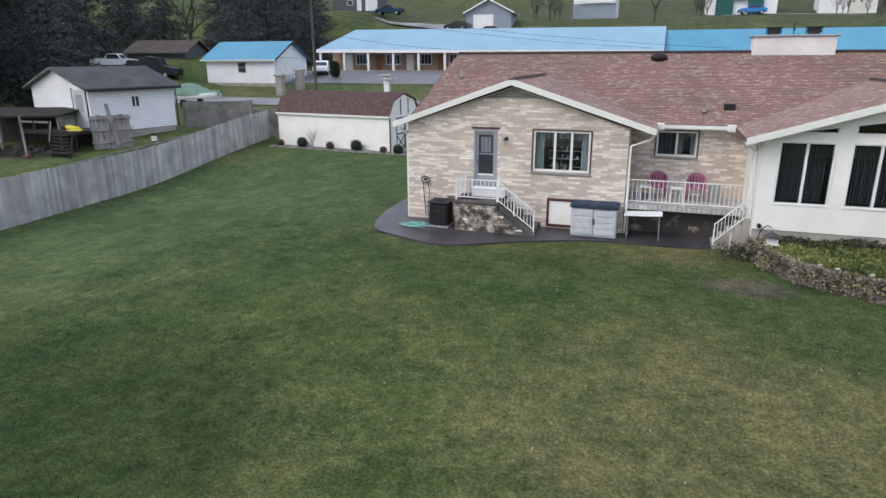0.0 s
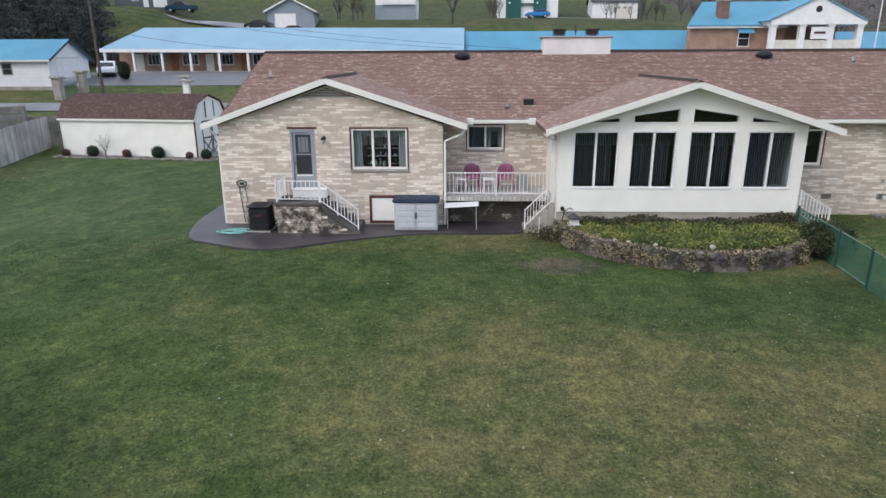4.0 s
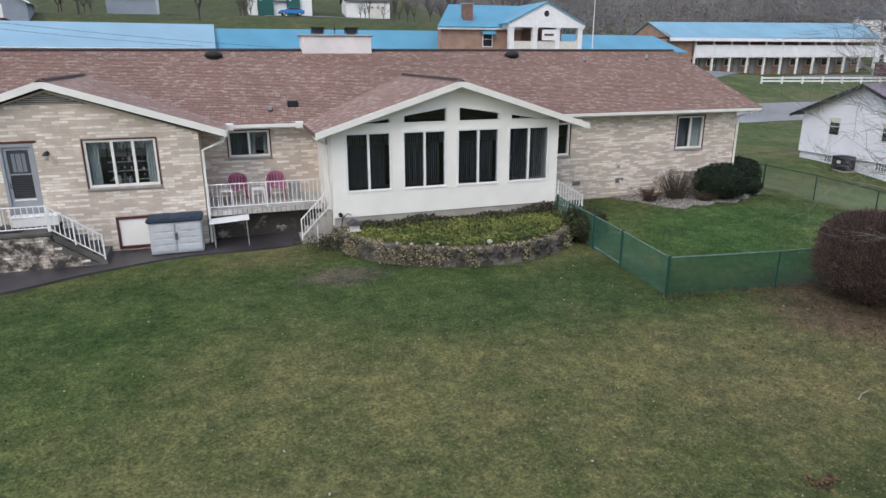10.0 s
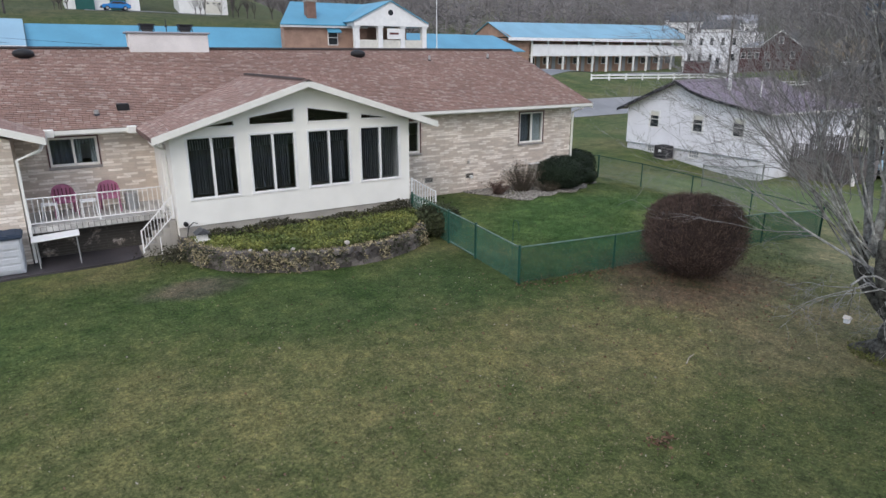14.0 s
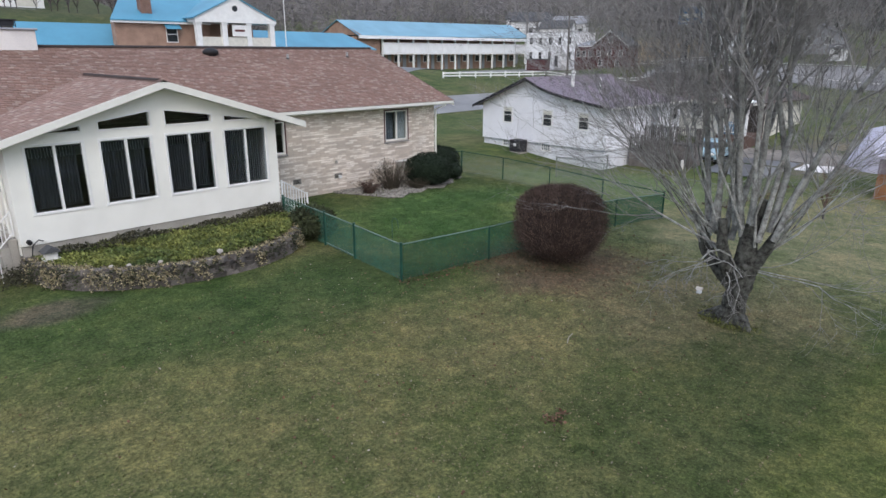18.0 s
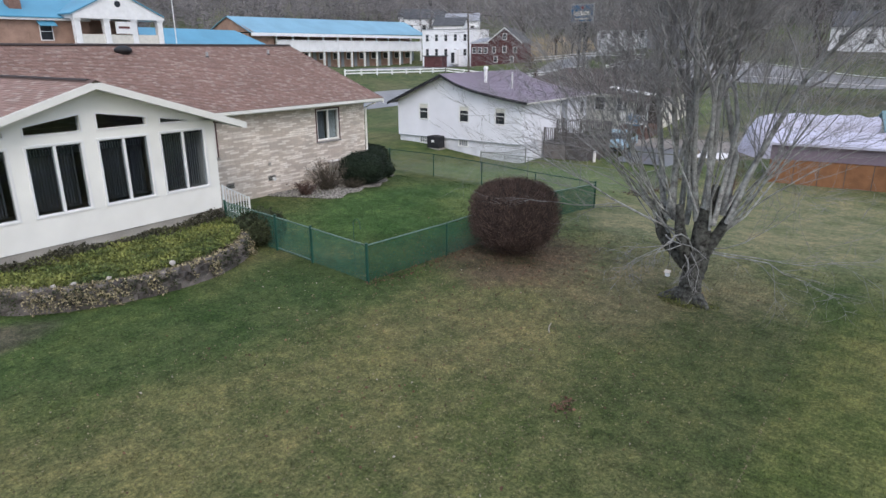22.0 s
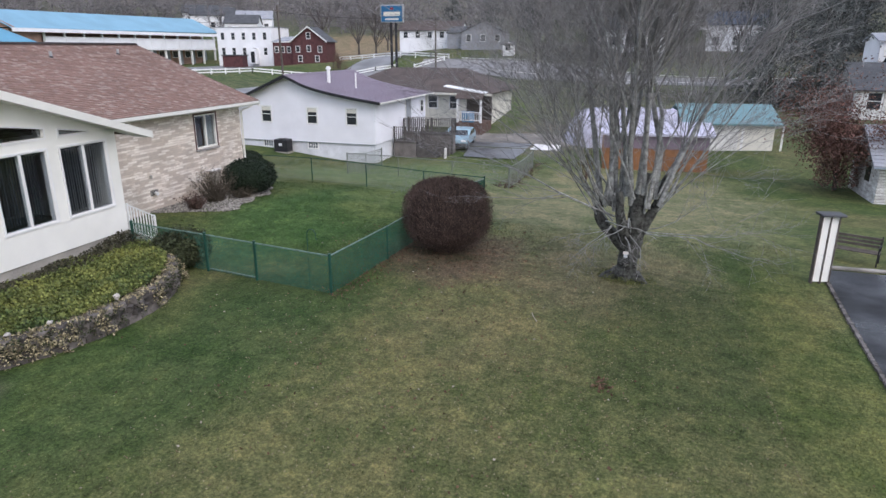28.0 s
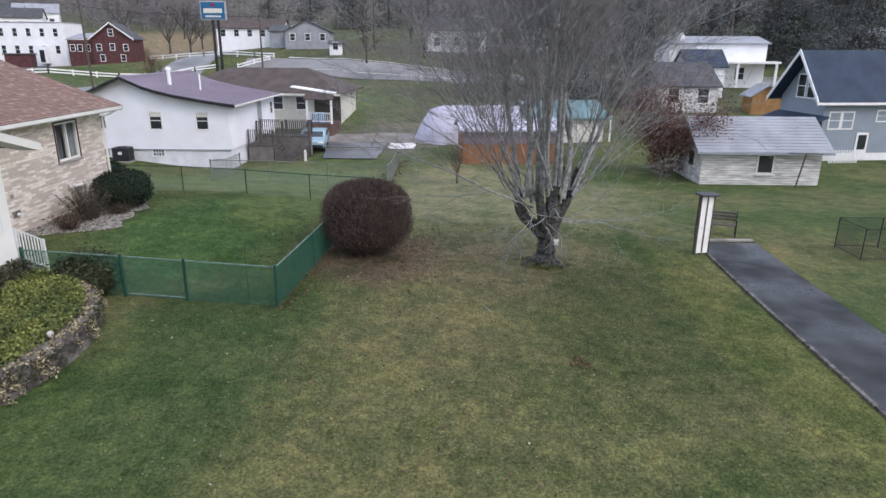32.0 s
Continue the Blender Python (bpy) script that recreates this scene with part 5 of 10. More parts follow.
def plastic_chair(at, m, label):
    c = thing("garden_chair", at, label, "chair", "porch chairs")
    part("seat", bevelled(box(B(), -0.24, 0.24, -0.24, 0.22, 0.40, 0.43), 0.012), m, c)
    bm = B()
    prev = None
    for i in range(13):
        a = math.pi * i / 12
        x, y = 0.27 * math.cos(a), 0.08 + 0.2 * math.sin(a)
        top = 0.58 + 0.27 * math.sin(a) ** 0.6
        cur = [bm.verts.new(p) for p in ((x, y, 0.42), (x * 1.05, y * 1.15, top), (x * 1.05, y * 1.15 + 0.02, top), (x, y + 0.02, 0.42))]
        if prev:
            for k in range(4):
                bm.faces.new((prev[k], prev[(k + 1) % 4], cur[(k + 1) % 4], cur[k]))
        prev = cur
    part("backrest", bm, m, c)
    for i in range(1, 6):
        a = math.pi * (0.2 + 0.12 * (i - 0.5))
        x, y = 0.262 * math.cos(a), 0.072 + 0.19 * math.sin(a)
        part("back_slot", slab(B(), [(x - 0.012, y, 0.50), (x + 0.012, y, 0.50), (x * 1.04 + 0.012, y * 1.1, 0.74), (x * 1.04 - 0.012, y * 1.1, 0.74)], (0, -0.006, 0)), M["maroon"], c, "dark slot between the back slats")
    for s in (-1, 1):
        part("armrest", bevelled(box(B(), s * 0.27 - 0.03, s * 0.27 + 0.03, -0.22, 0.16, 0.60, 0.63), 0.01), m, c)
        part("leg", tube(B(), (s * 0.25, -0.22, 0.6), (s * 0.28, -0.27, 0), 0.028, 0.022, 6), m, c)
        part("leg", tube(B(), (s * 0.22, 0.2, 0.42), (s * 0.25, 0.27, 0), 0.028, 0.022, 6), m, c)
    return c


plastic_chair(Matrix.Translation((8.1, 1.15, 1.0)) @ pose(0, 0, 0, 0, 0, 4), M["plum_plastic"], "plum plastic garden chair on the porch")
plastic_chair(Matrix.Translation((9.22, 1.15, 1.0)) @ pose(0, 0, 0, 0, 0, -6), M["plum_plastic"], "plum plastic garden chair beside a grey bin")
for x in (7.72, 8.66):
    tb = thing("side_table", (x, 0.85, 1.0), "small white plastic table between the chairs", "table", "porch tables")
    part("top", bevelled(box(B(), -0.2, 0.2, -0.2, 0.2, 0.42, 0.45), 0.01), M["white_paint"], tb)
    for sx in (-1, 1):
        for sy in (-1, 1):
            part("leg", tube(B(), (0.17 * sx, 0.17 * sy, 0.42), (0.19 * sx, 0.19 * sy, 0), 0.02, n=6), M["white_paint"], tb)
bn = thing("bin", (9.78, 1.0, 1.0), "grey metal bin on the porch", "bin")
part("drum", tube(B(), (0, 0, 0), (0, 0, 0.5), 0.16, 0.19, 16), M["galvanised"], bn)
part("rim", tube(B(), (0, 0, 0.5), (0, 0, 0.53), 0.2, n=16), M["galvanised"], bn)

# white work table beside the porch
tb = thing("work_table", (7.72, -0.35, 0.07), "white folding work table leaning beside the porch", "table")
part("top", bevelled(slab(B(), [(-0.52, -0.3, 0.70), (0.58, -0.3, 0.76), (0.58, 0.32, 0.76), (-0.52, 0.32, 0.70)], (0, 0, 0.035)), 0.01), M["white_paint"], tb)
for x in (-0.42, 0.5):
    for y in (-0.24, 0.26):
        part("leg", tube(B(), (x, y, 0.72), (x + 0.02, y, 0), 0.016, n=6), M["galvanised"], tb)

# side steps with rails, both ends of the sunroom
st = thing("side_steps", (0, 0, 0), "concrete side steps down from the sunroom door", "steps")
for i in range(5):
    part("step", bevelled(box(B(), 9.72 + 0.19 * i, 9.908 + 0.19 * i, -0.70, 0.03, -0.05, 0.19 * (i + 1) - 0.02), 0.01), M["concrete"], st)
sr = thing("handrail", (0, 0, 0), "white sloping rail on the side steps", "railing", "white railings")
rail_run(sr, (10.62, -0.7, 1.0), (9.75, -0.7, 0.12), 0.62, 0.12, M["white_paint"])
st = thing("side_steps", (0, 0, 0), "concrete steps beside the sunroom end wall", "steps")
for i in range(4):
    part("step", bevelled(box(B(), 18.722 - 0.22 * i, 18.94 - 0.22 * i, -0.9, 0.25, -0.15, 0.2 * (i + 1) - 0.04), 0.01), M["concrete"], st)
sr = thing("handrail", (0, 0, 0), "white sloping rail beside the sunroom end wall", "railing", "white railings")
rail_run(sr, (18.0, -0.96, 0.62), (18.92, -0.96, 0.08), 0.80, 0.115, M["white_paint"], post_r=0.024, bar_r=0.012)
sd = new("door")
sd.parent = house
tagged(sd, "white sunroom side door with glass")
part("leaf", wall_blocks(B(), -0.35, 0.75, 1.05, 3.1, 10.72, 10.78, [(-0.2, 0.6, 1.9, 2.95)], "y"), M["trim_white"], sd)
part("pane", box(B(), 10.74, 10.75, -0.2, 0.6, 1.9, 2.95), M["window_dark"], sd)
gf_ = thing("spigot", (10.9, -0.98, 0.75), "wall spigot with a curved hose", "tap")
part("pipe", path_tube(B(), [(0.25, 0.05, 0.1), (0.25, -0.08, 0.1), (0.15, -0.14, 0.16), (0.0, -0.16, 0.05), (-0.08, -0.18, -0.3)], 0.014, 6), M["dark_metal"], gf_)
part("reel", tube(B(), (-0.05, -0.02, 0.12), (-0.05, -0.16, 0.12), 0.06, n=10), M["black"], gf_)
sk = thing("marker_stake", (10.15, -1.15, 0.0), "thin white marker stake in the grass", "stake")
part("rod", tube(B(), (0, 0, -0.1), (0, 0, 0.62), 0.013, n=6), M["white_paint"], sk)

# stone-edged bed in front of the sunroom
BC, BA, BB = Vector((14.35, -0.9)), 3.62, 3.05


def bed_point(a, k=1.0):
    return BC.x + BA * k * math.cos(a), BC.y - BB * k * abs(math.sin(a)) ** 0.85


bed = thing("flower_bed", (0, 0, 0), "half-round bed of yellow-green ground cover with stone edging", "flower bed")
soil = B()
ring = [bed_point(math.pi * i / 32, 0.97) for i in range(33)]
slab(soil, [(x, y, -0.5) for x, y in ring], (0, 0, 0.86))
mat("soil", (0.045, 0.032, 0.024), 0.95, 0.3, 3, 40, 0.5)
part("soil", soil, M["soil"], bed)
mat("edge_stone", (0.125, 0.112, 0.105), 0.95, 0.35, 4, 30, 0.5, each=0.45)
stone_meshes = []
for k in range(6):
    bm = box(B(), -0.17, 0.17, -0.12, 0.12, -0.07, 0.07)
    bmesh.ops.subdivide_edges(bm, edges=list(bm.edges), cuts=1)
    for v in bm.verts:
        v.co *= 1 + 0.16 * noise.noise(v.co * 6 + Vector((k, 3 * k, 0)))
        v.co += Vector((rnd.uniform(-0.012, 0.012), rnd.uniform(-0.012, 0.012), rnd.uniform(-0.01, 0.01)))
    stone_meshes.append(mesh_of("stone", bm, M["edge_stone"]))
for row in range(4):
    for i in range(34):
        a = math.pi * (i + 0.5 * (row % 2)) / 33.5
        x, y = bed_point(a, 1.0 - 0.008 * row)
        x2, y2 = bed_point(a + 0.02, 1.0)
        turn = math.degrees(math.atan2(y2 - y, x2 - x)) + rnd.uniform(-6, 6)
        each("stone", rnd.choice(stone_meshes), bed, Matrix.Translation((x, y, gz(x, y) + 0.05 + 0.125 * row)) @ pose(0, 0, 0, rnd.uniform(-5, 5), rnd.uniform(-4, 4), turn))
pr_ = np.random.RandomState(4)


def bed_fill(n, lo, hi, zfun):
    out = []
    while len(out) < n:
        a, k = pr_.uniform(0.03, 3.11), math.sqrt(pr_.uniform(lo * lo, hi * hi))
        x, y = bed_point(a, k)
        out.append((x, y, zfun(x, y, k)))
    return out


hump = lambda x, y, k: 0.40 + 0.10 * noise.noise(Vector((x * 2.2, y * 2.2, 0))) + pr_.uniform(-0.06, 0.14)
leaves("ground_cover", bed_fill(40000, 0.0, 0.96, hump), 0.056, M["ivy"], bed, 3, 0.5, 0.8)
trail = []
for i in range(3600):
    a = pr_.uniform(0.05, 3.1)
    if noise.noise(Vector((a * 7, 0.3, 1))) < -0.25:
        continue
    x, y = bed_point(a, pr_.uniform(1.02, 1.06))
    g = gz(x, y)
    trail.append((x, y, g + abs(pr_.normal(0.30, 0.16))))
leaves("trailing_ivy", trail, 0.045, M["ivy_dark"], bed, 5, 0.0, 0.8)
mat("dry_vine", (0.29, 0.25, 0.155), 0.9, 0.3, 3, 30, 0.1, island=0.55)
strands = []
for i in range(620):
    a = pr_.uniform(0.08, 3.0)
    if noise.noise(Vector((a * 5, 2.3, 1))) < -0.1:
        continue
    top_z, ln = pr_.uniform(0.34, 0.52), pr_.uniform(0.15, 0.46)
    for j in range(int(ln / 0.022)):
        k = 1.03 + 0.03 * math.sin(j * 0.3 + i) + 0.03 * (j * 0.022 / ln)
        x, y = bed_point(a + 0.012 * math.sin(j * 0.5 + i), k)
        strands.append((x + pr_.normal(0, 0.012), y + pr_.normal(0, 0.012), max(gz(x, y) + 0.02, gz(x, y) + top_z - 0.022 * j)))
leaves("hanging_vine", strands, 0.048, M["dry_vine"], bed, 15, -0.3, 0.6)
rim = []
for i in range(2600):
    a = pr_.uniform(0.05, 3.1)
    x, y = bed_point(a, pr_.normal(0.985, 0.022))
    rim.append((x, y, gz(x, y) + 0.44 + 0.10 * noise.noise(Vector((a * 9, 1, 1))) + pr_.uniform(0, 0.08)))
leaves("rim_growth", rim, 0.06, M["dry_vine"], bed, 16, 0.4, 0.7)
back = []
for i in range(5000):
    x = pr_.uniform(11.1, 17.75)
    w = 0.5 + 0.5 * noise.noise(Vector((x * 0.9, 5.5, 0)))
    y = SY - abs(pr_.normal(0.0, 0.22)) - 0.05
    back.append((x, y, 0.42 + pr_.uniform(0, 0.42) * max(0.1, w) * (1.3 if x > 16.3 else 1)))
mat("back_leaf", (0.062, 0.060, 0.038), 0.9, 0.3, 2.0, 30, 0.1, island=0.5)
leaves("back_growth", back, 0.07, M["back_leaf"], bed, 6, 0.3, 0.7)
mat("pale_stone", (0.44, 0.41, 0.38), 0.8, 0.15)
for i, a in enumerate((3.98, 4.1, 4.31, 4.73, 5.95)):
    x, y = bed_point(6.283 - a, 0.97)
    st = thing("pale_rock", (x, y, 0.50), "pale rock on the edge of the bed", "rock", "pale rocks")
    part("rock", blob(0.05 + 0.01 * (i == 3), i, (1.2, 0.9, 0.7 + 0.5 * (i == 3)), 2, 0.5), M["pale_stone"], st)
fd = thing("bird_house", (11.15, -1.55, 0.52), "small white bird house with a dark roof", "bird house")
part("body", box(B(), -0.13, 0.13, -0.12, 0.12, 0, 0.18), M["old_white"], fd)
part("roof", slab(B(), [(-0.2, -0.2, 0.17), (0.2, -0.2, 0.17), (0.0, -0.2, 0.3)], (0, 0.4, 0)), M["grey_roof"], fd)
part("tray", box(B(), -0.18, 0.18, -0.18, 0.18, -0.03, 0.0), M["old_white"], fd)
part("post", tube(B(), (0, 0, -0.5), (0, 0, -0.03), 0.04, n=6), M["weathered_wood"], fd)
weeds = []
for i in range(2600):
    x, y = pr_.normal(10.75, 0.42), pr_.normal(-1.25, 0.3)
    weeds.append((x, y, gz(x, y) + abs(pr_.normal(0.12, 0.1))))
wd = leaves("weeds", weeds, 0.06, M["back_leaf"], None, 8, 0.5, 0.6)
tagged(wd, "low weeds between the steps and the bed", "weeds", kind="stuff")


# ---- chain-link fences ----
def chain_fence(points, h, post_m, wire_m, label, gap=2.6, spacing=0.075, r=0.0035, top=True, terminal=(), bury=0.3, rail_m=None):
    f = thing("chain_link_fence", (0, 0, 0), label, "fence")
    for k, (p, q) in enumerate(zip(points, points[1:])):
        p, q = Vector(p), Vector(q)
        n = max(1, round((q - p).length / gap))
        tops = []
        for i in range(n + 1):
            c = p.lerp(q, i / n)
            g = gz(c.x, c.y)
            if i < n or k == len(points) - 2:
                big = i == 0 or i == n
                part("post", tube(B(), (c.x, c.y, g - bury), (c.x, c.y, g + h + (0.06 if big else 0.02)), 0.038 if big else 0.025, n=8), post_m, f)
            tops.append(Vector((c.x, c.y, g + h)))
        for a, b in zip(tops, tops[1:]):
            part("top_rail", tube(B(), a, b, 0.02, n=6), rail_m or post_m, f)
            w = (b - a)
            ln = w.length
            u = w / ln
            side = Vector((-u.y, u.x, 0)) * 0.004
            bm = B()
            m = int(ln / spacing)
            for i in range(-int(h / spacing), m + int(h / spacing)):
                for sgn in (1, -1):
                    s0 = i * spacing
                    s1 = s0 + sgn * h
                    lo, hi = 0.0, 1.0
                    for lim in (0.0, ln):
                        if s1 != s0:
                            tt = (lim - s0) / (s1 - s0)
                            inside0 = 0 <= s0 <= ln
                            if not inside0 and min(s0, s1) <= lim <= max(s0, s1) and ((s0 < 0 and lim == 0) or (s0 > ln and lim == ln)):
                                lo = tt
                            if not 0 <= s1 <= ln and ((s1 < 0 and lim == 0) or (s1 > ln and lim == ln)):
                                hi = tt
                    if hi - lo < 0.02 or (not 0 <= s0 <= ln and lo == 0.0):
                        continue
                    base = a - Vector((0, 0, h - 0.03))
                    A = base + u * (s0 + (s1 - s0) * lo) + Vector((0, 0, (h - 0.03) * lo)) + side * sgn
                    Z = base + u * (s0 + (s1 - s0) * hi) + Vector((0, 0, (h - 0.03) * hi)) + side * sgn
                    tube(bm, A, Z, r, n=3, cap=False)
            if len(bm.verts):
                tagged(part("wire_mesh", bm, wire_m, f), kind="stuff")
    return f


green_fence = chain_fence([(17.96, -1.05), (17.95, -3.36), (17.93, -4.84), (17.81, -7.0), (30.9, -7.6)], 1.0, M["post_green"], M["chain_green"], "low green chain-link fence with a gate", 3.0, 0.055, 0.0047, rail_m=M["pale_rail"])
part("gate_foot_rail", tube(B(), (17.95, -3.42, gz(17.95, -3.4) + 0.08), (17.93, -4.78, gz(17.93, -4.8) + 0.08), 0.02, n=6), M["pale_rail"], green_fence)
chain_fence([(30.9, -7.6), (30.9, 3.4), (27.75, 3.6)], 1.05, M["post_green"], M["chain_grey"], "thin chain-link fence at the end of the side yard", 2.75, 0.09, 0.003)
chain_fence([(42.9, 2.2), (36.6, 1.6), (36.2, -7.6), (44.5, -7.4)], 1.1, M["chain_grey"], M["chain_grey"], "dull chain-link fence round the neighbour's drive", 3.0, 0.09, 0.003)


# ---- shrubs ----
def leafy(name, at, size, n, leaf, m, label, category="shrub", group="", inner=None, seed=1, power=1.0, spiky=0.0):
    """A shrub: a dark uneven heart, some stems and a skin of many leaves."""
    s = thing(name, at, label, category, group)
    heart = blob(1.0, seed, (size[0] * 0.88, size[1] * 0.88, size[2] * 0.44), 3, 0.10)
    bmesh.ops.translate(heart, verts=heart.verts, vec=(0, 0, size[2] * 0.5))
    part("heart", heart, inner or m, s)
    for k in range(5):
        a = k * 1.26
        part("stem", tube(B(), (0.08 * math.cos(a), 0.08 * math.sin(a), -0.1), (size[0] * 0.5 * math.cos(a), size[1] * 0.5 * math.sin(a), size[2] * 0.5), 0.03, 0.012, 5), M["bark"], s)
    r = np.random.RandomState(seed)
    d = r.normal(size=(n, 3))
    d /= np.linalg.norm(d, axis=1)[:, None]
    k = 0.86 + 0.17 * r.uniform(0, 1, n) ** power + 0.03 * np.maximum(0, r.normal(0, 1, n) - 1.2)
    wob = np.array([1 + 0.07 * noise.noise(Vector(v) * 2.5 + Vector((seed, 0, 0))) for v in d])
    p = d * (k * wob)[:, None]
    flat = np.sign(p[:, 2]) * np.abs(p[:, 2]) ** 0.85
    q = np.stack([p[:, 0] * size[0], p[:, 1] * size[1], size[2] * 0.5 + flat * size[2] * 0.5], 1)
    if spiky:
        q[:, 2] += r.exponential(spiky, n) * (d[:, 2] > 0.1)
    leaves("leaves", q.tolist(), leaf, m, s, seed + 1, 0.1, 0.6)
    return s


bx, by = 22.75, -8.45
bush = thing("bush", (bx, by, gz(bx, by)), "large clipped purple-brown barberry bush on the lawn", "bush")
tw = np.random.RandomState(8)


def bush_skin(n, lo, hi):
    """Points in the outer shell of a drum-like clipped bush."""
    z = tw.uniform(-1, 1, n)
    a = tw.uniform(0, 6.283, n)
    cap = tw.uniform(0, 1, n) < 0.28
    r = (1 - np.abs(z) ** 2.5) ** (1 / 2.5) * np.where(z < -0.3, 1 - 0.16 * (-z - 0.3), 1.0)
    f = np.sqrt(tw.uniform(0, 1, n))
    r = np.where(cap, f * 0.93, r)
    z = np.where(cap, (1 - (f * 0.93) ** 2.5) ** (1 / 2.5), z)
    k = tw.uniform(lo, hi, n) * np.array([1 + 0.05 * noise.noise(Vector((math.cos(t) * 2, math.sin(t) * 2, v * 2))) for t, v in zip(a, z)])
    return np.stack([1.40 * r * k * np.cos(a), 1.38 * r * k * np.sin(a), 1.12 + 1.10 * z * k], 1)


# The heart's darker colour paints the shade between the leaves.
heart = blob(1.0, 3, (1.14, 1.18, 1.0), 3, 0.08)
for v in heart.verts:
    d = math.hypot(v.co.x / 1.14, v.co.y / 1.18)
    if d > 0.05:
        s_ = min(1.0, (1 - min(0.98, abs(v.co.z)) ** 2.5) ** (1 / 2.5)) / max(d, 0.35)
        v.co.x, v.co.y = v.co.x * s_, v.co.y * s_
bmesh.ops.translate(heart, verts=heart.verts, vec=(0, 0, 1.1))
part("heart", heart, M["bush_core_shade"], bush)
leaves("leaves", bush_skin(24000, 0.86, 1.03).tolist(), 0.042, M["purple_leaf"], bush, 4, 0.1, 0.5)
mat("bush_twig", (0.13, 0.092, 0.078), 0.9, 0.4, 4, 30, 0.1, island=0.6)
tv, tf = [], []
for p in bush_skin(8500, 0.82, 0.95):
    p = Vector(p)
    d = (p - Vector((0, 0, -0.4))).normalized() + Vector(tw.normal(0, 0.28, 3))
    q = p + d.normalized() * tw.uniform(0.12, 0.28)
    s_ = d.orthogonal().normalized() * 0.0055
    u_ = d.cross(s_).normalized() * 0.0055
    b_ = len(tv)
    tv += [tuple(p + s_), tuple(p - 0.5 * s_ + 0.87 * u_), tuple(p - 0.5 * s_ - 0.87 * u_), tuple(q)]
    tf += [(b_, b_ + 1, b_ + 3), (b_ + 1, b_ + 2, b_ + 3), (b_ + 2, b_, b_ + 3)]
tagged(raw("twigwork", tv, tf, M["bush_twig"], bush), kind="stuff")
for k in range(26):
    a = k * 2.4
    part("stem", tube(B(), (0.25 * math.cos(a), 0.25 * math.sin(a), -0.1), (1.05 * math.cos(a), 1.05 * math.sin(a), 0.7 + 0.02 * k), 0.018, 0.008, 5), M["bush_twig"], bush)
leafy("evergreen_shrub", (26.15, 0.75, gz(26.2, 0.7)), (1.12, 0.95, 1.36), 9000, 0.06, M["dark_green"], "dark clipped evergreen shrub at the house corner", "shrub", "corner shrubs", seed=5)
leafy("evergreen_shrub", (29.0, 2.9, gz(29.0, 2.9)), (0.85, 0.85, 1.35), 6000, 0.06, M["dark_green"], "dark round evergreen shrub past the house corner", "shrub", "corner shrubs", seed=6)
leafy("evergreen_shrub", (28.1, 1.35, gz(28.1, 1.35)), (0.5, 0.5, 0.75), 2500, 0.05, M["dark_green"], "small dark evergreen shrub on gravel", "shrub", "corner shrubs", seed=7)
mat("dry_leaf", (0.068, 0.058, 0.040), 0.9, 0.3, 3, 40, 0.1, island=0.5)
mat("shrub_stem", (0.075, 0.062, 0.05), 0.9, 0.4, 4, 30, 0.1)
mat("rust_leaf", (0.085, 0.05, 0.04), 0.9, 0.3, 3, 40, 0.1, island=0.5)


def stemmy(at, size, n, m, label, seed, leafs=500):
    """A winter shrub of thin upright stems with a few dry leaves."""
    t = thing("bare_shrub", at, label, "shrub", "bed shrubs")
    r = np.random.RandomState(seed)
    bm, pts = B(), []
    for i in range(n):
        a, k = r.uniform(0, 6.283), math.sqrt(r.uniform(0, 1))
        p = Vector((0.25 * size[0] * k * math.cos(a), 0.25 * size[1] * k * math.sin(a), -0.05))
        for j in range(3):
            q = p + Vector((size[0] * k * math.cos(a) * (0.18 + 0.1 * j) + r.normal(0, 0.04), size[1] * k * math.sin(a) * (0.18 + 0.1 * j) + r.normal(0, 0.04), size[2] * r.uniform(0.2, 0.42) * (1.15 - 0.4 * k)))
            tube(bm, p, q, 0.011 - 0.003 * j, 0.008 - 0.003 * j, 3, False)
            for f in r.uniform(0, 1, leafs // n + 1):
                c = p.lerp(q, f)
                pts.append((c.x + r.normal(0, 0.03), c.y + r.normal(0, 0.03), max(0.02, c.z + r.normal(0, 0.03))))
            p = q
    tagged(part("stemwork", bm, M["shrub_stem"], t), kind="stuff")
    leaves("leaves", pts, 0.05, m, t, seed + 3, 0.2, 0.6)
    return t


stemmy((24.2, 0.95, gz(24, 0.9)), (1.0, 0.8, 1.25), 130, M["dry_leaf"], "brown winter shrub with upright bare stems", 9, 900)
stemmy((22.95, 0.9, gz(23, 0.9)), (0.5, 0.45, 0.6), 60, M["rust_leaf"], "small rust-brown twiggy shrub on gravel", 10, 700)
stemmy((25.15, 0.45, gz(25, 0.4)), (0.75, 0.5, 0.5), 80, M["dry_leaf"], "low brown twiggy shrub on gravel", 11, 700)
cv = thing("meter_box", (25.55, 1.985, 0.1), "pale grey box on the wall behind the shrubs", "box")
part("case", bevelled(box(B(), -0.28, 0.28, -0.16, 0.0, 0, 0.75), 0.02), M["concrete"], cv)
part("lid", bevelled(box(B(), -0.31, 0.31, -0.19, 0.0, 0.75, 0.80), 0.01), M["pale_concrete"], cv)
leafy("shaggy_shrub", (18.1, -2.45, gz(18.1, -2.45)), (0.72, 0.72, 0.85), 6500, 0.08, M["ivy_dark"], "shaggy dark green shrub inside the fence", "shrub", seed=12, power=0.4, spiky=0.05)

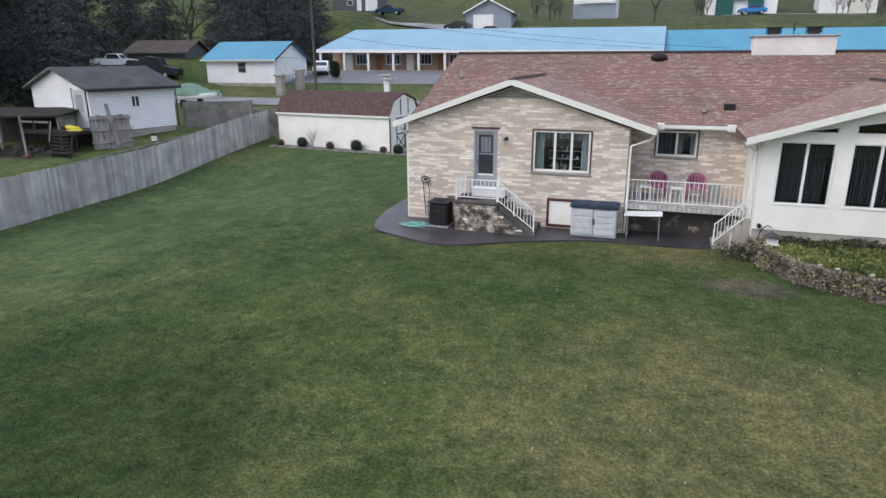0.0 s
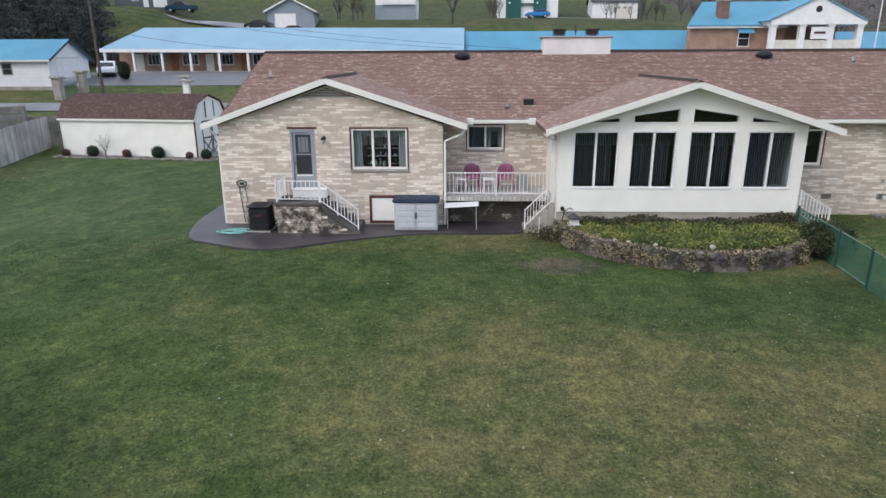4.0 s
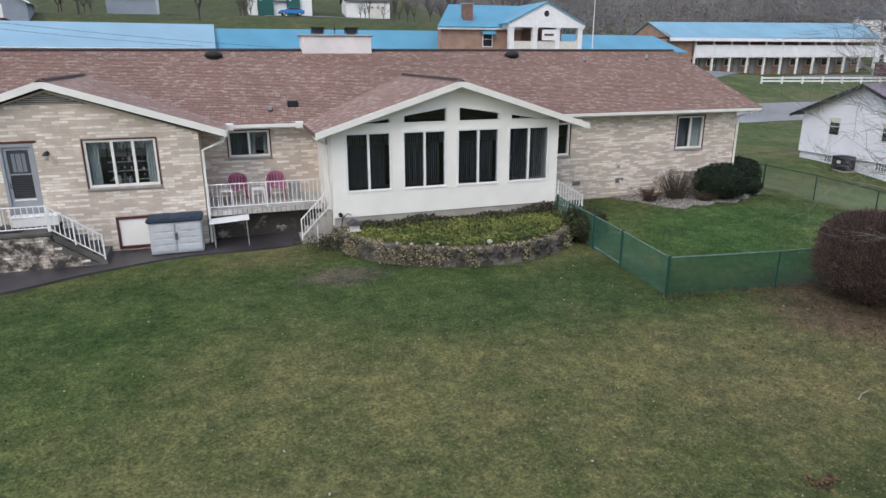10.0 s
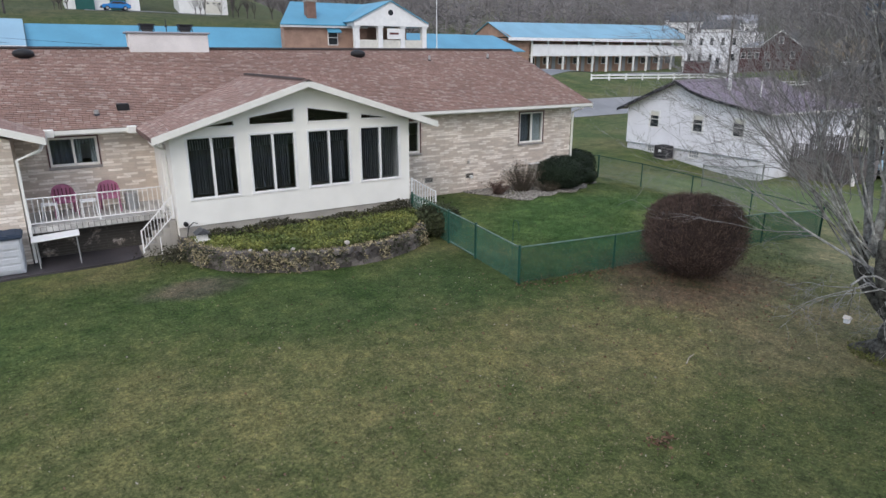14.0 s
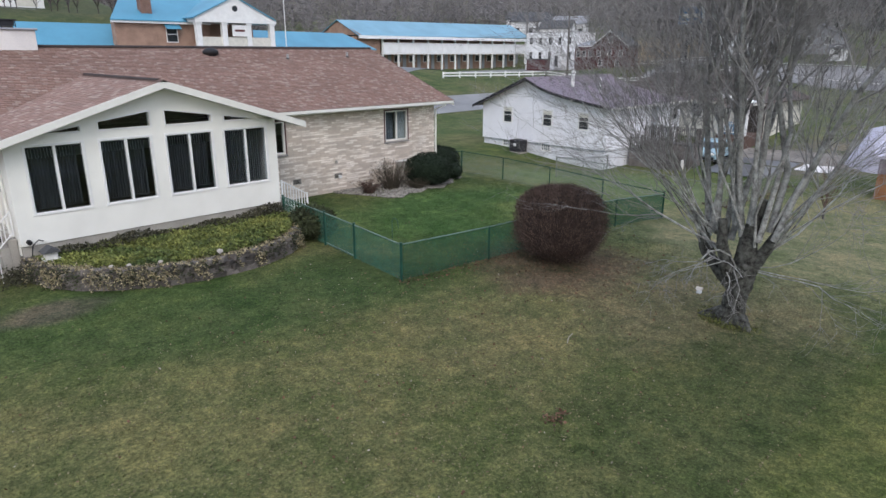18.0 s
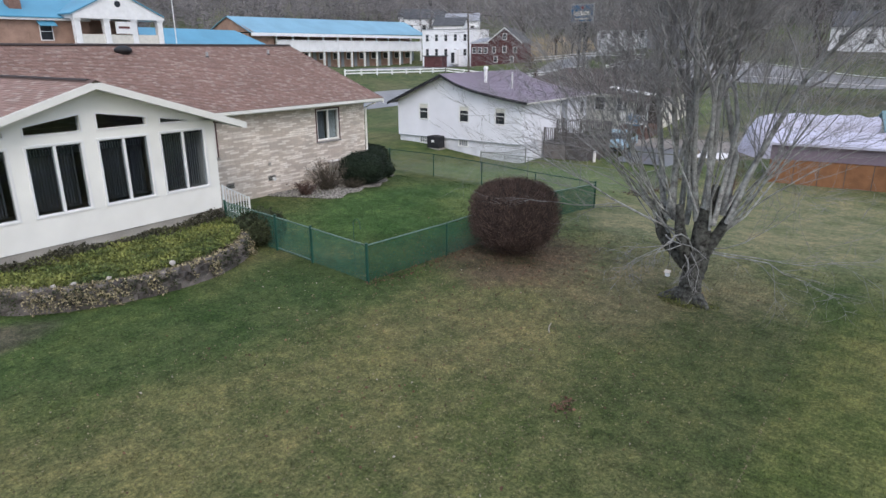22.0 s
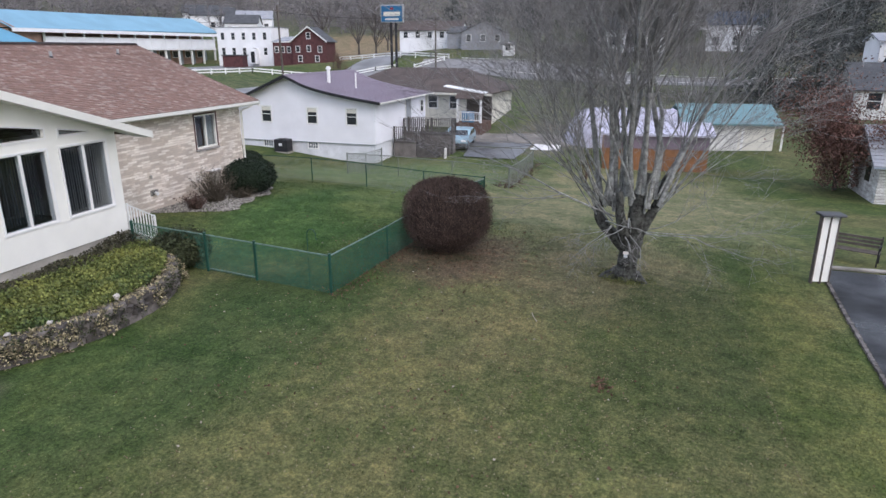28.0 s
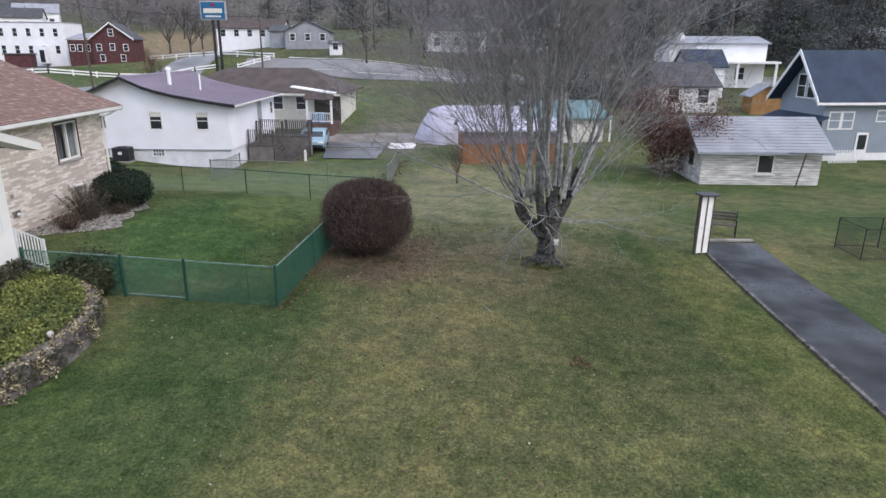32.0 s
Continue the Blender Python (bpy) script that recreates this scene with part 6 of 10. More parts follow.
# gravel strip under the shrubs, and beside the barn
def pebbles(name, n, place, m, label, size=0.06, seed=2):
    r = np.random.RandomState(seed)
    verts, faces = [], []
    oct_v = np.array([(1, 0, 0), (0, 1, 0), (-1, 0, 0), (0, -1, 0), (0, 0, 1), (0, 0, -1)], float)
    oct_f = [(0, 1, 4), (1, 2, 4), (2, 3, 4), (3, 0, 4), (1, 0, 5), (2, 1, 5), (3, 2, 5), (0, 3, 5)]
    for i in range(n):
        x, y = place(r)
        k = size * r.uniform(0.5, 1.3)
        a = r.uniform(0, 6.28)
        c, s = math.cos(a), math.sin(a)
        b = len(verts)
        for v in oct_v:
            vx, vy, vz = v * (k * r.uniform(0.7, 1.2), k * r.uniform(0.6, 1.0), k * 0.55)
            verts.append((x + c * vx - s * vy, y + s * vx + c * vy, gz(x, y) + 0.02 + vz))
        faces += [tuple(b + j for j in f) for f in oct_f]
    return tagged(raw(name, verts, faces, m), label, "gravel", kind="stuff")


def bed_gravel(r):
    x = r.uniform(22.0, 28.9)
    f = 1.7 - 2.0 * smooth(21.9, 23.3, x) + 0.3 * smooth(23.4, 25.5, x) + 1.5 * smooth(26.0, 29.0, x) + 0.1 * math.sin(x * 5)
    return x, f + (2.0 - f) * r.uniform(0, 1) ** 1.2


pebbles("gravel", 5200, bed_gravel, M["gravel"], "pale gravel under the shrubs by the brick wall")
bar_m = frame_of((-15.25, 15.75, 0), (-7.13, 14.75, 0))


def barn_gravel(r):
    p = bar_m @ Vector((r.uniform(-0.2, 9.6), r.uniform(-0.95, -0.02), 0))
    return p.x, p.y


pebbles("gravel", 2600, barn_gravel, M["gravel"], "pale gravel strip along the white barn", 0.075, 3)


# ---- trees ----
class Twigs:
    """Collects tapered tubes into one mesh."""

    def __init__(self):
        self.v, self.f = [], []

    def add(self, p, q, r, s, n):
        w = (q - p)
        if w.length < 1e-6:
            return
        w.normalize()
        u = w.orthogonal().normalized()
        x = w.cross(u)
        b = len(self.v)
        for c, k in ((p, r), (q, s)):
            for i in range(n):
                a = 6.28319 * i / n
                self.v.append(tuple(c + (math.cos(a) * u + math.sin(a) * x) * k))
        for i in range(n):
            self.f.append((b + i, b + (i + 1) % n, b + n + (i + 1) % n, b + n + i))

    def make(self, name, m, parent=None, smooth_it=True):
        ob = raw(name, self.v, self.f, m, parent)
        if smooth_it:
            ob.data.polygons.foreach_set("use_smooth", [True] * len(self.f))
        return ob


def grow(rr, out, tips, p, d, length, r, level, spread=0.5, rise=0.25, kids=(7, 6, 5), sides=(7, 5, 3, 3), wob=0.16):
    """One limb with its side branches; level 0 is the thickest."""
    n = (6, 5, 4, 3)[min(level, 3)]
    step = length / n
    pts = [p.copy()]
    for i in range(n):
        d = (d + Vector((rr.gauss(0, wob), rr.gauss(0, wob), rr.gauss(0, wob * 0.6) + rise * 0.35))).normalized()
        q = p + d * step
        a, b = r * (1 - 0.8 * i / n), r * (1 - 0.8 * (i + 1) / n)
        out[min(level, len(out) - 1)].add(p, q, a, b, sides[min(level, 3)])
        p = q
        pts.append(p.copy())
    tips.append(p.copy())
    if level < len(kids):
        for k in range(kids[level]):
            f = rr.uniform(0.25, 1.0) * n
            i = min(n - 1, int(f))
            o = pts[i].lerp(pts[i + 1], f - i)
            side = Vector((rr.gauss(0, 1), rr.gauss(0, 1), rr.gauss(0.15, 0.5))).normalized()
            e = (d * (1 - spread) + side * spread + Vector((0, 0, rise * 0.5))).normalized()
            grow(rr, out, tips, o, e, length * rr.uniform(0.32, 0.58), max(0.004, r * (1 - 0.75 * f / n) * rr.uniform(0.4, 0.6)), level + 1, spread, rise, kids, sides, wob)


# the bare tree on the lawn
TX, TY = 22.2, -13.86
tree = thing("tree", (TX, TY, gz(TX, TY)), "old bare many-stemmed tree with pale lichened bark", "tree")


def gnarl(name, pts, radii, seed, n=14, m="trunk_bark", label=""):
    """A thick uneven limb through the points."""
    bm, line, rings = B(), [], []
    for i in range(len(pts) - 1):
        for j in range(5):
            f = j / 5
            line.append((Vector(pts[i]).lerp(Vector(pts[i + 1]), f), radii[i] + (radii[i + 1] - radii[i]) * f))
    line.append((Vector(pts[-1]), radii[-1]))
    for k, (c, r) in enumerate(line):
        w = (line[min(len(line) - 1, k + 1)][0] - line[max(0, k - 1)][0]).normalized()
        u = w.cross(Vector((1, 0.3, 0))).normalized()
        v = w.cross(u)
        ring = []
        for i in range(n):
            d = math.cos(6.28319 * i / n) * u + math.sin(6.28319 * i / n) * v
            q = c + d * r
            swell = 1 + 0.30 * noise.noise(Vector((q.x * 3.4 + seed, q.y * 3.4, q.z * 1.2))) + 0.16 * noise.noise(q * 8 + Vector((seed, 0, 0)))
            ring.append(bm.verts.new(c + d * r * swell))
        rings.append(ring)
    for a, b in zip(rings, rings[1:]):
        for i in range(n):
            bm.faces.new((a[i], a[(i + 1) % n], b[(i + 1) % n], b[i]))
    bm.faces.new(rings[0][::-1])
    bm.faces.new(rings[-1])
    return part(name, bm, M[m], tree, label, True)


gnarl("trunk", [(0, 0.05, -0.3), (0, 0.04, 0.04), (0, 0.0, 0.3), (0, -0.02, 0.8), (0, -0.02, 1.2), (0, -0.08, 1.6), (0.02, -0.1, 2.1), (0.02, -0.12, 2.5)], [0.46, 0.34, 0.28, 0.265, 0.30, 0.25, 0.18, 0.12], 0, 18, label="thick knotted dark trunk with grey lichen")
gnarl("root", [(0.0, 0.25, 0.12), (-0.1, 0.55, 0.03), (-0.15, 0.85, -0.12)], [0.22, 0.15, 0.06], 3, 10)
gnarl("root", [(-0.1, -0.2, 0.1), (-0.3, -0.42, 0.0), (-0.45, -0.6, -0.12)], [0.2, 0.12, 0.05], 4, 10)
gnarl("fork", [(0, 0.08, 0.95), (-0.04, 0.38, 1.18), (-0.05, 0.68, 1.40), (-0.05, 0.86, 1.72), (-0.02, 0.92, 2.3)], [0.25, 0.20, 0.18, 0.14, 0.08], 5)
gnarl("fork", [(-0.1, 0.1, 1.1), (-0.32, 0.22, 1.45), (-0.42, 0.32, 1.9), (-0.45, 0.38, 2.5)], [0.2, 0.15, 0.12, 0.08], 6)
gnarl("fork", [(0.02, -0.1, 1.15), (0.04, -0.38, 1.6), (0.08, -0.62, 2.2), (0.1, -0.78, 2.9)], [0.2, 0.14, 0.11, 0.07], 7)
gnarl("broken_stem", [(0, -0.06, 1.7), (0.05, -0.16, 2.3), (0.08, -0.30, 2.95)], [0.17, 0.14, 0.11], 8, 10)
for a, z, r in ((3.3, 1.18, 0.15), (2.2, 0.95, 0.11), (4.2, 0.7, 0.09), (3.7, 1.42, 0.12), (2.9, 0.45, 0.08)):
    kn = part("knot", blob(r, int(z * 100), (1, 1, 0.8), 2, 0.4), M["trunk_bark"], tree)
    kn.location = (0.24 * math.cos(a), 0.24 * math.sin(a) - 0.02, z)
rr = random.Random(21)
levels = [Twigs(), Twigs(), Twigs()]
tips = []


def stem(o, lean, length, r, kids, rise=0.10, wob=0.15, spread=0.46):
    """One upright or spreading stem with its own mesh; side growth goes into the shared ones."""
    limb = Twigs()
    grow(rr, [limb, levels[1], levels[2]], tips, Vector(o), Vector(lean).normalized(), length, r, 0, spread, rise, kids, (8, 5, 3, 3), wob)
    limb.make("limb", M["bark"], tree)


for k in range(24):
    f = (k + 0.5) / 24
    y = -0.75 + 1.68 * f
    x = rr.uniform(-0.42, 0.25) * (1 - abs(f - 0.5))
    z = 1.95 + 0.7 * rr.random() - 0.25 * abs(y)
    out = (y - 0.08) * (0.2 if k % 2 else 0.5)
    stem((x, y, z), (x * 0.9 + rr.gauss(0, 0.16), out + rr.gauss(0, 0.10), 1.0), rr.uniform(7.0, 9.2) if k % 2 else rr.uniform(4.8, 7.2), rr.uniform(0.060, 0.088) if k % 2 else rr.uniform(0.022, 0.036), (15, 9, 5), 0.14 if k % 2 else 0.05)
# long arching boughs that droop towards their ends
for k in range(15):
    a = radians(rr.uniform(75, 170))
    stem((-0.1, 0.75 + rr.uniform(-0.3, 0.2), rr.uniform(1.6, 2.3)), (math.cos(a) * 0.8, math.sin(a) * 0.8, rr.uniform(0.7, 1.3)), rr.uniform(4.6, 6.2), rr.uniform(0.020, 0.032), (11, 7, 4), 0.0, 0.17, 0.42)
for k in range(6):
    a = radians(rr.uniform(-125, -40))
    stem((0.05, -0.5, rr.uniform(1.7, 2.4)), (math.cos(a) * 0.8, math.sin(a) * 0.8, rr.uniform(0.6, 1.2)), rr.uniform(3.8, 5.0), rr.uniform(0.02, 0.030), (10, 7, 4), -0.03, 0.18, 0.42)
for k in range(3):
    a = radians(rr.uniform(-130, -70))
    stem((0.0, -0.3, rr.uniform(1.2, 1.5)), (math.cos(a), math.sin(a), rr.uniform(-0.05, 0.22)), rr.uniform(2.4, 3.4), rr.uniform(0.014, 0.022), (8, 5), 0.03, 0.2, 0.42)
for k in range(7):
    a = radians(rr.uniform(110, 230))
    stem((-0.3, 0.3 + rr.uniform(-0.3, 0.4), rr.uniform(1.3, 1.7)), (math.cos(a), math.sin(a), rr.uniform(-0.5, 0.2)), rr.uniform(1.0, 1.9), rr.uniform(0.012, 0.02), (6, 4), -0.18, 0.22, 0.5)
tagged(levels[1].make("branchwork", M["twig"], tree), kind="stuff")
tagged(levels[2].make("twigwork", M["twig"], tree, False), kind="stuff")
moss = leaves("moss", [(0.55 * math.cos(a) + rnd.gauss(0, 0.10), 0.6 * math.sin(a) + rnd.gauss(0, 0.12), abs(rnd.gauss(0.02, 0.07))) for a in np.linspace(0.9, 4.4, 900)], 0.045, M["moss_green"], tree, 17)
part("limb", path_tube(B(), [(-0.15, 0.0, 1.30), (-0.6, 0.04, 1.75), (-1.2, 0.07, 2.0), (-1.7, 0.07, 2.08), (-2.15, 0.05, 2.0)], 0.018, 6), M["bark"], tree)
feeder = thing("bird_feeder", Matrix.Translation((20.21, -13.8, 0.54)) @ Matrix.Scale(0.72, 4), "small white bird feeder hung from a low bough", "bird feeder")
part("body", bevelled(box(B(), -0.06, 0.06, -0.06, 0.06, 0, 0.13), 0.006), M["box_grey"], feeder)
part("roof", slab(B(), [(-0.09, -0.09, 0.12), (0.09, -0.09, 0.12), (0.0, -0.09, 0.20)], (0, 0.18, 0)), M["concrete"], feeder)
part("wire", tube(B(), (0, 0, 0.19), (0.02, 0, 1.06), 0.005, n=4), M["dark_metal"], feeder)


def bare_tree(at, height, seed, m=None, label="bare grey tree in the distance", group="bare trees", trunk_r=None, kids=(7, 5, 3)):
    t = thing("tree", at, label, "tree", group)
    r = random.Random(seed)
    tr, cr = Twigs(), Twigs()
    k = height / 9
    tr.add(Vector((0, 0, -0.5)), Vector((0, 0, 2.2 * k)), trunk_r or 0.2 * k, 0.16 * k, 8)
    for i in range(8):
        a = 6.283 * i / 8 + r.uniform(-0.3, 0.3)
        tilt = r.uniform(0.15, 0.8)
        d = Vector((math.cos(a) * math.sin(tilt), math.sin(a) * math.sin(tilt), math.cos(tilt)))
        grow(r, [cr], [], Vector((0, 0, r.uniform(1.6, 2.2) * k)), d, r.uniform(4.0, 6.2) * k, 0.09 * k, 0, 0.45, 0.2, kids, (5, 4, 3, 3))
    tr.make("trunk", M["dark_twig"], t)
    cr.make("crown", m or M["dark_twig"], t, False)
    return t


def conifer(at, height, radius, seed, label="tall dark conifer behind the houses", n=13000, group="conifers", needle=0.023, m="conifer"):
    t = thing("conifer", at, label, "tree", group)
    part("trunk", tube(B(), (0, 0, -0.5), (0, 0, height * 0.95), 0.02 * height, 0.01, 8), M["trunk_bark"], t)
    r = np.random.RandomState(seed)
    boughs = int(44 + 8 * height)
    bh, ba = r.uniform(0.05, 0.98, boughs), r.uniform(0, 6.283, boughs)
    bl = radius * (1 - bh) ** 0.75 * r.uniform(0.6, 1.15, boughs) + 0.15
    pick = r.choice(boughs, n, p=bl / bl.sum())
    f = r.uniform(0.05, 1, n) ** 0.7
    fan = bl[pick] * 0.20 * np.sin(math.pi * np.minimum(1, f * 0.9 + 0.1)) + 0.12
    side, hang = r.normal(0, 0.6, n) * fan, np.abs(r.normal(0, 0.7, n)) * fan
    rad, a = f * bl[pick], ba[pick]
    p = np.stack([rad * np.cos(a) - side * np.sin(a), rad * np.sin(a) + side * np.cos(a), bh[pick] * height - 0.30 * rad - hang + 0.10 * rad * f], 1)
    leaves("needles", p.tolist(), height * needle, M[m], t, seed, -0.5, 0.30)
    return t


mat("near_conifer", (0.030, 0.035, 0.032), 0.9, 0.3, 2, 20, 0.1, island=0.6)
# Paler than near_conifer: distance haze is put into the needle colour.
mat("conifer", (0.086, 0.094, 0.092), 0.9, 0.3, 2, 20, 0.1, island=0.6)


# ---- vehicles ----
def vehicle(at, length, m, label, kind="car"):
    """A parked car or pickup: x along its length, on its wheels."""
    c = thing("car" if kind == "car" else "pickup", at, label, "car" if kind == "car" else "pickup")
    L_, W = length, 1.8
    if kind == "car":
        prof = [(0, 0.35), (0, 0.75), (0.2, 0.9), (L_ * 0.27, 0.98), (L_ * 0.40, 1.42), (L_ * 0.74, 1.45), (L_ * 0.9, 1.02), (L_, 0.95), (L_, 0.35)]
        glass = [(L_ * 0.30, 1.0), (L_ * 0.41, 1.36), (L_ * 0.73, 1.38), (L_ * 0.86, 1.02)]
    else:
        prof = [(0, 0.45), (0, 0.95), (0.15, 1.1), (L_ * 0.26, 1.15), (L_ * 0.36, 1.78), (L_ * 0.60, 1.8), (L_ * 0.64, 1.2), (L_, 1.18), (L_, 0.45)]
        glass = [(L_ * 0.29, 1.2), (L_ * 0.37, 1.7), (L_ * 0.59, 1.72), (L_ * 0.62, 1.2)]
    body = slab(B(), [(x, -W / 2, z) for x, z in prof], (0, W, 0))
    part("body", bevelled(body, 0.06, 2), m, c)
    for s in (-1, 1):
        part("side_window", slab(B(), [(x, s * (W / 2 + 0.006), z) for x, z in glass], (0, -s * 0.012, 0)), M["window_dark"], c)
    part("windscreen", slab(B(), [(glass[0][0] - 0.12, -W * 0.42, glass[0][1]), (glass[0][0] - 0.12, W * 0.42, glass[0][1]), (glass[1][0] - 0.06, W * 0.38, glass[1][1]), (glass[1][0] - 0.06, -W * 0.38, glass[1][1])], (-0.03, 0, 0.02)), M["window_dark"], c)
    for x in (L_ * 0.18, L_ * 0.80):
        for s in (-1, 1):
            w = part("wheel", tube(B(), (x, s * (W / 2 - 0.2), 0.34), (x, s * (W / 2 + 0.02), 0.34), 0.34, n=16), M["black"], c)
            part("rim", tube(B(), (x, s * (W / 2 + 0.015), 0.34), (x, s * (W / 2 + 0.03), 0.34), 0.2, n=10), M["galvanised"], w)
    for s in (-1, 1):
        part("headlight", bevelled(box(B(), -0.03, 0.1, s * 0.65 - 0.18, s * 0.65 + 0.18, 0.68, 0.82), 0.02), M["white_paint"], c)
        part("tail_light", box(B(), L_ - 0.05, L_ + 0.02, s * 0.75 - 0.1, s * 0.75 + 0.1, 0.75, 0.92), M["red_paint"], c)
    part("bumper", bevelled(box(B(), -0.08, 0.1, -W * 0.47, W * 0.47, 0.38, 0.58), 0.03), M["dark_metal"], c)
    return c


def car_paint(name, color):
    return mat(name, color, 0.25, 0.05, 2, 20, 0.0, spec=0.6)


car_paint("paint_red", (0.28, 0.015, 0.03)), car_paint("paint_blue", (0.02, 0.20, 0.55)), car_paint("paint_white", (0.7, 0.72, 0.75))
car_paint("paint_dark", (0.02, 0.025, 0.03)), car_paint("paint_navy", (0.01, 0.04, 0.08)), car_paint("paint_teal", (0.30, 0.44, 0.52)), car_paint("paint_silver", (0.35, 0.42, 0.48))


def ground_at(x, y, turn=0.0, dz=0.0):
    return Matrix.Translation((x, y, gz(x, y) + dz)) @ pose(0, 0, 0, 0, 0, turn)


vehicle(ground_at(-22.8, 86.6, 12, 0.1), 4.6, M["paint_red"], "dark red estate car before a hillside garage")
vehicle(ground_at(-28.5, 89.0, -8, 0.1), 4.4, M["paint_dark"], "black car parked on the hillside")
vehicle(ground_at(18.5, 105.4, 3, 0.1), 4.4, M["paint_blue"], "bright blue hatchback parked on the hillside")
vehicle(ground_at(-47.0, 101.4, 5, 0.1), 5.4, M["paint_navy"], "dark blue pickup parked on the hillside", "pickup")
vehicle(ground_at(-52.6, 43.6, 205, -0.45), 5.0, M["paint_white"], "white pickup parked behind the workshop", "pickup")
slope = math.degrees(math.atan2(gz(-51.0, 40.8) - gz(-45.6, 42.1), 5.6))
vehicle(Matrix.Translation((-51.0, 40.8, gz(-51.0, 40.8) - 0.1)) @ pose(0, 0, 0, 0, slope, 14) @ Matrix.Diagonal((1.05, 1.1, 1.15, 1)), 5.6, M["paint_dark"], "dark grey pickup parked behind the workshop", "pickup")
vehicle(ground_at(-32.0, 51.2, 114), 5.2, M["paint_white"], "white truck parked beside the blue-roofed garage", "pickup")
vehicle(ground_at(49.75, -0.72, 6, 0.0), 4.4, M["paint_teal"], "pale blue car beside the neighbour's deck")

# ---- the motel ----
mat("gallery_white", (0.66, 0.64, 0.58), 0.7, 0.08)
motel = thing("motel", (0, 0, 0), "low brick motel with pale blue metal roof and white veranda posts", "motel")
part("wall", box(B(), -36.3, 7.0, 62.6, 72, 2.0, 6.1), M["motel_brick"], motel)
part("floor", box(B(), -37.0, 7.3, 59.6, 62.6, 2.0, gz(-20, 60) + 0.12), M["concrete"], motel)
part("roof", roof_slab(B(), (-37.1, 59.6, 6.5), (7.45, 59.6, 6.15), (7.45, 65.5, 8.95), (-34.0, 65.5, 9.2)), M["pale_blue_roof"], motel)
part("roof", roof_slab(B(), (7.45, 72.6, 6.2), (-37.1, 72.6, 6.4), (-34.0, 65.5, 9.2), (7.45, 65.5, 8.95)), M["pale_blue_roof"], motel)
part("fascia", slab(B(), [(-37.1, 59.56, 6.1), (7.45, 59.56, 5.85), (7.45, 59.56, 6.16), (-37.1, 59.56, 6.5)], (0, 0.05, 0)), M["white_paint"], motel)
part("lower_roof", roof_slab(B(), (7.5, 60.6, 5.7), (44, 60.6, 5.7), (38.5, 65.5, 8.5), (7.5, 65.5, 8.5)), M["blue_roof"], motel, "bright blue metal roof")
part("wall", box(B(), 7.0, 62, 62.6, 72, 2.0, 5.6), M["motel_brick"], motel)
part("lower_roof", roof_slab(B(), (50, 60.6, 5.7), (76, 66.0, 5.8), (73, 71, 8.3), (50, 66.5, 8.3)), M["blue_roof"], motel)
for k in range(12):
    x = -36.62 + 3.55 * k
    z = gz(x, 60)
    part("post", box(B(), x - 0.13, x + 0.13, 59.7, 59.96, z - 0.3, 6.2), M["white_paint"], motel)
    part("bumper_block", box(B(), x + 0.2, x + 2.2, 58.7, 58.95, gz(x, 58.7) - 0.1, gz(x, 58.7) + 0.14), M["concrete"], motel)
for k in range(8):
    x = -34.2 + 4.5 * k
    z = gz(-20, 60) + 0.12
    w = wall_window(motel, x + 1.6, z + 0.8, 1.9, 1.2, 62.6, cross=False)
    for j in range(1, 4):
        part("glazing_bar", box(B(), x + 1.6 + 0.475 * j - 0.02, x + 1.6 + 0.475 * j + 0.02, 62.55, 62.585, z + 0.8, z + 2.0), M["white_paint"], w)
    part("door", box(B(), x, x + 1.0, 62.54, 62.6, z, z + 2.05), M["orange_wood"] if k % 2 else M["trim_white"], motel)

mat("chimney_brick", (0.20, 0.12, 0.095), 0.9, 0.2, 2, 12, 0.2)
office = thing("motel_office", (0, 0, 0), "motel office with white pediment, columns and blue roof", "motel")
part("wall", box(B(), 34.2, 45.2, 60.4, 61.6, 2.0, 8.75), M["motel_brick"], office)
part("wall", box(B(), 38.2, 45.2, 61.6, 74, 2.0, 8.75), M["motel_brick"], office)
part("wall", box(B(), 45.2, 52.2, 62.5, 74, 2.0, 8.75), M["motel_brick"], office)
part("roof", roof_slab(B(), (33.6, 59.8, 8.85), (53.6, 59.8, 8.85), (50.5, 66.5, 11.9), (37.3, 66.5, 11.9)), M["blue_roof"], office)
for a, b in ((42.0, 47.45), (52.9, 47.45)):
    part("roof", roof_slab(B(), (a, 57.6, 9.25), (b, 57.6, 11.87), (b, 66.5, 11.87), (a, 66.5, 9.25)), M["blue_roof"], office)
part("cornice", box(B(), 33.8, 45.2, 59.9, 60.4, 8.5, 8.8), M["white_paint"], office)
part("pediment", slab(B(), [(42.2, 57.8, 9.15), (53.0, 57.8, 9.15), (47.45, 57.8, 11.75)], (0, 0.5, 0)), M["white_paint"], office)
part("entablature", box(B(), 42.3, 53.0, 57.75, 62.4, 8.75, 9.2), M["white_paint"], office)
part("oculus", tube(B(), (47.45, 57.78, 10.4), (47.45, 57.9, 10.4), 0.36, n=16), M["window_dark"], office)
for x in (42.75, 46.0, 49.2, 52.45):
    part("column", box(B(), x - 0.32, x + 0.32, 57.9, 58.5, 3.0, 8.8), M["white_paint"], office)
    part("capital", box(B(), x - 0.4, x + 0.4, 57.82, 58.58, 8.55, 8.75), M["white_paint"], office)
part("balcony_panel", box(B(), 42.7, 52.4, 58.1, 58.35, 5.6, 7.1), M["gallery_white"], office)
part("gallery_floor", box(B(), 42.7, 52.4, 58.3, 62.4, 5.6, 5.9), M["concrete"], office)
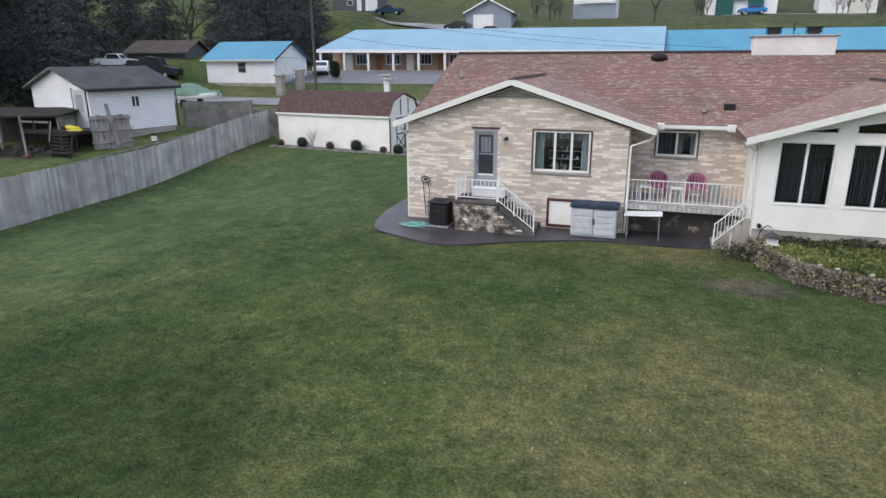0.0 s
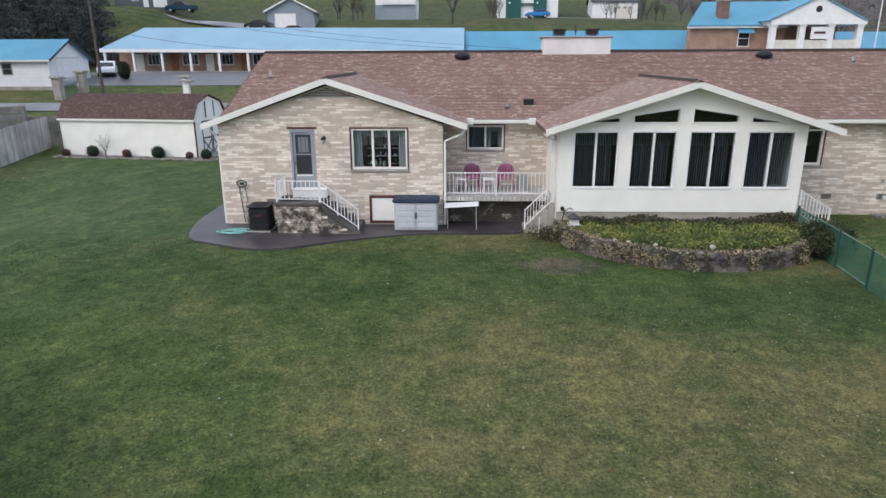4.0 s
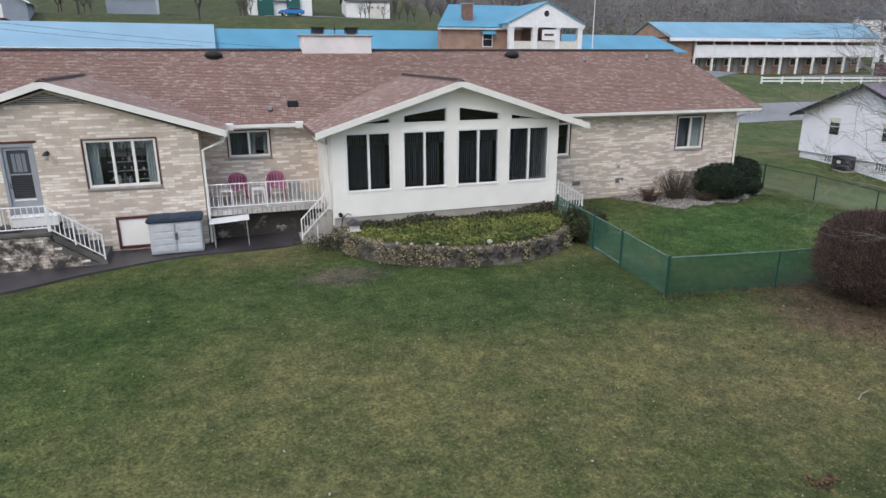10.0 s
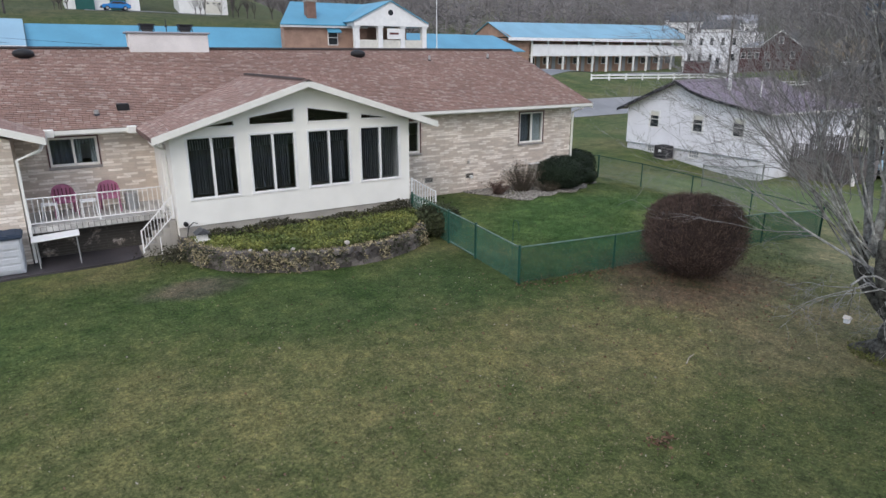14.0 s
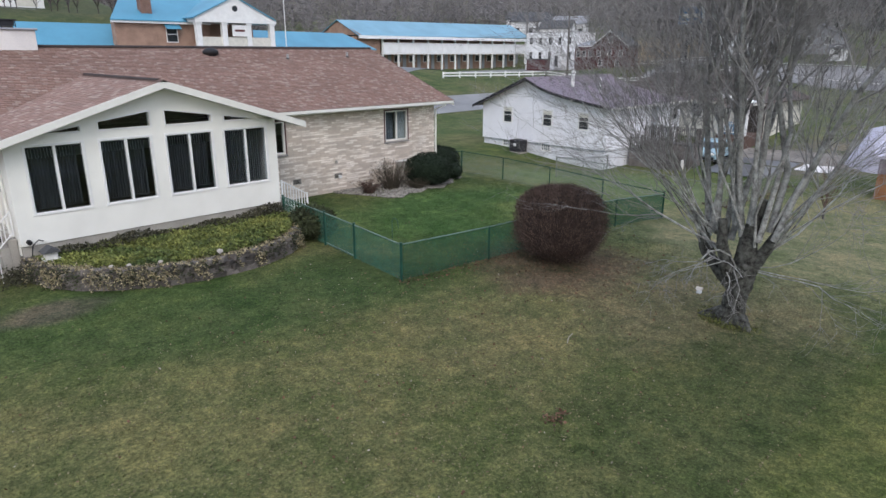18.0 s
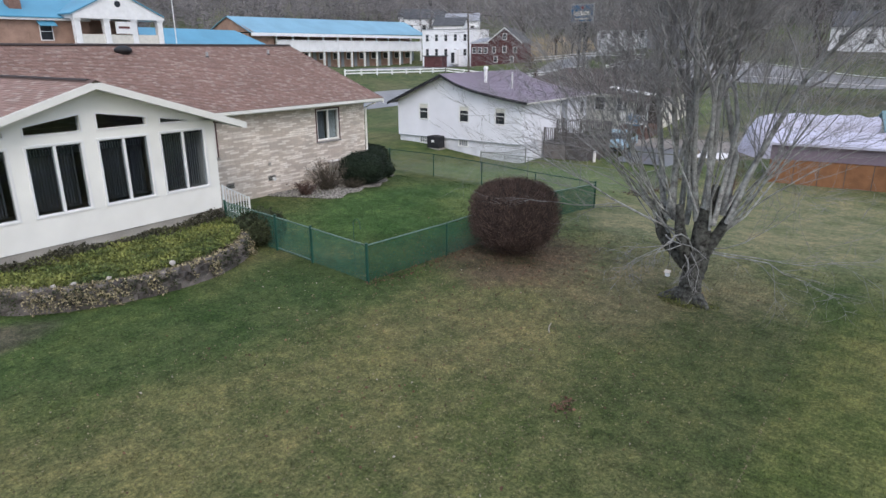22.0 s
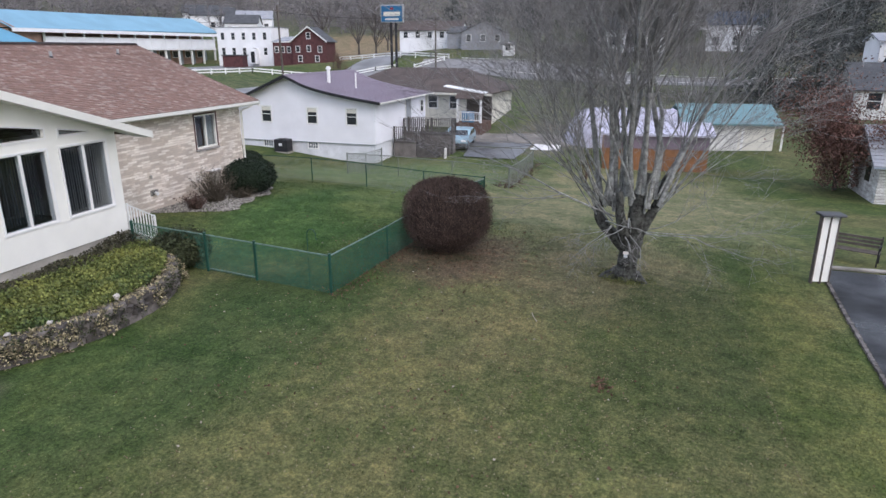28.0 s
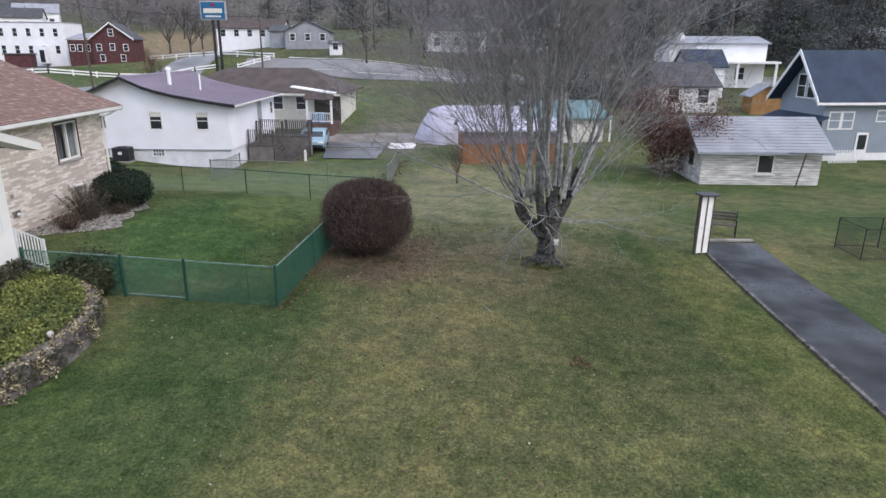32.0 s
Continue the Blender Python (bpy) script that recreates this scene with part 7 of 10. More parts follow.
part("sign", box(B(), 47.0, 48.9, 57.9, 58.05, 7.2, 8.5), M["white_paint"], office)
part("sign_bar", box(B(), 47.3, 48.6, 57.88, 57.899, 7.75, 8.0), M["red_paint"], office)
part("chimney", box(B(), 37.7, 38.9, 61.5, 62.6, 8.9, 11.6), M["chimney_brick"], office)
part("chimney_cap", box(B(), 37.6, 39.0, 61.4, 62.7, 11.6, 11.75), M["concrete"], office)
wall_window(office, 39.9, 6.5, 1.2, 1.7, 60.4)
part("awning", slab(B(), [(39.6, 60.38, 8.5), (41.4, 60.38, 8.5), (41.4, 59.5, 7.9), (39.6, 59.5, 7.9)], (0, 0, 0.06)), M["blue_roof"], office)
fp = thing("flagpole", (53.8, 57.0, gz(53, 57)), "white flagpole beside the motel office", "flagpole")
part("pole", tube(B(), (0, 0, -0.3), (0, 0, 11), 0.07, 0.04, 8), M["white_paint"], fp)

wing2 = thing("motel_wing", (0, 0, 0), "two-storey brick motel wing with blue roof and white gallery", "motel")
part("wall", box(B(), 82.5, 131.0, 82.2, 92, 0.5, 8.2), M["motel_brick"], wing2)
part("gable", slab(B(), [(82.5, 78.6, 8.4), (82.5, 92.4, 8.4), (82.5, 85.5, 11.0)], (0.2, 0, 0)), M["motel_brick"], wing2)
part("wall", box(B(), 82.5, 88.0, 79.9, 82.2, 0.5, 8.2), M["motel_brick"], wing2)
for y0, z0 in ((78.8, 8.3), (92.2, 8.3)):
    part("roof", roof_slab(B(), (82.2, y0, z0), (132.8, y0, z0 + 0.3), (132.8, 85.5, 11.6), (82.2, 85.5, 11.2)), M["sheen_blue_roof"], wing2)
part("fascia", box(B(), 82.2, 132.8, 78.72, 78.8, 7.75, 8.3), M["siding_white"], wing2)
for k in range(11):
    part("balcony_panel", box(B(), 88.48 + 3.95 * k, 92.40 + 3.95 * k, 79.48, 79.58, 5.25, 7.0), M["siding_white"], wing2)
part("balcony_rail", box(B(), 88.4, 132.4, 79.44, 79.60, 7.01, 7.14), M["white_paint"], wing2)
part("gallery_floor", box(B(), 88.4, 132.4, 79.5, 82.2, 4.95, 5.24), M["white_paint"], wing2)
for k in range(12):
    x = 88.5 + 3.95 * k
    part("post", box(B(), x - 0.17, x + 0.17, 79.6, 79.9, gz(x, 80) - 0.3, 7.8), M["white_paint"], wing2)
for k in range(11):
    x = 89.5 + 3.95 * k
    g = gz(x, 82)
    wall_window(wing2, x, max(g, 2.6) + 0.9, 1.7, 1.2, 82.2, cross=False)
    part("door", box(B(), x + 2.2, x + 3.1, 82.12, 82.2, g, 5.0), M["door_grey"], wing2)

# ---- houses round about ----
nb = thing("white_house", (0, 0, 0), "white sided house with low purple-brown metal roof", "house", "neighbour houses")
mat("lilac_siding", (0.85, 0.85, 0.905), 0.6, 0.05, 0.8, 30, 0.05)
mat("block_white", (0.70, 0.71, 0.76), 0.8, 0.12, 1.5, 12, 0.25)
mat("glass_block", (0.16, 0.18, 0.20), 0.2, 0.3, 6, 30, 0.1, spec=0.6)
part("foundation", box(B(), 43.56, 53.5, 2.93, 13.2, -3, -0.66), M["block_white"], nb, "white painted block foundation")
part("wall", box(B(), 43.5, 53.5, 2.85, 13.3, -0.66, 1.75), M["lilac_siding"], nb)
part("ledge", box(B(), 43.46, 43.559, 2.83, 13.2, -0.70, -0.665), M["grey_siding"], nb)
# the south slope flattens towards its eave
SAG = ((2.25, 2.10), (3.93, 2.33), (5.78, 2.64), (6.9, 2.88), (7.8, 3.15), (9.1, 3.72))
FALL = ((9.1, 3.72), (13.9, 1.66))
part("gable", slab(B(), [(43.5, 2.85, 1.75), (43.5, 13.3, 1.75), (43.5, 13.3, 1.86)] + [(43.5, y, z - 0.1) for y, z in reversed(SAG[1:])] + [(43.5, 2.85, 2.08)], (0.15, 0, 0)), M["lilac_siding"], nb)


def sag_y(z):
    """Where the south slope reaches the height z."""
    for (a, c), (b, d) in zip(SAG, SAG[1:]):
        if c <= z <= d:
            return a + (b - a) * (z - c) / (d - c)
    return 2.85


for k in range(27):
    z = -0.66 + 0.16 * k
    top = z + 0.136
    lo, hi = max(2.85, sag_y(top + 0.12)), 13.3 - max(0.0, top + 0.1 - 1.86) * 2.33
    if top < 3.5 and hi - lo > 0.3:
        part("clapboard", slab(B(), [(43.496, lo, z), (43.496, hi, z), (43.496, hi, top), (43.496, lo, top)], (-0.022, 0, 0)), M["lilac_siding"], nb)
    if top < 1.95:
        part("clapboard", box(B(), 43.5, 53.5, 2.834, 2.848, z, top), M["lilac_siding"], nb)
for line in (SAG, FALL):
    for (ya, za), (yb, zb) in zip(line, line[1:]):
        part("roof", slab(B(), [(42.95, ya, za - 0.08), (53.9, ya, za - 0.08), (53.9, yb, zb - 0.08), (42.95, yb, zb - 0.08)], (0, 0, 0.08)), M["metal_purple"], nb)
        part("rake_board", slab(B(), [(42.92, ya, za - 0.16), (42.92, yb, zb - 0.16), (42.92, yb, zb + 0.02), (42.92, ya, za + 0.02)], (0.028, 0, 0)), M["dark_metal"], nb)
        for k in range(24):
            x = 43.1 + 0.45 * k
            part("roof_seam", slab(B(), [(x, ya, za + 0.001), (x, yb, zb + 0.001), (x, yb, zb + 0.022), (x, ya, za + 0.022)], (0.03, 0, 0)), M["metal_purple"], nb)
part("ridge_cap", slab(B(), [(42.93, 8.92, 3.67), (42.93, 9.1, 3.765), (42.93, 9.28, 3.67)], (11.0, 0, 0)), M["metal_purple"], nb)
part("eave_board", box(B(), 42.96, 53.9, 2.2, 2.245, 2.0, 2.09), M["trim_white"], nb)
for y, z in ((4.17, 0.60), (7.06, 0.60), (10.55, 0.62)):
    w = wall_window(nb, y, z, 0.68, 0.98, 43.484, side="-x")
    part("blind", box(B(), 43.4645, 43.4715, y + 0.02, y + 0.66, z + 0.72, z + 0.97), M["gallery_white"], w, "half-drawn pale blind")
for y in (7.15, 10.6):
    w = wall_window(nb, y, -1.08, 0.68, 0.36, 43.56, side="-x", cross=False, dark=M["glass_block"])
    for j in range(1, 4):
        part("joint", box(B(), 43.51, 43.545, y + 0.17 * j - 0.012, y + 0.17 * j + 0.012, -1.08, -0.72), M["white_paint"], w)
    part("joint", box(B(), 43.512, 43.543, y, y + 0.68, -0.912, -0.888), M["white_paint"], w)
wall_window(nb, 52.3, 0.75, 0.6, 0.8, 2.834)
door_nb = part("door", box(B(), 49.1, 50.0, 2.76, 2.83, -0.12, 1.85), M["door_grey"], nb, "grey side door")
part("door_trim", box(B(), 48.95, 49.09, 2.79, 2.832, -0.12, 1.95), M["white_paint"], door_nb)
part("door_trim", box(B(), 50.01, 50.15, 2.79, 2.832, -0.12, 1.95), M["white_paint"], door_nb)
part("chimney_pipe", tube(B(), (46.5, 7.6, 2.9), (46.5, 7.6, 4.0), 0.12, n=10), M["white_paint"], nb)
part("chimney_pipe", tube(B(), (47.5, 6.0, 2.5), (47.5, 6.0, 3.75), 0.06, n=8), M["white_paint"], nb)
part("chimney_hood", tube(B(), (46.5, 7.6, 4.0), (46.5, 7.6, 4.2), 0.2, 0.1, 10), M["white_paint"], nb)
hp = thing("heat_pump", (42.95, 9.45, gz(42.95, 9.45)), "dark outdoor heat pump beside the white house", "heat pump")
part("casing", bevelled(box(B(), -0.38, 0.38, -0.5, 0.5, 0.04, 0.86), 0.03), M["dark_metal"], hp)
part("plinth", box(B(), -0.42, 0.42, -0.55, 0.55, -0.1, 0.04), M["concrete"], hp)
part("fan_grille", tube(B(), (0, 0, 0.86), (0, 0, 0.89), 0.33, n=16), M["black"], hp)
part("label", box(B(), -0.386, -0.3805, -0.12, 0.12, 0.45, 0.62), M["white_paint"], hp, "pale maker's label")
# its deck, landing and stairs
mat("grey_deck", (0.10, 0.092, 0.09), 0.85, 0.25, 2, 30, 0.2)
mat("deck_skirt", (0.17, 0.155, 0.15), 0.9, 0.25, 2, 30, 0.2)
dk = thing("deck", (0, 0, 0), "grey wooden deck with railings and stairs", "deck")
part("platform", box(B(), 48.3, 49.4, -0.95, 2.78, -0.52, -0.40), M["grey_deck"], dk)
part("skirt", box(B(), 48.34, 49.3, -0.90, 2.74, -2.6, -0.52), M["deck_skirt"], dk)
part("landing", box(B(), 46.4, 48.29, 1.05, 2.78, -0.90, -0.78), M["grey_deck"], dk)
part("skirt", box(B(), 46.44, 48.29, 1.1, 2.74, -2.6, -0.90), M["deck_skirt"], dk)
for p, q in (((46.45, 2.7, -0.78), (46.45, 1.1, -0.78)), ((48.35, 2.7, -0.40), (48.35, -0.9, -0.40)), ((48.35, -0.9, -0.40), (49.3, -0.9, -0.40)), ((49.3, -0.9, -0.40), (49.3, 2.7, -0.40))):
    rail_run(dk, p, q, 0.98, 0.14, M["grey_deck"], 0.05, 0.02, mids=(0.5,))
for i in range(8):
    part("stair", box(B(), 46.44, 47.5, 0.80 - 0.25 * i, 1.04 - 0.25 * i, -2.6, -0.94 - 0.15 * i), M["grey_deck"], dk)
for x in (46.42, 47.52):
    rail_run(dk, (x, 1.05, -0.80), (x, -0.95, -1.95), 0.9, 0.16, M["grey_deck"], 0.05, 0.02)
part("newel", bevelled(box(B(), 46.32, 46.52, -1.1, -0.96, -2.2, -1.1), 0.02), M["pale_concrete"], dk, "pale newel post")
part("corner_post", box(B(), 48.24, 48.36, -1.02, -0.90, -2.4, 0.68), M["grey_deck"], dk)

def hip_end(name, at, w, d, h, rise, wall_m, roof_m, label, over, category, group):
    """A long low house with a hipped roof."""
    t = thing(name, at, label, category, group)
    part("wall", box(B(), 0, w, 0, d, -1.0, h), wall_m, t)
    z0, zr, k = h - 0.3, h + rise, d / 2
    a, b, c, e = (-over, -over, z0), (w + over, -over, z0), (w + over, d + over, z0), (-over, d + over, z0)
    r0, r1 = (k - over, k, zr), (w - k + over, k, zr)
    for ring in ([a, b, r1, r0], [c, e, r0, r1], [b, c, r1], [e, a, r0]):
        part("roof", slab(B(), ring, (0, 0, 0.1)), roof_m, t)
    return t


mat("shade_junk_brown", (0.06, 0.052, 0.048), 0.9, 0.2)
mat("barrel_blue", (0.10, 0.24, 0.40), 0.5, 0.15)
mat("dark_brown_roof", (0.082, 0.064, 0.058), 0.9, 0.25, 1, 25, 0.3)
b2 = hip_end("brown_house", frame_of((59.6, 13.0, -1.05), (58.7, -0.5, -1.05)), 13.9, 8.0, 3.1, 1.55, M["gallery_white"], M["dark_brown_roof"], "low pale house with a brown roof and porch", 0.7, category="house", group="neighbour houses")
part("porch_roof", slab(B(), [(10.9, -2.35, 3.42), (14.5, -2.35, 2.92), (14.5, -1.5, 2.98), (10.9, -1.5, 3.48)], (0, 0, 0.07)), M["white_paint"], b2, "white metal porch roof")
part("porch_canopy", slab(B(), [(12.1, -2.9, 2.5), (14.45, -2.9, 2.5), (14.45, -2.3, 2.93), (12.1, -2.3, 2.93)], (0, 0, 0.07)), M["dark_brown_roof"], b2, "dark shingled porch canopy")
for x in (12.2, 14.2):
    part("porch_post", box(B(), x, x + 0.15, -2.75, -2.6, -0.8, 2.52), M["white_paint"], b2)
part("porch_floor", box(B(), 12.15, 14.4, -2.8, -0.02, -0.8, 0.62), M["red_brown_roof"], b2)
# Dark sheet on the pale wall stands in for the porch's shade.
part("porch_back", box(B(), 12.15, 14.4, -0.06, -0.021, 0.62, 2.8), M["shade_junk_brown"], b2)
for z in (0.78, 1.42):
    part("porch_rail", box(B(), 12.36, 14.19, -2.71, -2.66, z, z + 0.07), M["white_paint"], b2)
for k in range(11):
    part("baluster", box(B(), 12.45 + 0.165 * k, 12.48 + 0.165 * k, -2.705, -2.665, 0.851, 1.419), M["white_paint"], b2)
for x in (12.75, 13.3):
    bn = thing("blue_bin", b2.matrix_world @ Matrix.Translation((x, -2.2, 0.62)), "blue plastic barrel on the neighbour's porch", "barrel", "porch barrels")
    part("body", tube(B(), (0, 0, 0), (0, 0, 0.82), 0.25, 0.26, 14), M["barrel_blue"], bn)
    part("rim", tube(B(), (0, 0, 0.82), (0, 0, 0.86), 0.275, n=14), M["barrel_blue"], bn)
for x in (2.2, 6.0, 8.6, 10.6):
    wall_window(b2, x, 1.5, 0.8, 1.0, 0.0)
part("eave_board", box(B(), -0.7, 14.6, -0.76, -0.7, 2.66, 2.84), M["gallery_white"], b2)
# drive, road and lots, as sheets that follow the ground
def sheet(name, ring_fn, nu, nv, m, label, dz=0.03, category="road", kind="structure"):
    verts, faces = [], []
    for j in range(nv + 1):
        for i in range(nu + 1):
            x, y = ring_fn(i / nu, j / nv)
            verts.append((x, y, gz(x, y) + dz))
    w = nu + 1
    for j in range(nv):
        for i in range(nu):
            faces.append((j * w + i, j * w + i + 1, (j + 1) * w + i + 1, (j + 1) * w + i))
    return tagged(raw(name, verts, faces, m), label, category, kind=kind)


sheet("driveway", lambda u, v: (-40.0 + 64.6 * u, -17.5 - 0.0712 * (-40 + 64.6 * u) - 1.93 * v), 160, 6, M["asphalt"], "wet black asphalt drive edged with stones", 0.035, "driveway")
sheet("road", lambda u, v: (-70 + 260 * u, 29.5 + 7 * v + 2.0 * math.sin(u * 5)), 120, 6, M["road_grey"], "grey asphalt street in front of the house", 0.06)
sheet("parking_lot", lambda u, v: (-40 + 175 * u, 46 + 13 * v + (10 * smooth(0.55, 0.7, u))), 90, 8, M["lot_grey"], "patched damp asphalt lot before the motel", 0.05, "parking lot")


def highway(y, k):
    """A point of the highway: k 0 on its near edge, 1 on its far edge."""
    near, far = 84.0 + 22.3 * smooth(-2, 26, y), 89.2 + 22.3 * smooth(-22, 22, y)
    return near + (far - near) * k


sheet("road", lambda u, v: (highway(-90 + 113 * u, v), -90 + 113 * u), 80, 5, M["highway_grey"], "pale grey highway behind the far houses", 0.10)
sheet("road_line", lambda u, v: (highway(-90 + 106 * u, 1.0) + 0.1 + 0.3 * v, -90 + 106 * u), 80, 1, M["white_paint"], "white kerb line along the highway", 0.22, "kerb")
sheet("road_line", lambda u, v: (highway(-90 + 106 * u, 0.3) + 0.3 * v, -90 + 106 * u), 80, 1, M["gallery_white"], "faded line down the middle of the highway", 0.13, "road marking")
sheet("driveway", lambda u, v: (47.2 + 6.4 * u + 0.05 * math.sin(v * 9), -5.7 + 0.05 * math.sin(u * 11) + (3.6 + 1.2 * u) * v), 20, 6, M["wet_drive"], "wet grey drive beside the neighbour's deck", 0.07, "driveway")
sheet("driveway", lambda u, v: (53.7 + 3.2 * v + 0.25 * math.sin(u * 13), -14.5 + 15 * u), 24, 4, M["track_gravel"], "pale gravel track behind the lawn", 0.05, "driveway")
sheet("concrete_pad", lambda u, v: (51.6 + 1.9 * u + 0.06 * math.sin(v * 8), -8.0 + 2.0 * v + 0.08 * math.sin(u * 7)), 6, 6, M["pale_concrete"], "broken pale concrete pad beside the wet drive", 0.09, "pad")


def board_fence(points, h, label, post_gap=2.4, group=""):
    f = thing("board_fence", (0, 0, 0), label, "fence", group)
    for (x0, y0), (x1, y1) in zip(points, points[1:]):
        n = max(1, round(math.hypot(x1 - x0, y1 - y0) / post_gap))
        for i in range(n + 1):
            x, y = x0 + (x1 - x0) * i / n, y0 + (y1 - y0) * i / n
            g = gz(x, y)
            part("post", box(B(), x - 0.08, x + 0.08, y - 0.08, y + 0.08, g - 0.3, g + h), M["white_paint"], f)
            if i < n:
                xb, yb = x0 + (x1 - x0) * (i + 1) / n, y0 + (y1 - y0) * (i + 1) / n
                gb = gz(xb, yb)
                for z in (0.30, 0.68):
                    if z < h:
                        part("rail", slab(B(), [(x, y, g + z - 0.1), (xb, yb, gb + z - 0.1), (xb, yb, gb + z + 0.08), (x, y, g + z + 0.08)], (0.03, 0.05, 0)), M["white_paint"], f)
    return f


board_fence([(72, 46.5), (93.6, 45.0), (100.2, 38.7), (107.4, 30.2), (108.4, 27.0)], 0.85, "white board fence along the street", 3.2, "white board fences")
board_fence([(107.9, 23.5), (110.2, 19.0)], 0.9, "short white board fence beside the highway", 2.4, "white board fences")
board_fence([(122.0, 44.0), (116.5, 32.0), (112.2, 22.0), (111.4, 18.6)], 0.8, "white board fence round the field", 3.2, "white board fences")

# utility poles and the tall sign


def utility_pole(x, y, h, label="weathered wooden utility pole", arm=True, lean=0.0):
    p = thing("utility_pole", ground_at(x, y, 0), label, "pole", "utility poles")
    part("pole", tube(B(), (0, 0, -0.5), (lean, 0, h), 0.16, 0.10, 8), M["pole_wood"], p)
    if arm:
        part("crossarm", box(B(), lean - 1.1, lean + 1.1, -0.06, 0.06, h - 0.7, h - 0.55), M["pole_wood"], p)
        for s in (-1, 0, 1):
            part("insulator", tube(B(), (lean + s * 0.9, 0, h - 0.55), (lean + s * 0.9, 0, h - 0.4), 0.04, n=6), M["galvanised"], p)
    return p


utility_pole(-27.6, 42.3, 11, arm=False)
lampa = thing("street_lamp", (-27.4, 42.3, gz(-27.6, 42.3) + 6.2), "street lamp arm on the utility pole", "street lamp")
part("arm", path_tube(B(), [(0, 0, 0), (0.8, -0.3, 0.35), (1.6, -0.5, 0.35)], 0.035, 6), M["dark_metal"], lampa)
part("head", bevelled(box(B(), 1.5, 2.2, -0.68, -0.38, 0.27, 0.42), 0.03), M["black"], lampa)
utility_pole(81.0, 32.0, 11, lean=-0.4)
utility_pole(101, 17.5, 9, arm=False)
utility_pole(118, 3, 9, arm=False)
utility_pole(88, -45, 9)
wires = thing("power_line", (0, 0, 0), "thin black power lines crossing above the roofs", "power line")


def wire(p, q, sag, r=0.018):
    pts = [Vector(p).lerp(Vector(q), i / 14) - Vector((0, 0, sag * 4 * (i / 14) * (1 - i / 14))) for i in range(15)]
    part("wire", path_tube(B(), pts, r, 4), M["black"], wires)


wire((-27.6, 42.3, gz(-27.6, 42.3) + 8.3), (14, 58.5, 6.3), 0.5)
wire((-27.6, 42.3, gz(-27.6, 42.3) + 8.0), (6, 59.3, 6.4), 0.5)
wire((-27.6, 42.3, gz(-27.6, 42.3) + 6.0), (-10, 59.3, 6.2), 0.6)
wire((81.0, 32.0, gz(81, 32) + 10.2), (101, 17.5, gz(101, 17.5) + 8.8), 0.4, 0.03)
wire((101, 17.5, gz(101, 17.5) + 8.8), (118, 3, gz(118, 3) + 8.8), 0.4, 0.03)
wire((118, 3, gz(118, 3) + 8.8), (88, -45, gz(88, -45) + 8.6), 0.8, 0.03)

sg = thing("pole_sign", (0, 0, 0), "tall blue roadside sign on two dark poles", "sign")
for y in (19.6, 20.3):
    part("pole", tube(B(), (90.1, y, gz(90.1, y) - 0.5), (90.1, y, 10.2), 0.18, n=8), M["dark_metal"], sg)
part("cabinet", bevelled(box(B(), 89.9, 90.35, 18.45, 21.75, 8.7, 11.0), 0.06), M["galvanised"], sg)
mat("sign_blue", (0.02, 0.12, 0.26), 0.4, 0.08)
part("face", box(B(), 89.87, 89.899, 18.6, 21.6, 8.85, 10.85), M["sign_blue"], sg, "deep blue sign face")
part("emblem", slab(B(), [(89.865, 19.85, 10.35), (89.865, 20.35, 10.35), (89.865, 20.25, 10.68), (89.865, 19.95, 10.68)], (0.004, 0, 0)), M["paint_red"], sg)
part("bar", box(B(), 89.86, 89.869, 18.9, 21.3, 9.55, 10.1), M["gallery_white"], sg)
part("bar", box(B(), 89.86, 89.869, 19.1, 21.1, 9.05, 9.25), M["gallery_white"], sg)


# ---- privacy fence ----
wf = thing("privacy_fence", (0, 0, 0), "tall weathered grey wooden privacy fence along the lawn", "fence")
picket = mesh_of("picket", slab(B(), [(-0.068, -0.01, 0), (0.068, -0.01, 0), (0.068, -0.01, 1.80), (0.04, -0.01, 1.86), (-0.04, -0.01, 1.86), (-0.068, -0.01, 1.80)], (0, 0.02, 0)), M["weathered_wood"])
mat("weathered_picket", (0.40, 0.39, 0.38), 0.9, 0.25, 1.3, 40, 0.3, each=0.22)
picket.materials[0] = M["weathered_picket"]
fdir = (FB - FA)
flen = fdir.length
turn = math.degrees(math.atan2(fdir.y, fdir.x))
n = int(flen / 0.145)
for i in range(n):
    c = FA + fdir * ((i + 0.5) / n)
    each("picket", picket, wf, Matrix.Translation((c.x, c.y, gz(c.x, c.y) + 0.02 + rnd.uniform(-0.02, 0.02))) @ pose(0, 0, 0, 0, rnd.uniform(-0.8, 0.8), turn + rnd.uniform(-2, 2)))
for i in range(0, n, 17):
    c = FA + fdir * (i / n)
    part("post", box(B(), c.x - 0.11, c.x - 0.02, c.y - 0.045, c.y + 0.045, gz(c.x, c.y) - 0.4, gz(c.x, c.y) + 1.8), M["weathered_wood"], wf)
for z in (0.35, 1.5):
    part("rail", slab(B(), [(FA.x - 0.06, FA.y, gz(FA.x, FA.y) + z), (FB.x - 0.06, FB.y, gz(FB.x, FB.y) + z), (FB.x - 0.06, FB.y, gz(FB.x, FB.y) + z + 0.09), (FA.x - 0.06, FA.y, gz(FA.x, FA.y) + z + 0.09)], (0.035, 0, 0)), M["weathered_wood"], wf)

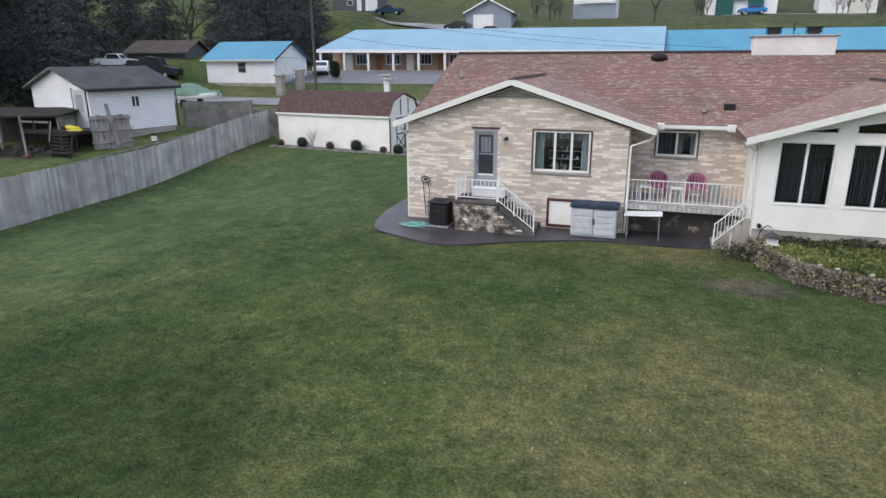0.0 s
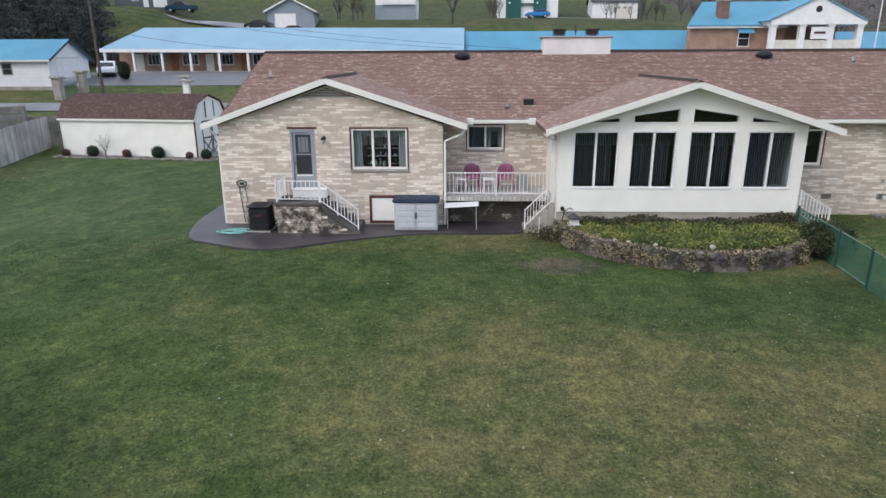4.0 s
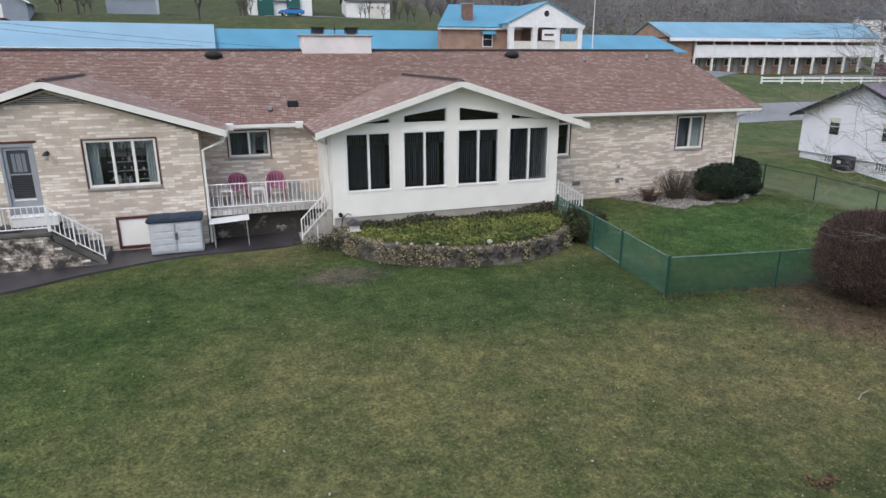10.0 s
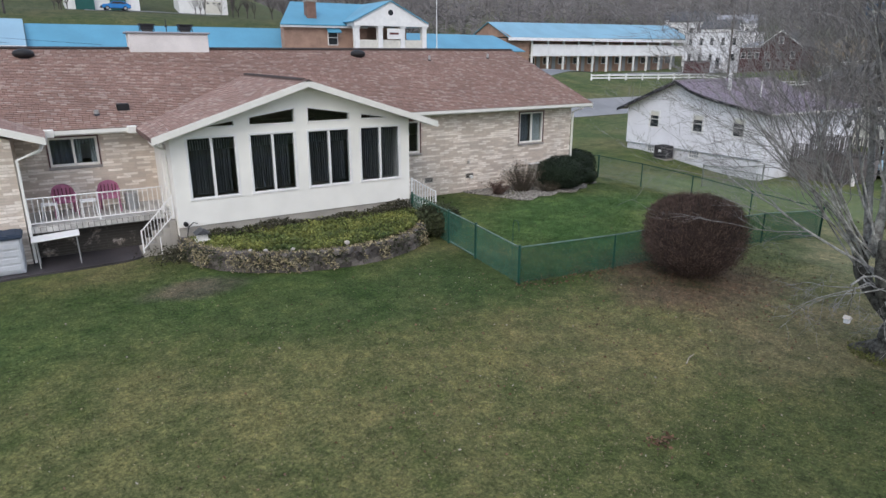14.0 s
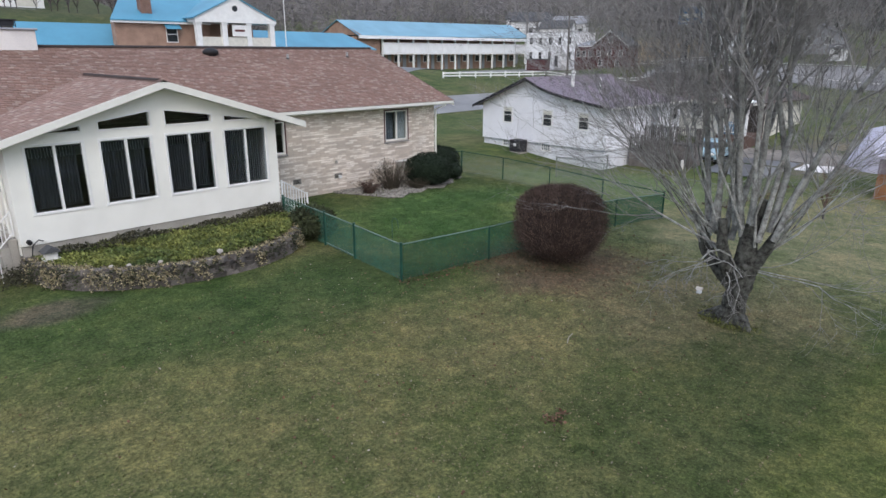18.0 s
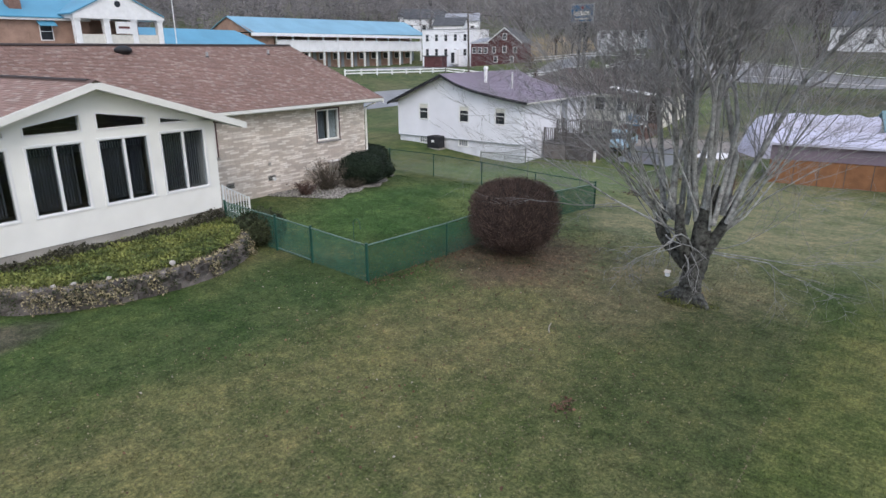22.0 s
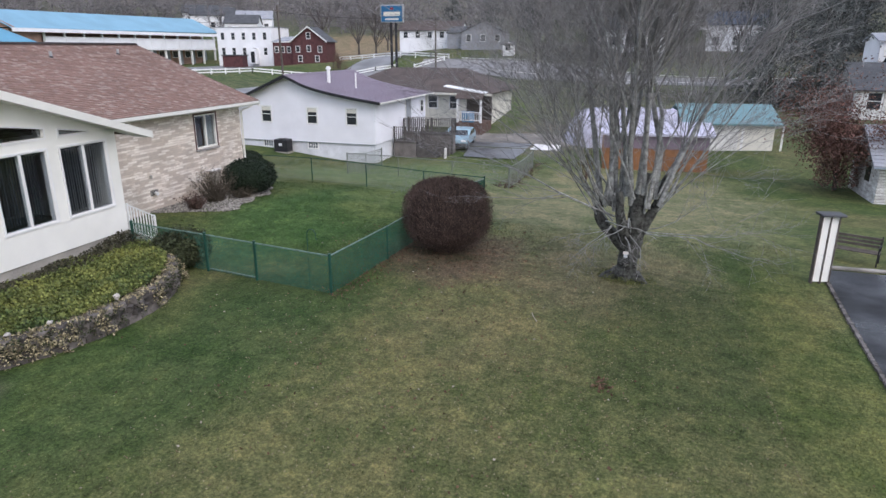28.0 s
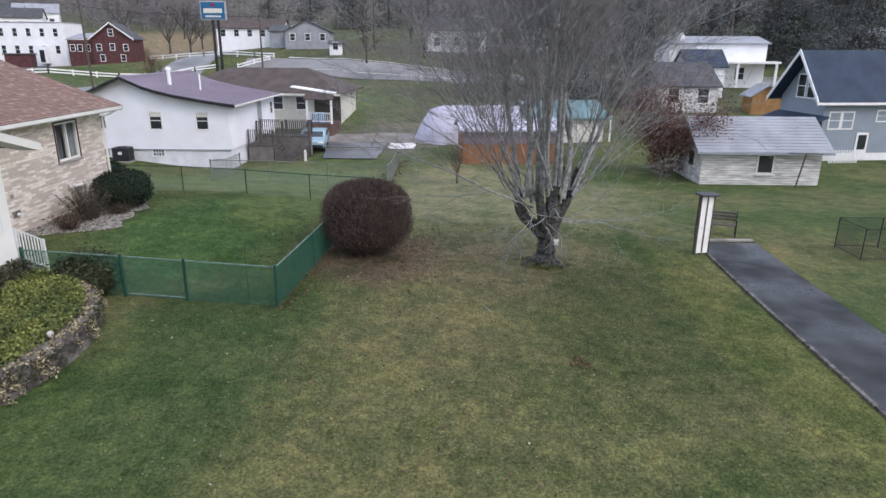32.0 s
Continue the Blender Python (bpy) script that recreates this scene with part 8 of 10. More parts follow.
# rail fence and gate behind the barn
for p, q in (((-20.3, 13.2), (-17.6, 16.2)), ((-17.5, 16.4), (-15.4, 18.4))):
    rf = thing("plank_fence", (0, 0, 0), "weathered grey plank fence beside the workshop", "fence", "plank fences")
    g = gz(*p) * 0.5 + gz(*q) * 0.5
    for z in (0.05, 0.49, 0.93, 1.37):
        part("plank", slab(B(), [(p[0], p[1], g + z), (q[0], q[1], g + z), (q[0], q[1], g + z + 0.4), (p[0], p[1], g + z + 0.4)], (0.05, 0.03, 0)), M["weathered_wood"], rf)
    for c in (p, q):
        part("post", box(B(), c[0] - 0.1, c[0] + 0.1, c[1] - 0.1, c[1] + 0.1, g - 0.6, g + 1.8), M["weathered_wood"], rf)

# boat under a green cover
mat("green_tarp", (0.13, 0.22, 0.17), 0.6, 0.2, 1.5, 15, 0.2)
bt = thing("boat", frame_of((-28.7, 22.4, gz(-27, 22) + 1.0), (-24.4, 22.6, 0)) @ Matrix.Diagonal((0.78, 1.0, 1.05, 1)), "small boat under a green cover on a trailer", "boat")
hull = slab(B(), [(0, -0.9, 0.6), (4.2, -0.75, 0.75), (5.2, 0, 0.85), (4.2, 0.75, 0.75), (0, 0.9, 0.6)], (0, 0, -0.34))
part("hull", bevelled(hull, 0.08, 2), M["white_paint"], bt)
bm = B()
prev = None
for i in range(9):
    x = 5.1 * i / 8
    w, hgt = 0.95 * (1 - (i / 8) ** 3 * 0.8), 0.72 + 0.55 * math.sin(math.pi * min(1, (i + 1) / 7))
    cur = [bm.verts.new((x, w * k, 0.62 + (hgt - 0.4) * (1 - k * k))) for k in (-1, -0.5, 0, 0.5, 1)]
    if prev:
        for k in range(4):
            bm.faces.new((prev[k], cur[k], cur[k + 1], prev[k + 1]))
    prev = cur
part("cover", bm, M["green_tarp"], bt)
for s in (-1, 1):
    part("wheel", tube(B(), (1.6, s * 0.95, 0), (1.6, s * 1.15, 0), 0.32, n=14), M["black"], bt)
part("trailer_tongue", tube(B(), (0, 0, 0.1), (6.4, 0, 0.1), 0.05, n=6), M["galvanised"], bt)

# back deck and clutter behind the workshop
Z1 = 1.05
mat("dark_deck", (0.024, 0.021, 0.020), 0.9, 0.3, 2, 30, 0.2)
bd = thing("back_deck", (0, 0, 0), "old dark wooden deck with a low roof and steps", "deck")
part("platform", box(B(), -24.5, -20.6, 5.2, 7.2, Z1 + 0.55, Z1 + 0.7), M["dark_deck"], bd)
for x in (-24.3, -22.5, -20.8):
    part("post", box(B(), x - 0.07, x + 0.07, 5.25, 5.39, Z1 - 0.6, Z1 + 0.56), M["dark_deck"], bd)
part("roof", slab(B(), [(-27.5, 4.4, Z1 + 1.32), (-22.4, 5.9, Z1 + 1.35), (-22.8, 8.2, Z1 + 1.62), (-28.0, 6.9, Z1 + 1.6)], (0, 0, 0.1)), M["dark_deck"], bd)
for x, y in ((-25.8, 5.1), (-22.6, 6.05)):
    part("post", box(B(), x - 0.06, x + 0.06, y - 0.06, y + 0.06, Z1 - 0.5, Z1 + 1.33), M["weathered_wood"], bd)
for i in range(6):
    part("stair", box(B(), -22.0 + 0.24 * i, -20.9 + 0.24 * i, 4.9 - 0.22 * i, 5.16 - 0.22 * i, Z1 + 0.5 - 0.14 * i, Z1 + 0.56 - 0.14 * i), M["dark_deck"], bd)
for x in (-22.05, -20.85):
    part("stringer", slab(B(), [(x, 5.2, Z1 + 0.55), (x + 1.3, 3.75, Z1 - 0.3), (x + 1.3, 3.75, Z1 - 0.5), (x, 5.2, Z1 + 0.3)], (0.06, 0, 0)), M["dark_deck"], bd)
part("handrail", slab(B(), [(-22.05, 5.1, Z1 + 1.25), (-20.8, 3.8, Z1 + 0.45), (-20.8, 3.8, Z1 + 0.35), (-22.05, 5.1, Z1 + 1.15)], (0.05, 0, 0)), M["weathered_wood"], bd)
# Dark panels added to paint the shade under the roof and platform.
part("back_wall", slab(B(), [(-28.0, 6.7, Z1 - 0.5), (-24.6, 7.6, Z1 - 0.5), (-24.6, 7.6, Z1 + 1.5), (-28.0, 6.7, Z1 + 1.5)], (0, 0.08, 0)), M["dark_deck"], bd)
part("skirt", box(B(), -24.4, -20.7, 7.1, 7.16, Z1 - 0.6, Z1 + 0.55), M["dark_deck"], bd)
part("rail", slab(B(), [(-24.4, 5.22, Z1 + 1.1), (-22.3, 5.22, Z1 + 1.1), (-22.3, 5.22, Z1 + 1.2), (-24.4, 5.22, Z1 + 1.2)], (0, 0.06, 0)), M["weathered_wood"], bd)
for x in (-24.4, -23.4, -22.3):
    part("rail_post", box(B(), x - 0.05, x + 0.05, 5.2, 5.29, Z1 + 0.7, Z1 + 1.24), M["dark_deck"], bd)
mat("yellow_plastic", (0.55, 0.45, 0.02), 0.5, 0.1)
yt = thing("yellow_tarp", (-21.45, 5.9, Z1 + 0.72), "crumpled yellow tarp on the deck", "tarp")
part("cloth", blob(0.5, 4, (1.0, 0.6, 0.45), 3, 0.6), M["yellow_plastic"], yt)
pl = thing("pallet_door", Matrix.Translation((-19.45, 6.5, gz(-19.4, 6.5))) @ pose(0, 0, 0, 0, 0, 52) @ pose(0, 0, 0, -14, 0, 0), "weathered plank door leaning on posts", "door")
for k in range(7):
    part("plank", box(B(), -0.95 + 0.27 * k, -0.70 + 0.27 * k, -0.03, 0.03, 0.02 * (k % 3), 1.75 + 0.05 * (k % 2)), M["weathered_wood"], pl)
for z in (0.3, 0.95, 1.55):
    part("batten", box(B(), -1.0, 1.0, -0.08, -0.032, z, z + 0.14), M["weathered_wood"], pl)
part("prop", slab(B(), [(0.1, -0.14, 0.1), (0.28, -0.14, 0.1), (0.0, -0.14, 2.35), (-0.18, -0.14, 2.35)], (0, 0.05, 0)), M["weathered_wood"], pl)
bk = thing("bucket", Matrix.Translation((-19.0, 8.9, gz(-19.0, 8.9) - 0.02)) @ Matrix.Scale(0.82, 4), "white plastic drum with a dark lid", "bucket")
part("drum", tube(B(), (0, 0, 0), (0, 0, 0.36), 0.19, 0.21, 14), M["white_paint"], bk)
part("lid", tube(B(), (0, 0, 0.36), (0, 0, 0.5), 0.22, 0.2, 14), M["black"], bk)
rp = thing("clothes_post", (-21.7, 3.2, gz(-21.7, 3.2) - 0.03), "wooden post with a red foot", "post")
part("post", tube(B(), (0, 0, 0), (-0.1, 0.05, 2.1), 0.06, 0.045, 9), M["weathered_wood"], rp)
part("foot", bevelled(box(B(), -0.16, 0.16, -0.13, 0.13, 0, 0.17), 0.02), M["red_paint"], rp)
for i in range(34):
    x, y = -23.4 + rnd.uniform(-2.6, 2.4), 4.4 + rnd.uniform(-1.4, 1.2)
    jt = thing("junk", (x, y, gz(x, y) + 0.02), "small dark odds and ends under the old deck", "clutter", "deck clutter")
    part("lump", blob(rnd.uniform(0.12, 0.3), i, (1, rnd.uniform(0.6, 1.2), rnd.uniform(0.5, 1.3)), 2, 0.4), M[rnd.choice(["black", "dark_deck", "dark_deck", "dark_deck", "shade_junk_brown"])], jt)

# things beside the motel drive
for x, y in ((-30.5, 40.0), (-29.8, 42.8)):
    gp = thing("gate_pillar", ground_at(x, y), "grey stone gate pillar with a flat cap", "pillar", "gate pillars")
    part("shaft", box(B(), -0.35, 0.35, -0.35, 0.35, -0.3, 1.9), M["concrete"], gp)
    part("cap", bevelled(box(B(), -0.5, 0.5, -0.5, 0.5, 1.9, 2.1), 0.03), M["concrete"], gp)
chain_fence([(-30.42, 40.38), (-29.9, 42.42)], 1.8, M["galvanised"], M["pale_rail"], "grey mesh gate between stone pillars", 3.0, 0.16, 0.012)
for x, y in ((-19.4, 42.4), (-18.3, 40.2)):
    gp = thing("mail_stand", ground_at(x, y), "white painted stand beside the street", "stand", "mail stands")
    part("shaft", box(B(), -0.2, 0.2, -0.2, 0.2, -0.3, 1.5), M["white_paint"], gp)
    part("tray", bevelled(box(B(), -0.6, 0.6, -0.4, 0.4, 1.5, 1.7), 0.03), M["concrete"], gp)
leafy("evergreen_shrub", ground_at(-29.3, 50.0), (0.62, 0.62, 1.9), 2500, 0.10, M["dark_green"], "small clipped conifer before the motel", "shrub", seed=31)
for k, (u, s) in enumerate(((0.4, 0.22), (2.1, 0.34), (4.2, 0.24), (6.1, 0.36), (8.0, 0.2), (9.0, 0.3))):
    p = bar_m @ Vector((u, -0.45, 0))
    leafy("barn_shrub", (p.x, p.y, gz(p.x, p.y)), (s, s, s * 1.9), 700, 0.05, M["rust_leaf"] if k % 2 == 0 else M["dark_green"], "small clipped shrub in gravel by the barn", "shrub", "barn shrubs", seed=40 + k)
p = bar_m @ Vector((2.9, -0.45, 0))
bare_tree((p.x, p.y, gz(p.x, p.y)), 1.4, 77, label="thin bare sapling by the white barn", group="", kids=(4, 2))

# ---- hillside houses behind the motel ----
mat("dark_siding", (0.10, 0.11, 0.12), 0.8, 0.1)
mat("hunter_green", (0.02, 0.10, 0.09), 0.7, 0.1)
hg = gable_building("hill_garage", ground_at(-25.0, 89.5, 5, 0.0), 7.6, 7, 2.9, 1.9, M["grey_siding"], M["light_roof"], "grey gabled garage with white door on the hillside", 0.5, ridge="y", category="garage", group="hillside houses", sink=2)
part("garage_door", box(B(), 1.2, 4.6, -0.06, 0.0, 0.1, 2.4), M["white_paint"], hg)
for a, b in (((-0.5, 2.65), (3.8, 4.85)), ((3.8, 4.85), (8.1, 2.65))):
    part("rake_board", slab(B(), [(a[0], -0.56, a[1] - 0.15), (b[0], -0.56, b[1] - 0.15), (b[0], -0.56, b[1] + 0.1), (a[0], -0.56, a[1] + 0.1)], (0, 0.05, 0)), M["white_paint"], hg)
h2 = gable_building("hill_house", ground_at(-8.6, 100, 0, 0.0), 7.2, 7, 5.0, 2, M["white_paint"], M["grey_roof"], "white house on a blue-grey base on the hillside", 0.3, category="house", group="hillside houses", sink=2)
part("lower_wall", box(B(), -0.06, 7.26, -0.08, 0.0, -0.3, 2.6), M["grey_siding"], h2)
part("deck_rail", box(B(), 1.0, 7.0, -0.6, -0.5, 2.7, 3.6), M["white_paint"], h2)
h3 = gable_building("hill_house", ground_at(13.6, 108.5, 0, 0.0), 11.2, 8, 5.2, 2, M["white_paint"], M["grey_roof"], "white and dark green building on the hillside", 0.3, category="house", group="hillside houses", sink=2)
for x0, x1 in ((1.4, 4.2), (6.6, 9.0)):
    part("green_front", box(B(), x0, x1, -0.5, 0.0, -0.3, 3.6), M["hunter_green"], h3, "dark green front")
part("balcony", box(B(), 4.2, 6.6, -0.6, 0, 2.4, 2.6), M["dark_siding"], h3)
for x in (1.9, 7.1):
    part("wall_light", box(B(), x, x + 0.3, -0.56, -0.5, 2.5, 2.8), M["white_paint"], h3)
h4 = gable_building("hill_garage", ground_at(31.8, 111.8, -3, 0.0), 8.6, 7, 3.2, 1.6, M["white_paint"], M["grey_roof"], "white double garage on the hillside", 0.4, category="garage", group="hillside houses", sink=2)
part("garage_door", box(B(), 4.4, 7.6, -0.06, 0, 0.1, 2.2), M["gallery_white"], h4)
for x in (4.9, 6.0, 7.0):
    part("door_light", box(B(), x, x + 0.35, -0.075, -0.061, 1.7, 1.95), M["window_dark"], h4)
h5 = gable_building("hill_house", ground_at(-56.0, 100.5, 12, 0.0), 9.5, 7, 3.0, 1.8, M["dark_siding"], M["grey_roof"], "grey house with white garage door on the hillside", 0.3, category="house", group="hillside houses", sink=2)
part("garage_door", box(B(), 6.6, 9.0, -0.06, 0, 0.1, 2.2), M["white_paint"], h5)
part("door", box(B(), 4.9, 5.8, -0.06, 0, 0.1, 2.1), M["white_paint"], h5)
wall_window(h5, 3.0, 1.2, 1.0, 0.8, 0.0)
h6 = gable_building("hill_house", ground_at(-70.0, 86, 18, 1.0), 12, 8, 4.6, 2.2, M["dark_siding"], M["grey_roof"], "dark grey house among trees on the hillside", 0.4, category="house", group="hillside houses", sink=3)
for x in (1.5, 4.5, 7.5):
    wall_window(h6, x, 2.6, 1.1, 1.2, 0.0)
bh = gable_building("brown_house", frame_of((-58.0, 48.0, gz(-54, 48) - 0.5), (-48.0, 50.6, 0)), 7.6, 7, 1.5, 1.4, M["dark_siding"], M["dark_brown_roof"], "low dark house with brown roof behind the workshop", 0.5, category="house", sink=3)
part("porch_light", box(B(), 2.0, 2.2, -0.1, -0.02, 1.2, 1.4), M["red_paint"], bh)
sheet("driveway", lambda u, v: (-46 + 26 * u, 88.5 + 3.0 * v + 9 * (1 - u) ** 2), 24, 4, M["road_grey"], "pale gravel drive up the hillside", 0.08, "driveway")
sheet("driveway", lambda u, v: (16 + 22 * u, 103.5 + 3.0 * v + 3 * u), 24, 4, M["road_grey"], "grey drive on the hillside", 0.08, "driveway")

# ---- town to the east ----
wb = gable_building("white_building", frame_of((120.3, 70.3, 2.9), (121.4, 58.4, 0)), 11.9, 8, 6.5, 0.06, M["siding_white"], M["light_roof"], "tall white apartment house with rows of windows", 0.12, category="building", group="town houses", sink=4)
for r_ in range(2):
    for k in range(5):
        wall_window(wb, 0.9 + 2.3 * k, 1.2 + 2.9 * r_, 0.7, 1.3, 0.0)
part("entry", box(B(), 7.4, 9.0, -1.2, 0, -0.5, 2.4), M["siding_white"], wb)
part("entry_door", box(B(), 7.8, 8.6, -1.24, -1.2, -0.3, 1.8), M["window_dark"], wb)
rh = gable_building("red_house", frame_of((115.8, 50.7, 3.4), (116.4, 44.0, 0)), 6.8, 4.6, 3.4, 2.4, M["barn_red"], M["grey_roof"], "dark red house with white windows and steep roof", 0.35, ridge="y", category="house", group="town houses", sink=3)
for x, z in ((0.8, 1.3), (3.0, 1.4), (5.2, 1.3), (3.0, 3.7), (1.2, -0.4), (4.6, -0.4)):
    wall_window(rh, x, z, 0.7, 1.0, 0.0)
for a, b in (((-0.35, 3.15), (3.4, 5.85)), ((3.4, 5.85), (7.15, 3.15))):
    part("rake_board", slab(B(), [(a[0], -0.42, a[1] - 0.2), (b[0], -0.42, b[1] - 0.2), (b[0], -0.42, b[1] + 0.05), (a[0], -0.42, a[1] + 0.05)], (0, 0.04, 0)), M["white_paint"], rh)
part("annex", box(B(), -4.4, -0.02, 1.0, 6.0, -2, 3.0), M["barn_red"], rh)
part("annex_roof", slab(B(), [(-4.6, 0.8, 3.0), (0, 0.8, 3.3), (0, 6.2, 4.2), (-4.6, 6.2, 4.0)], (0, 0, 0.12)), M["light_roof"], rh)
for x in (-4.0, -2.8, -1.5):
    wall_window(rh, x, 1.2, 0.7, 1.0, 1.0)
sd_ = thing("garden_shed", frame_of((112.0, 63.5, gz(113, 62)), (113.0, 60.0, 0)), "small dark red shed beside the white building", "shed")
part("wall", bevelled(box(B(), 0, 3.8, 0, 3, -0.8, 2.1), 0.05), M["barn_red"], sd_)
part("roof", bevelled(box(B(), -0.2, 4.0, -0.2, 3.2, 2.1, 2.3), 0.05), M["grey_roof"], sd_)


def far_house(x, y, w, d, h, rise, wall, roof, turn, label, ridge="x", dz=0.0, wins=3):
    t = gable_building("town_house", Matrix.Translation((x, y, gz(x, y) + dz)) @ pose(0, 0, 0, 0, 0, turn), w, d, h, rise, M[wall], M[roof], label, 0.3, ridge=ridge, category="house", group="town houses", sink=4)
    for k in range(wins):
        wall_window(t, w * (k + 0.5) / wins - 0.5, 0.9, 1.0, 1.3, 0.0)
    return t


def town(p, q, w, d, h, rise, wall, roof, label, ridge="x", wins=3):
    """A house whose front runs from p to q."""
    t = gable_building("town_house", frame_of(p, q), w, d, h, rise, M[wall], M[roof], label, 0.3, ridge=ridge, category="house", group="town houses", sink=4)
    for k in range(wins):
        wall_window(t, w * (k + 0.5) / wins - 0.4, 0.8, 0.8, 1.1, 0.0)
    return t


town((124.8, 32.5, 6.5), (125.8, 20.7, 0), 11.8, 8, 2.3, 1.7, "siding_white", "dark_brown_roof", "long white ranch house on the rise", wins=5)
gt = town((119.5, 18.7, 5.8), (120.2, 11.0, 0), 7.7, 7, 2.4, 1.8, "light_roof", "grey_roof", "small grey house with white trim", "y", 3)
part("side_wing", box(B(), -3.0, -0.02, 2.0, 6.0, -1, 2.2), M["light_roof"], gt)
part("side_roof", slab(B(), [(-3.2, 1.8, 2.2), (0, 1.8, 2.2), (0, 6.2, 3.4), (-3.2, 6.2, 3.4)], (0, 0, 0.12)), M["grey_roof"], gt)
town((111.4, 9.5, 4.35), (111.6, 7.6, 0), 1.9, 2.2, 1.8, 0.4, "siding_white", "grey_roof", "small white shed beside the highway", wins=1)
far_house(118, -6, 10, 8, 3.5, 2, "siding_white", "grey_roof", -92, "white house behind the bare tree", wins=3)
far_house(121, -22, 9, 8, 4.2, 2, "siding_white", "slate_roof", -95, "white house with dark roof behind the bare tree", wins=3)
for x, y, w, h, rf, tn, lb in ((152, 101, 11, 4, "grey_roof", -60, "white house high behind the town"), (156, 90, 9, 3.6, "light_roof", -62, "white house with a pale roof up the slope"), (148, 88, 8, 3.2, "grey_roof", -66, "small white house among the others up the slope"), (158, 108, 12, 4, "grey_roof", -55, "long white house near the woods"), (168, -16, 10, 4, "grey_roof", -85, "pale house below the dark conifers")):
    far_house(x, y, w, 7, h, 2.0, "siding_white", rf, tn, lb, wins=3)
mat("tan_wood", (0.33, 0.18, 0.07), 0.8, 0.2, 2, 30, 0.15)
big = far_house(83.5, -36.2, 11.0, 9, 5.0, 0.8, "siding_white", "light_roof", -96, "large white house with a porch", wins=2)
part("porch_roof", box(B(), 3.0, 12.0, -2.2, 0, 2.7, 2.95), M["white_paint"], big)
for x in (3.2, 7.3, 11.5):
    part("porch_post", box(B(), x, x + 0.25, -2.1, -1.85, 0, 2.7), M["white_paint"], big)
dome = blob(0.62, 2, (1, 1, 1), 3, 0.0)
bmesh.ops.translate(dome, verts=dome.verts, vec=(1.2, 1.0, 5.6))
part("dish", dome, M["white_paint"], big)
far_house(67.5, -30.6, 5.6, 9, 2.6, 2.0, "old_white", "grey_roof", -92, "white cottage with a dark roof", wins=2)
far_house(76, -36.0, 4, 5, 3.4, 1.6, "siding_white", "slate_roof", -92, "narrow white house with slate roof", wins=1)
far_house(66.6, -39.2, 2.7, 2.6, 1.9, 0.9, "tan_wood", "light_roof", -95, "orange wooden garden barn", "y", wins=0)
far_house(121, -76, 12, 8, 3.0, 1.4, "siding_white", "light_roof", -110, "white house with a pale roof", wins=3)

# grey house with a steep gable
gh = thing("grey_house", frame_of((46.5, -36.4, -1.86), (47.83, -46.3, 0)), "grey sided house with steep dark blue roof and white trim", "house")
part("foundation", box(B(), 0.02, 14, 2.22, 7.0, -1.5, 0.55), M["white_paint"], gh)
part("wall", box(B(), 0, 14, 2.2, 7.0, 0.55, 4.2), M["grey_siding"], gh)
part("gable", slab(B(), [(0, 2.2, 4.2), (0, 7.0, 4.2), (0, 4.4, 7.1)], (0.15, 0, 0)), M["grey_siding"], gh)
part("roof", roof_slab(B(), (-0.9, 1.7, 4.05), (15, 1.7, 4.05), (15, 4.4, 7.38), (-0.9, 4.4, 7.38), 0.14), M["slate_roof"], gh)
part("roof", roof_slab(B(), (15, 7.4, 4.0), (-0.9, 7.4, 4.0), (-0.9, 4.4, 7.38), (15, 4.4, 7.38), 0.14), M["slate_roof"], gh)
for a, b in (((1.65, 4.0), (4.4, 7.34)), ((4.4, 7.34), (7.45, 3.95))):
    part("rake_board", slab(B(), [(-0.96, a[0], a[1] - 0.2), (-0.96, b[0], b[1] - 0.2), (-0.96, b[0], b[1] + 0.1), (-0.96, a[0], a[1] + 0.1)], (0.06, 0, 0)), M["white_paint"], gh)
part("eave_board", box(B(), -0.9, 15, 1.63, 1.7, 3.85, 4.02), M["white_paint"], gh)
for y in (3.4, 4.5):
    wall_window(gh, y, 4.2, 0.8, 1.5, -0.01, side="-x")
part("porch_roof", roof_slab(B(), (-2.2, 1.6, 2.3), (0, 1.6, 3.1), (0, 7.2, 3.1), (-2.2, 7.2, 2.3)), M["slate_roof"], gh)
part("porch_beam", box(B(), -2.2, -2.05, 1.6, 7.2, 1.9, 2.2), M["white_paint"], gh)
for x in (0.5, 1.45):
    wall_window(gh, x, 2.25, 0.75, 1.05, 2.2)
wall_window(gh, 4.0, 2.75, 0.8, 0.65, 2.2)
part("door", box(B(), 2.7, 3.6, 2.12, 2.2, 0.1, 1.95), M["white_paint"], gh)
part("door_screen", box(B(), 2.85, 3.45, 2.1, 2.119, 0.8, 1.8), M["window_dark"], gh)
for k in range(20):
    z = 0.57 + 0.17 * k
    part("clapboard", slab(B(), [(0, 2.198, z), (14, 2.198, z), (14, 2.198, z + 0.16), (0, 2.198, z + 0.16)], (0, -0.012, 0)), M["grey_siding"], gh)
pf = thing("picket_fence", gh.matrix_world @ Matrix.Translation((0.3, 1.3, -0.1)), "short white picket fence by the grey house", "fence")
for k in range(11):
    part("picket", box(B(), 0.2 * k, 0.2 * k + 0.1, 0, 0.03, 0, 1.0), M["white_paint"], pf)
part("rail", box(B(), 0, 2.1, 0.031, 0.06, 0.65, 0.73), M["white_paint"], pf)

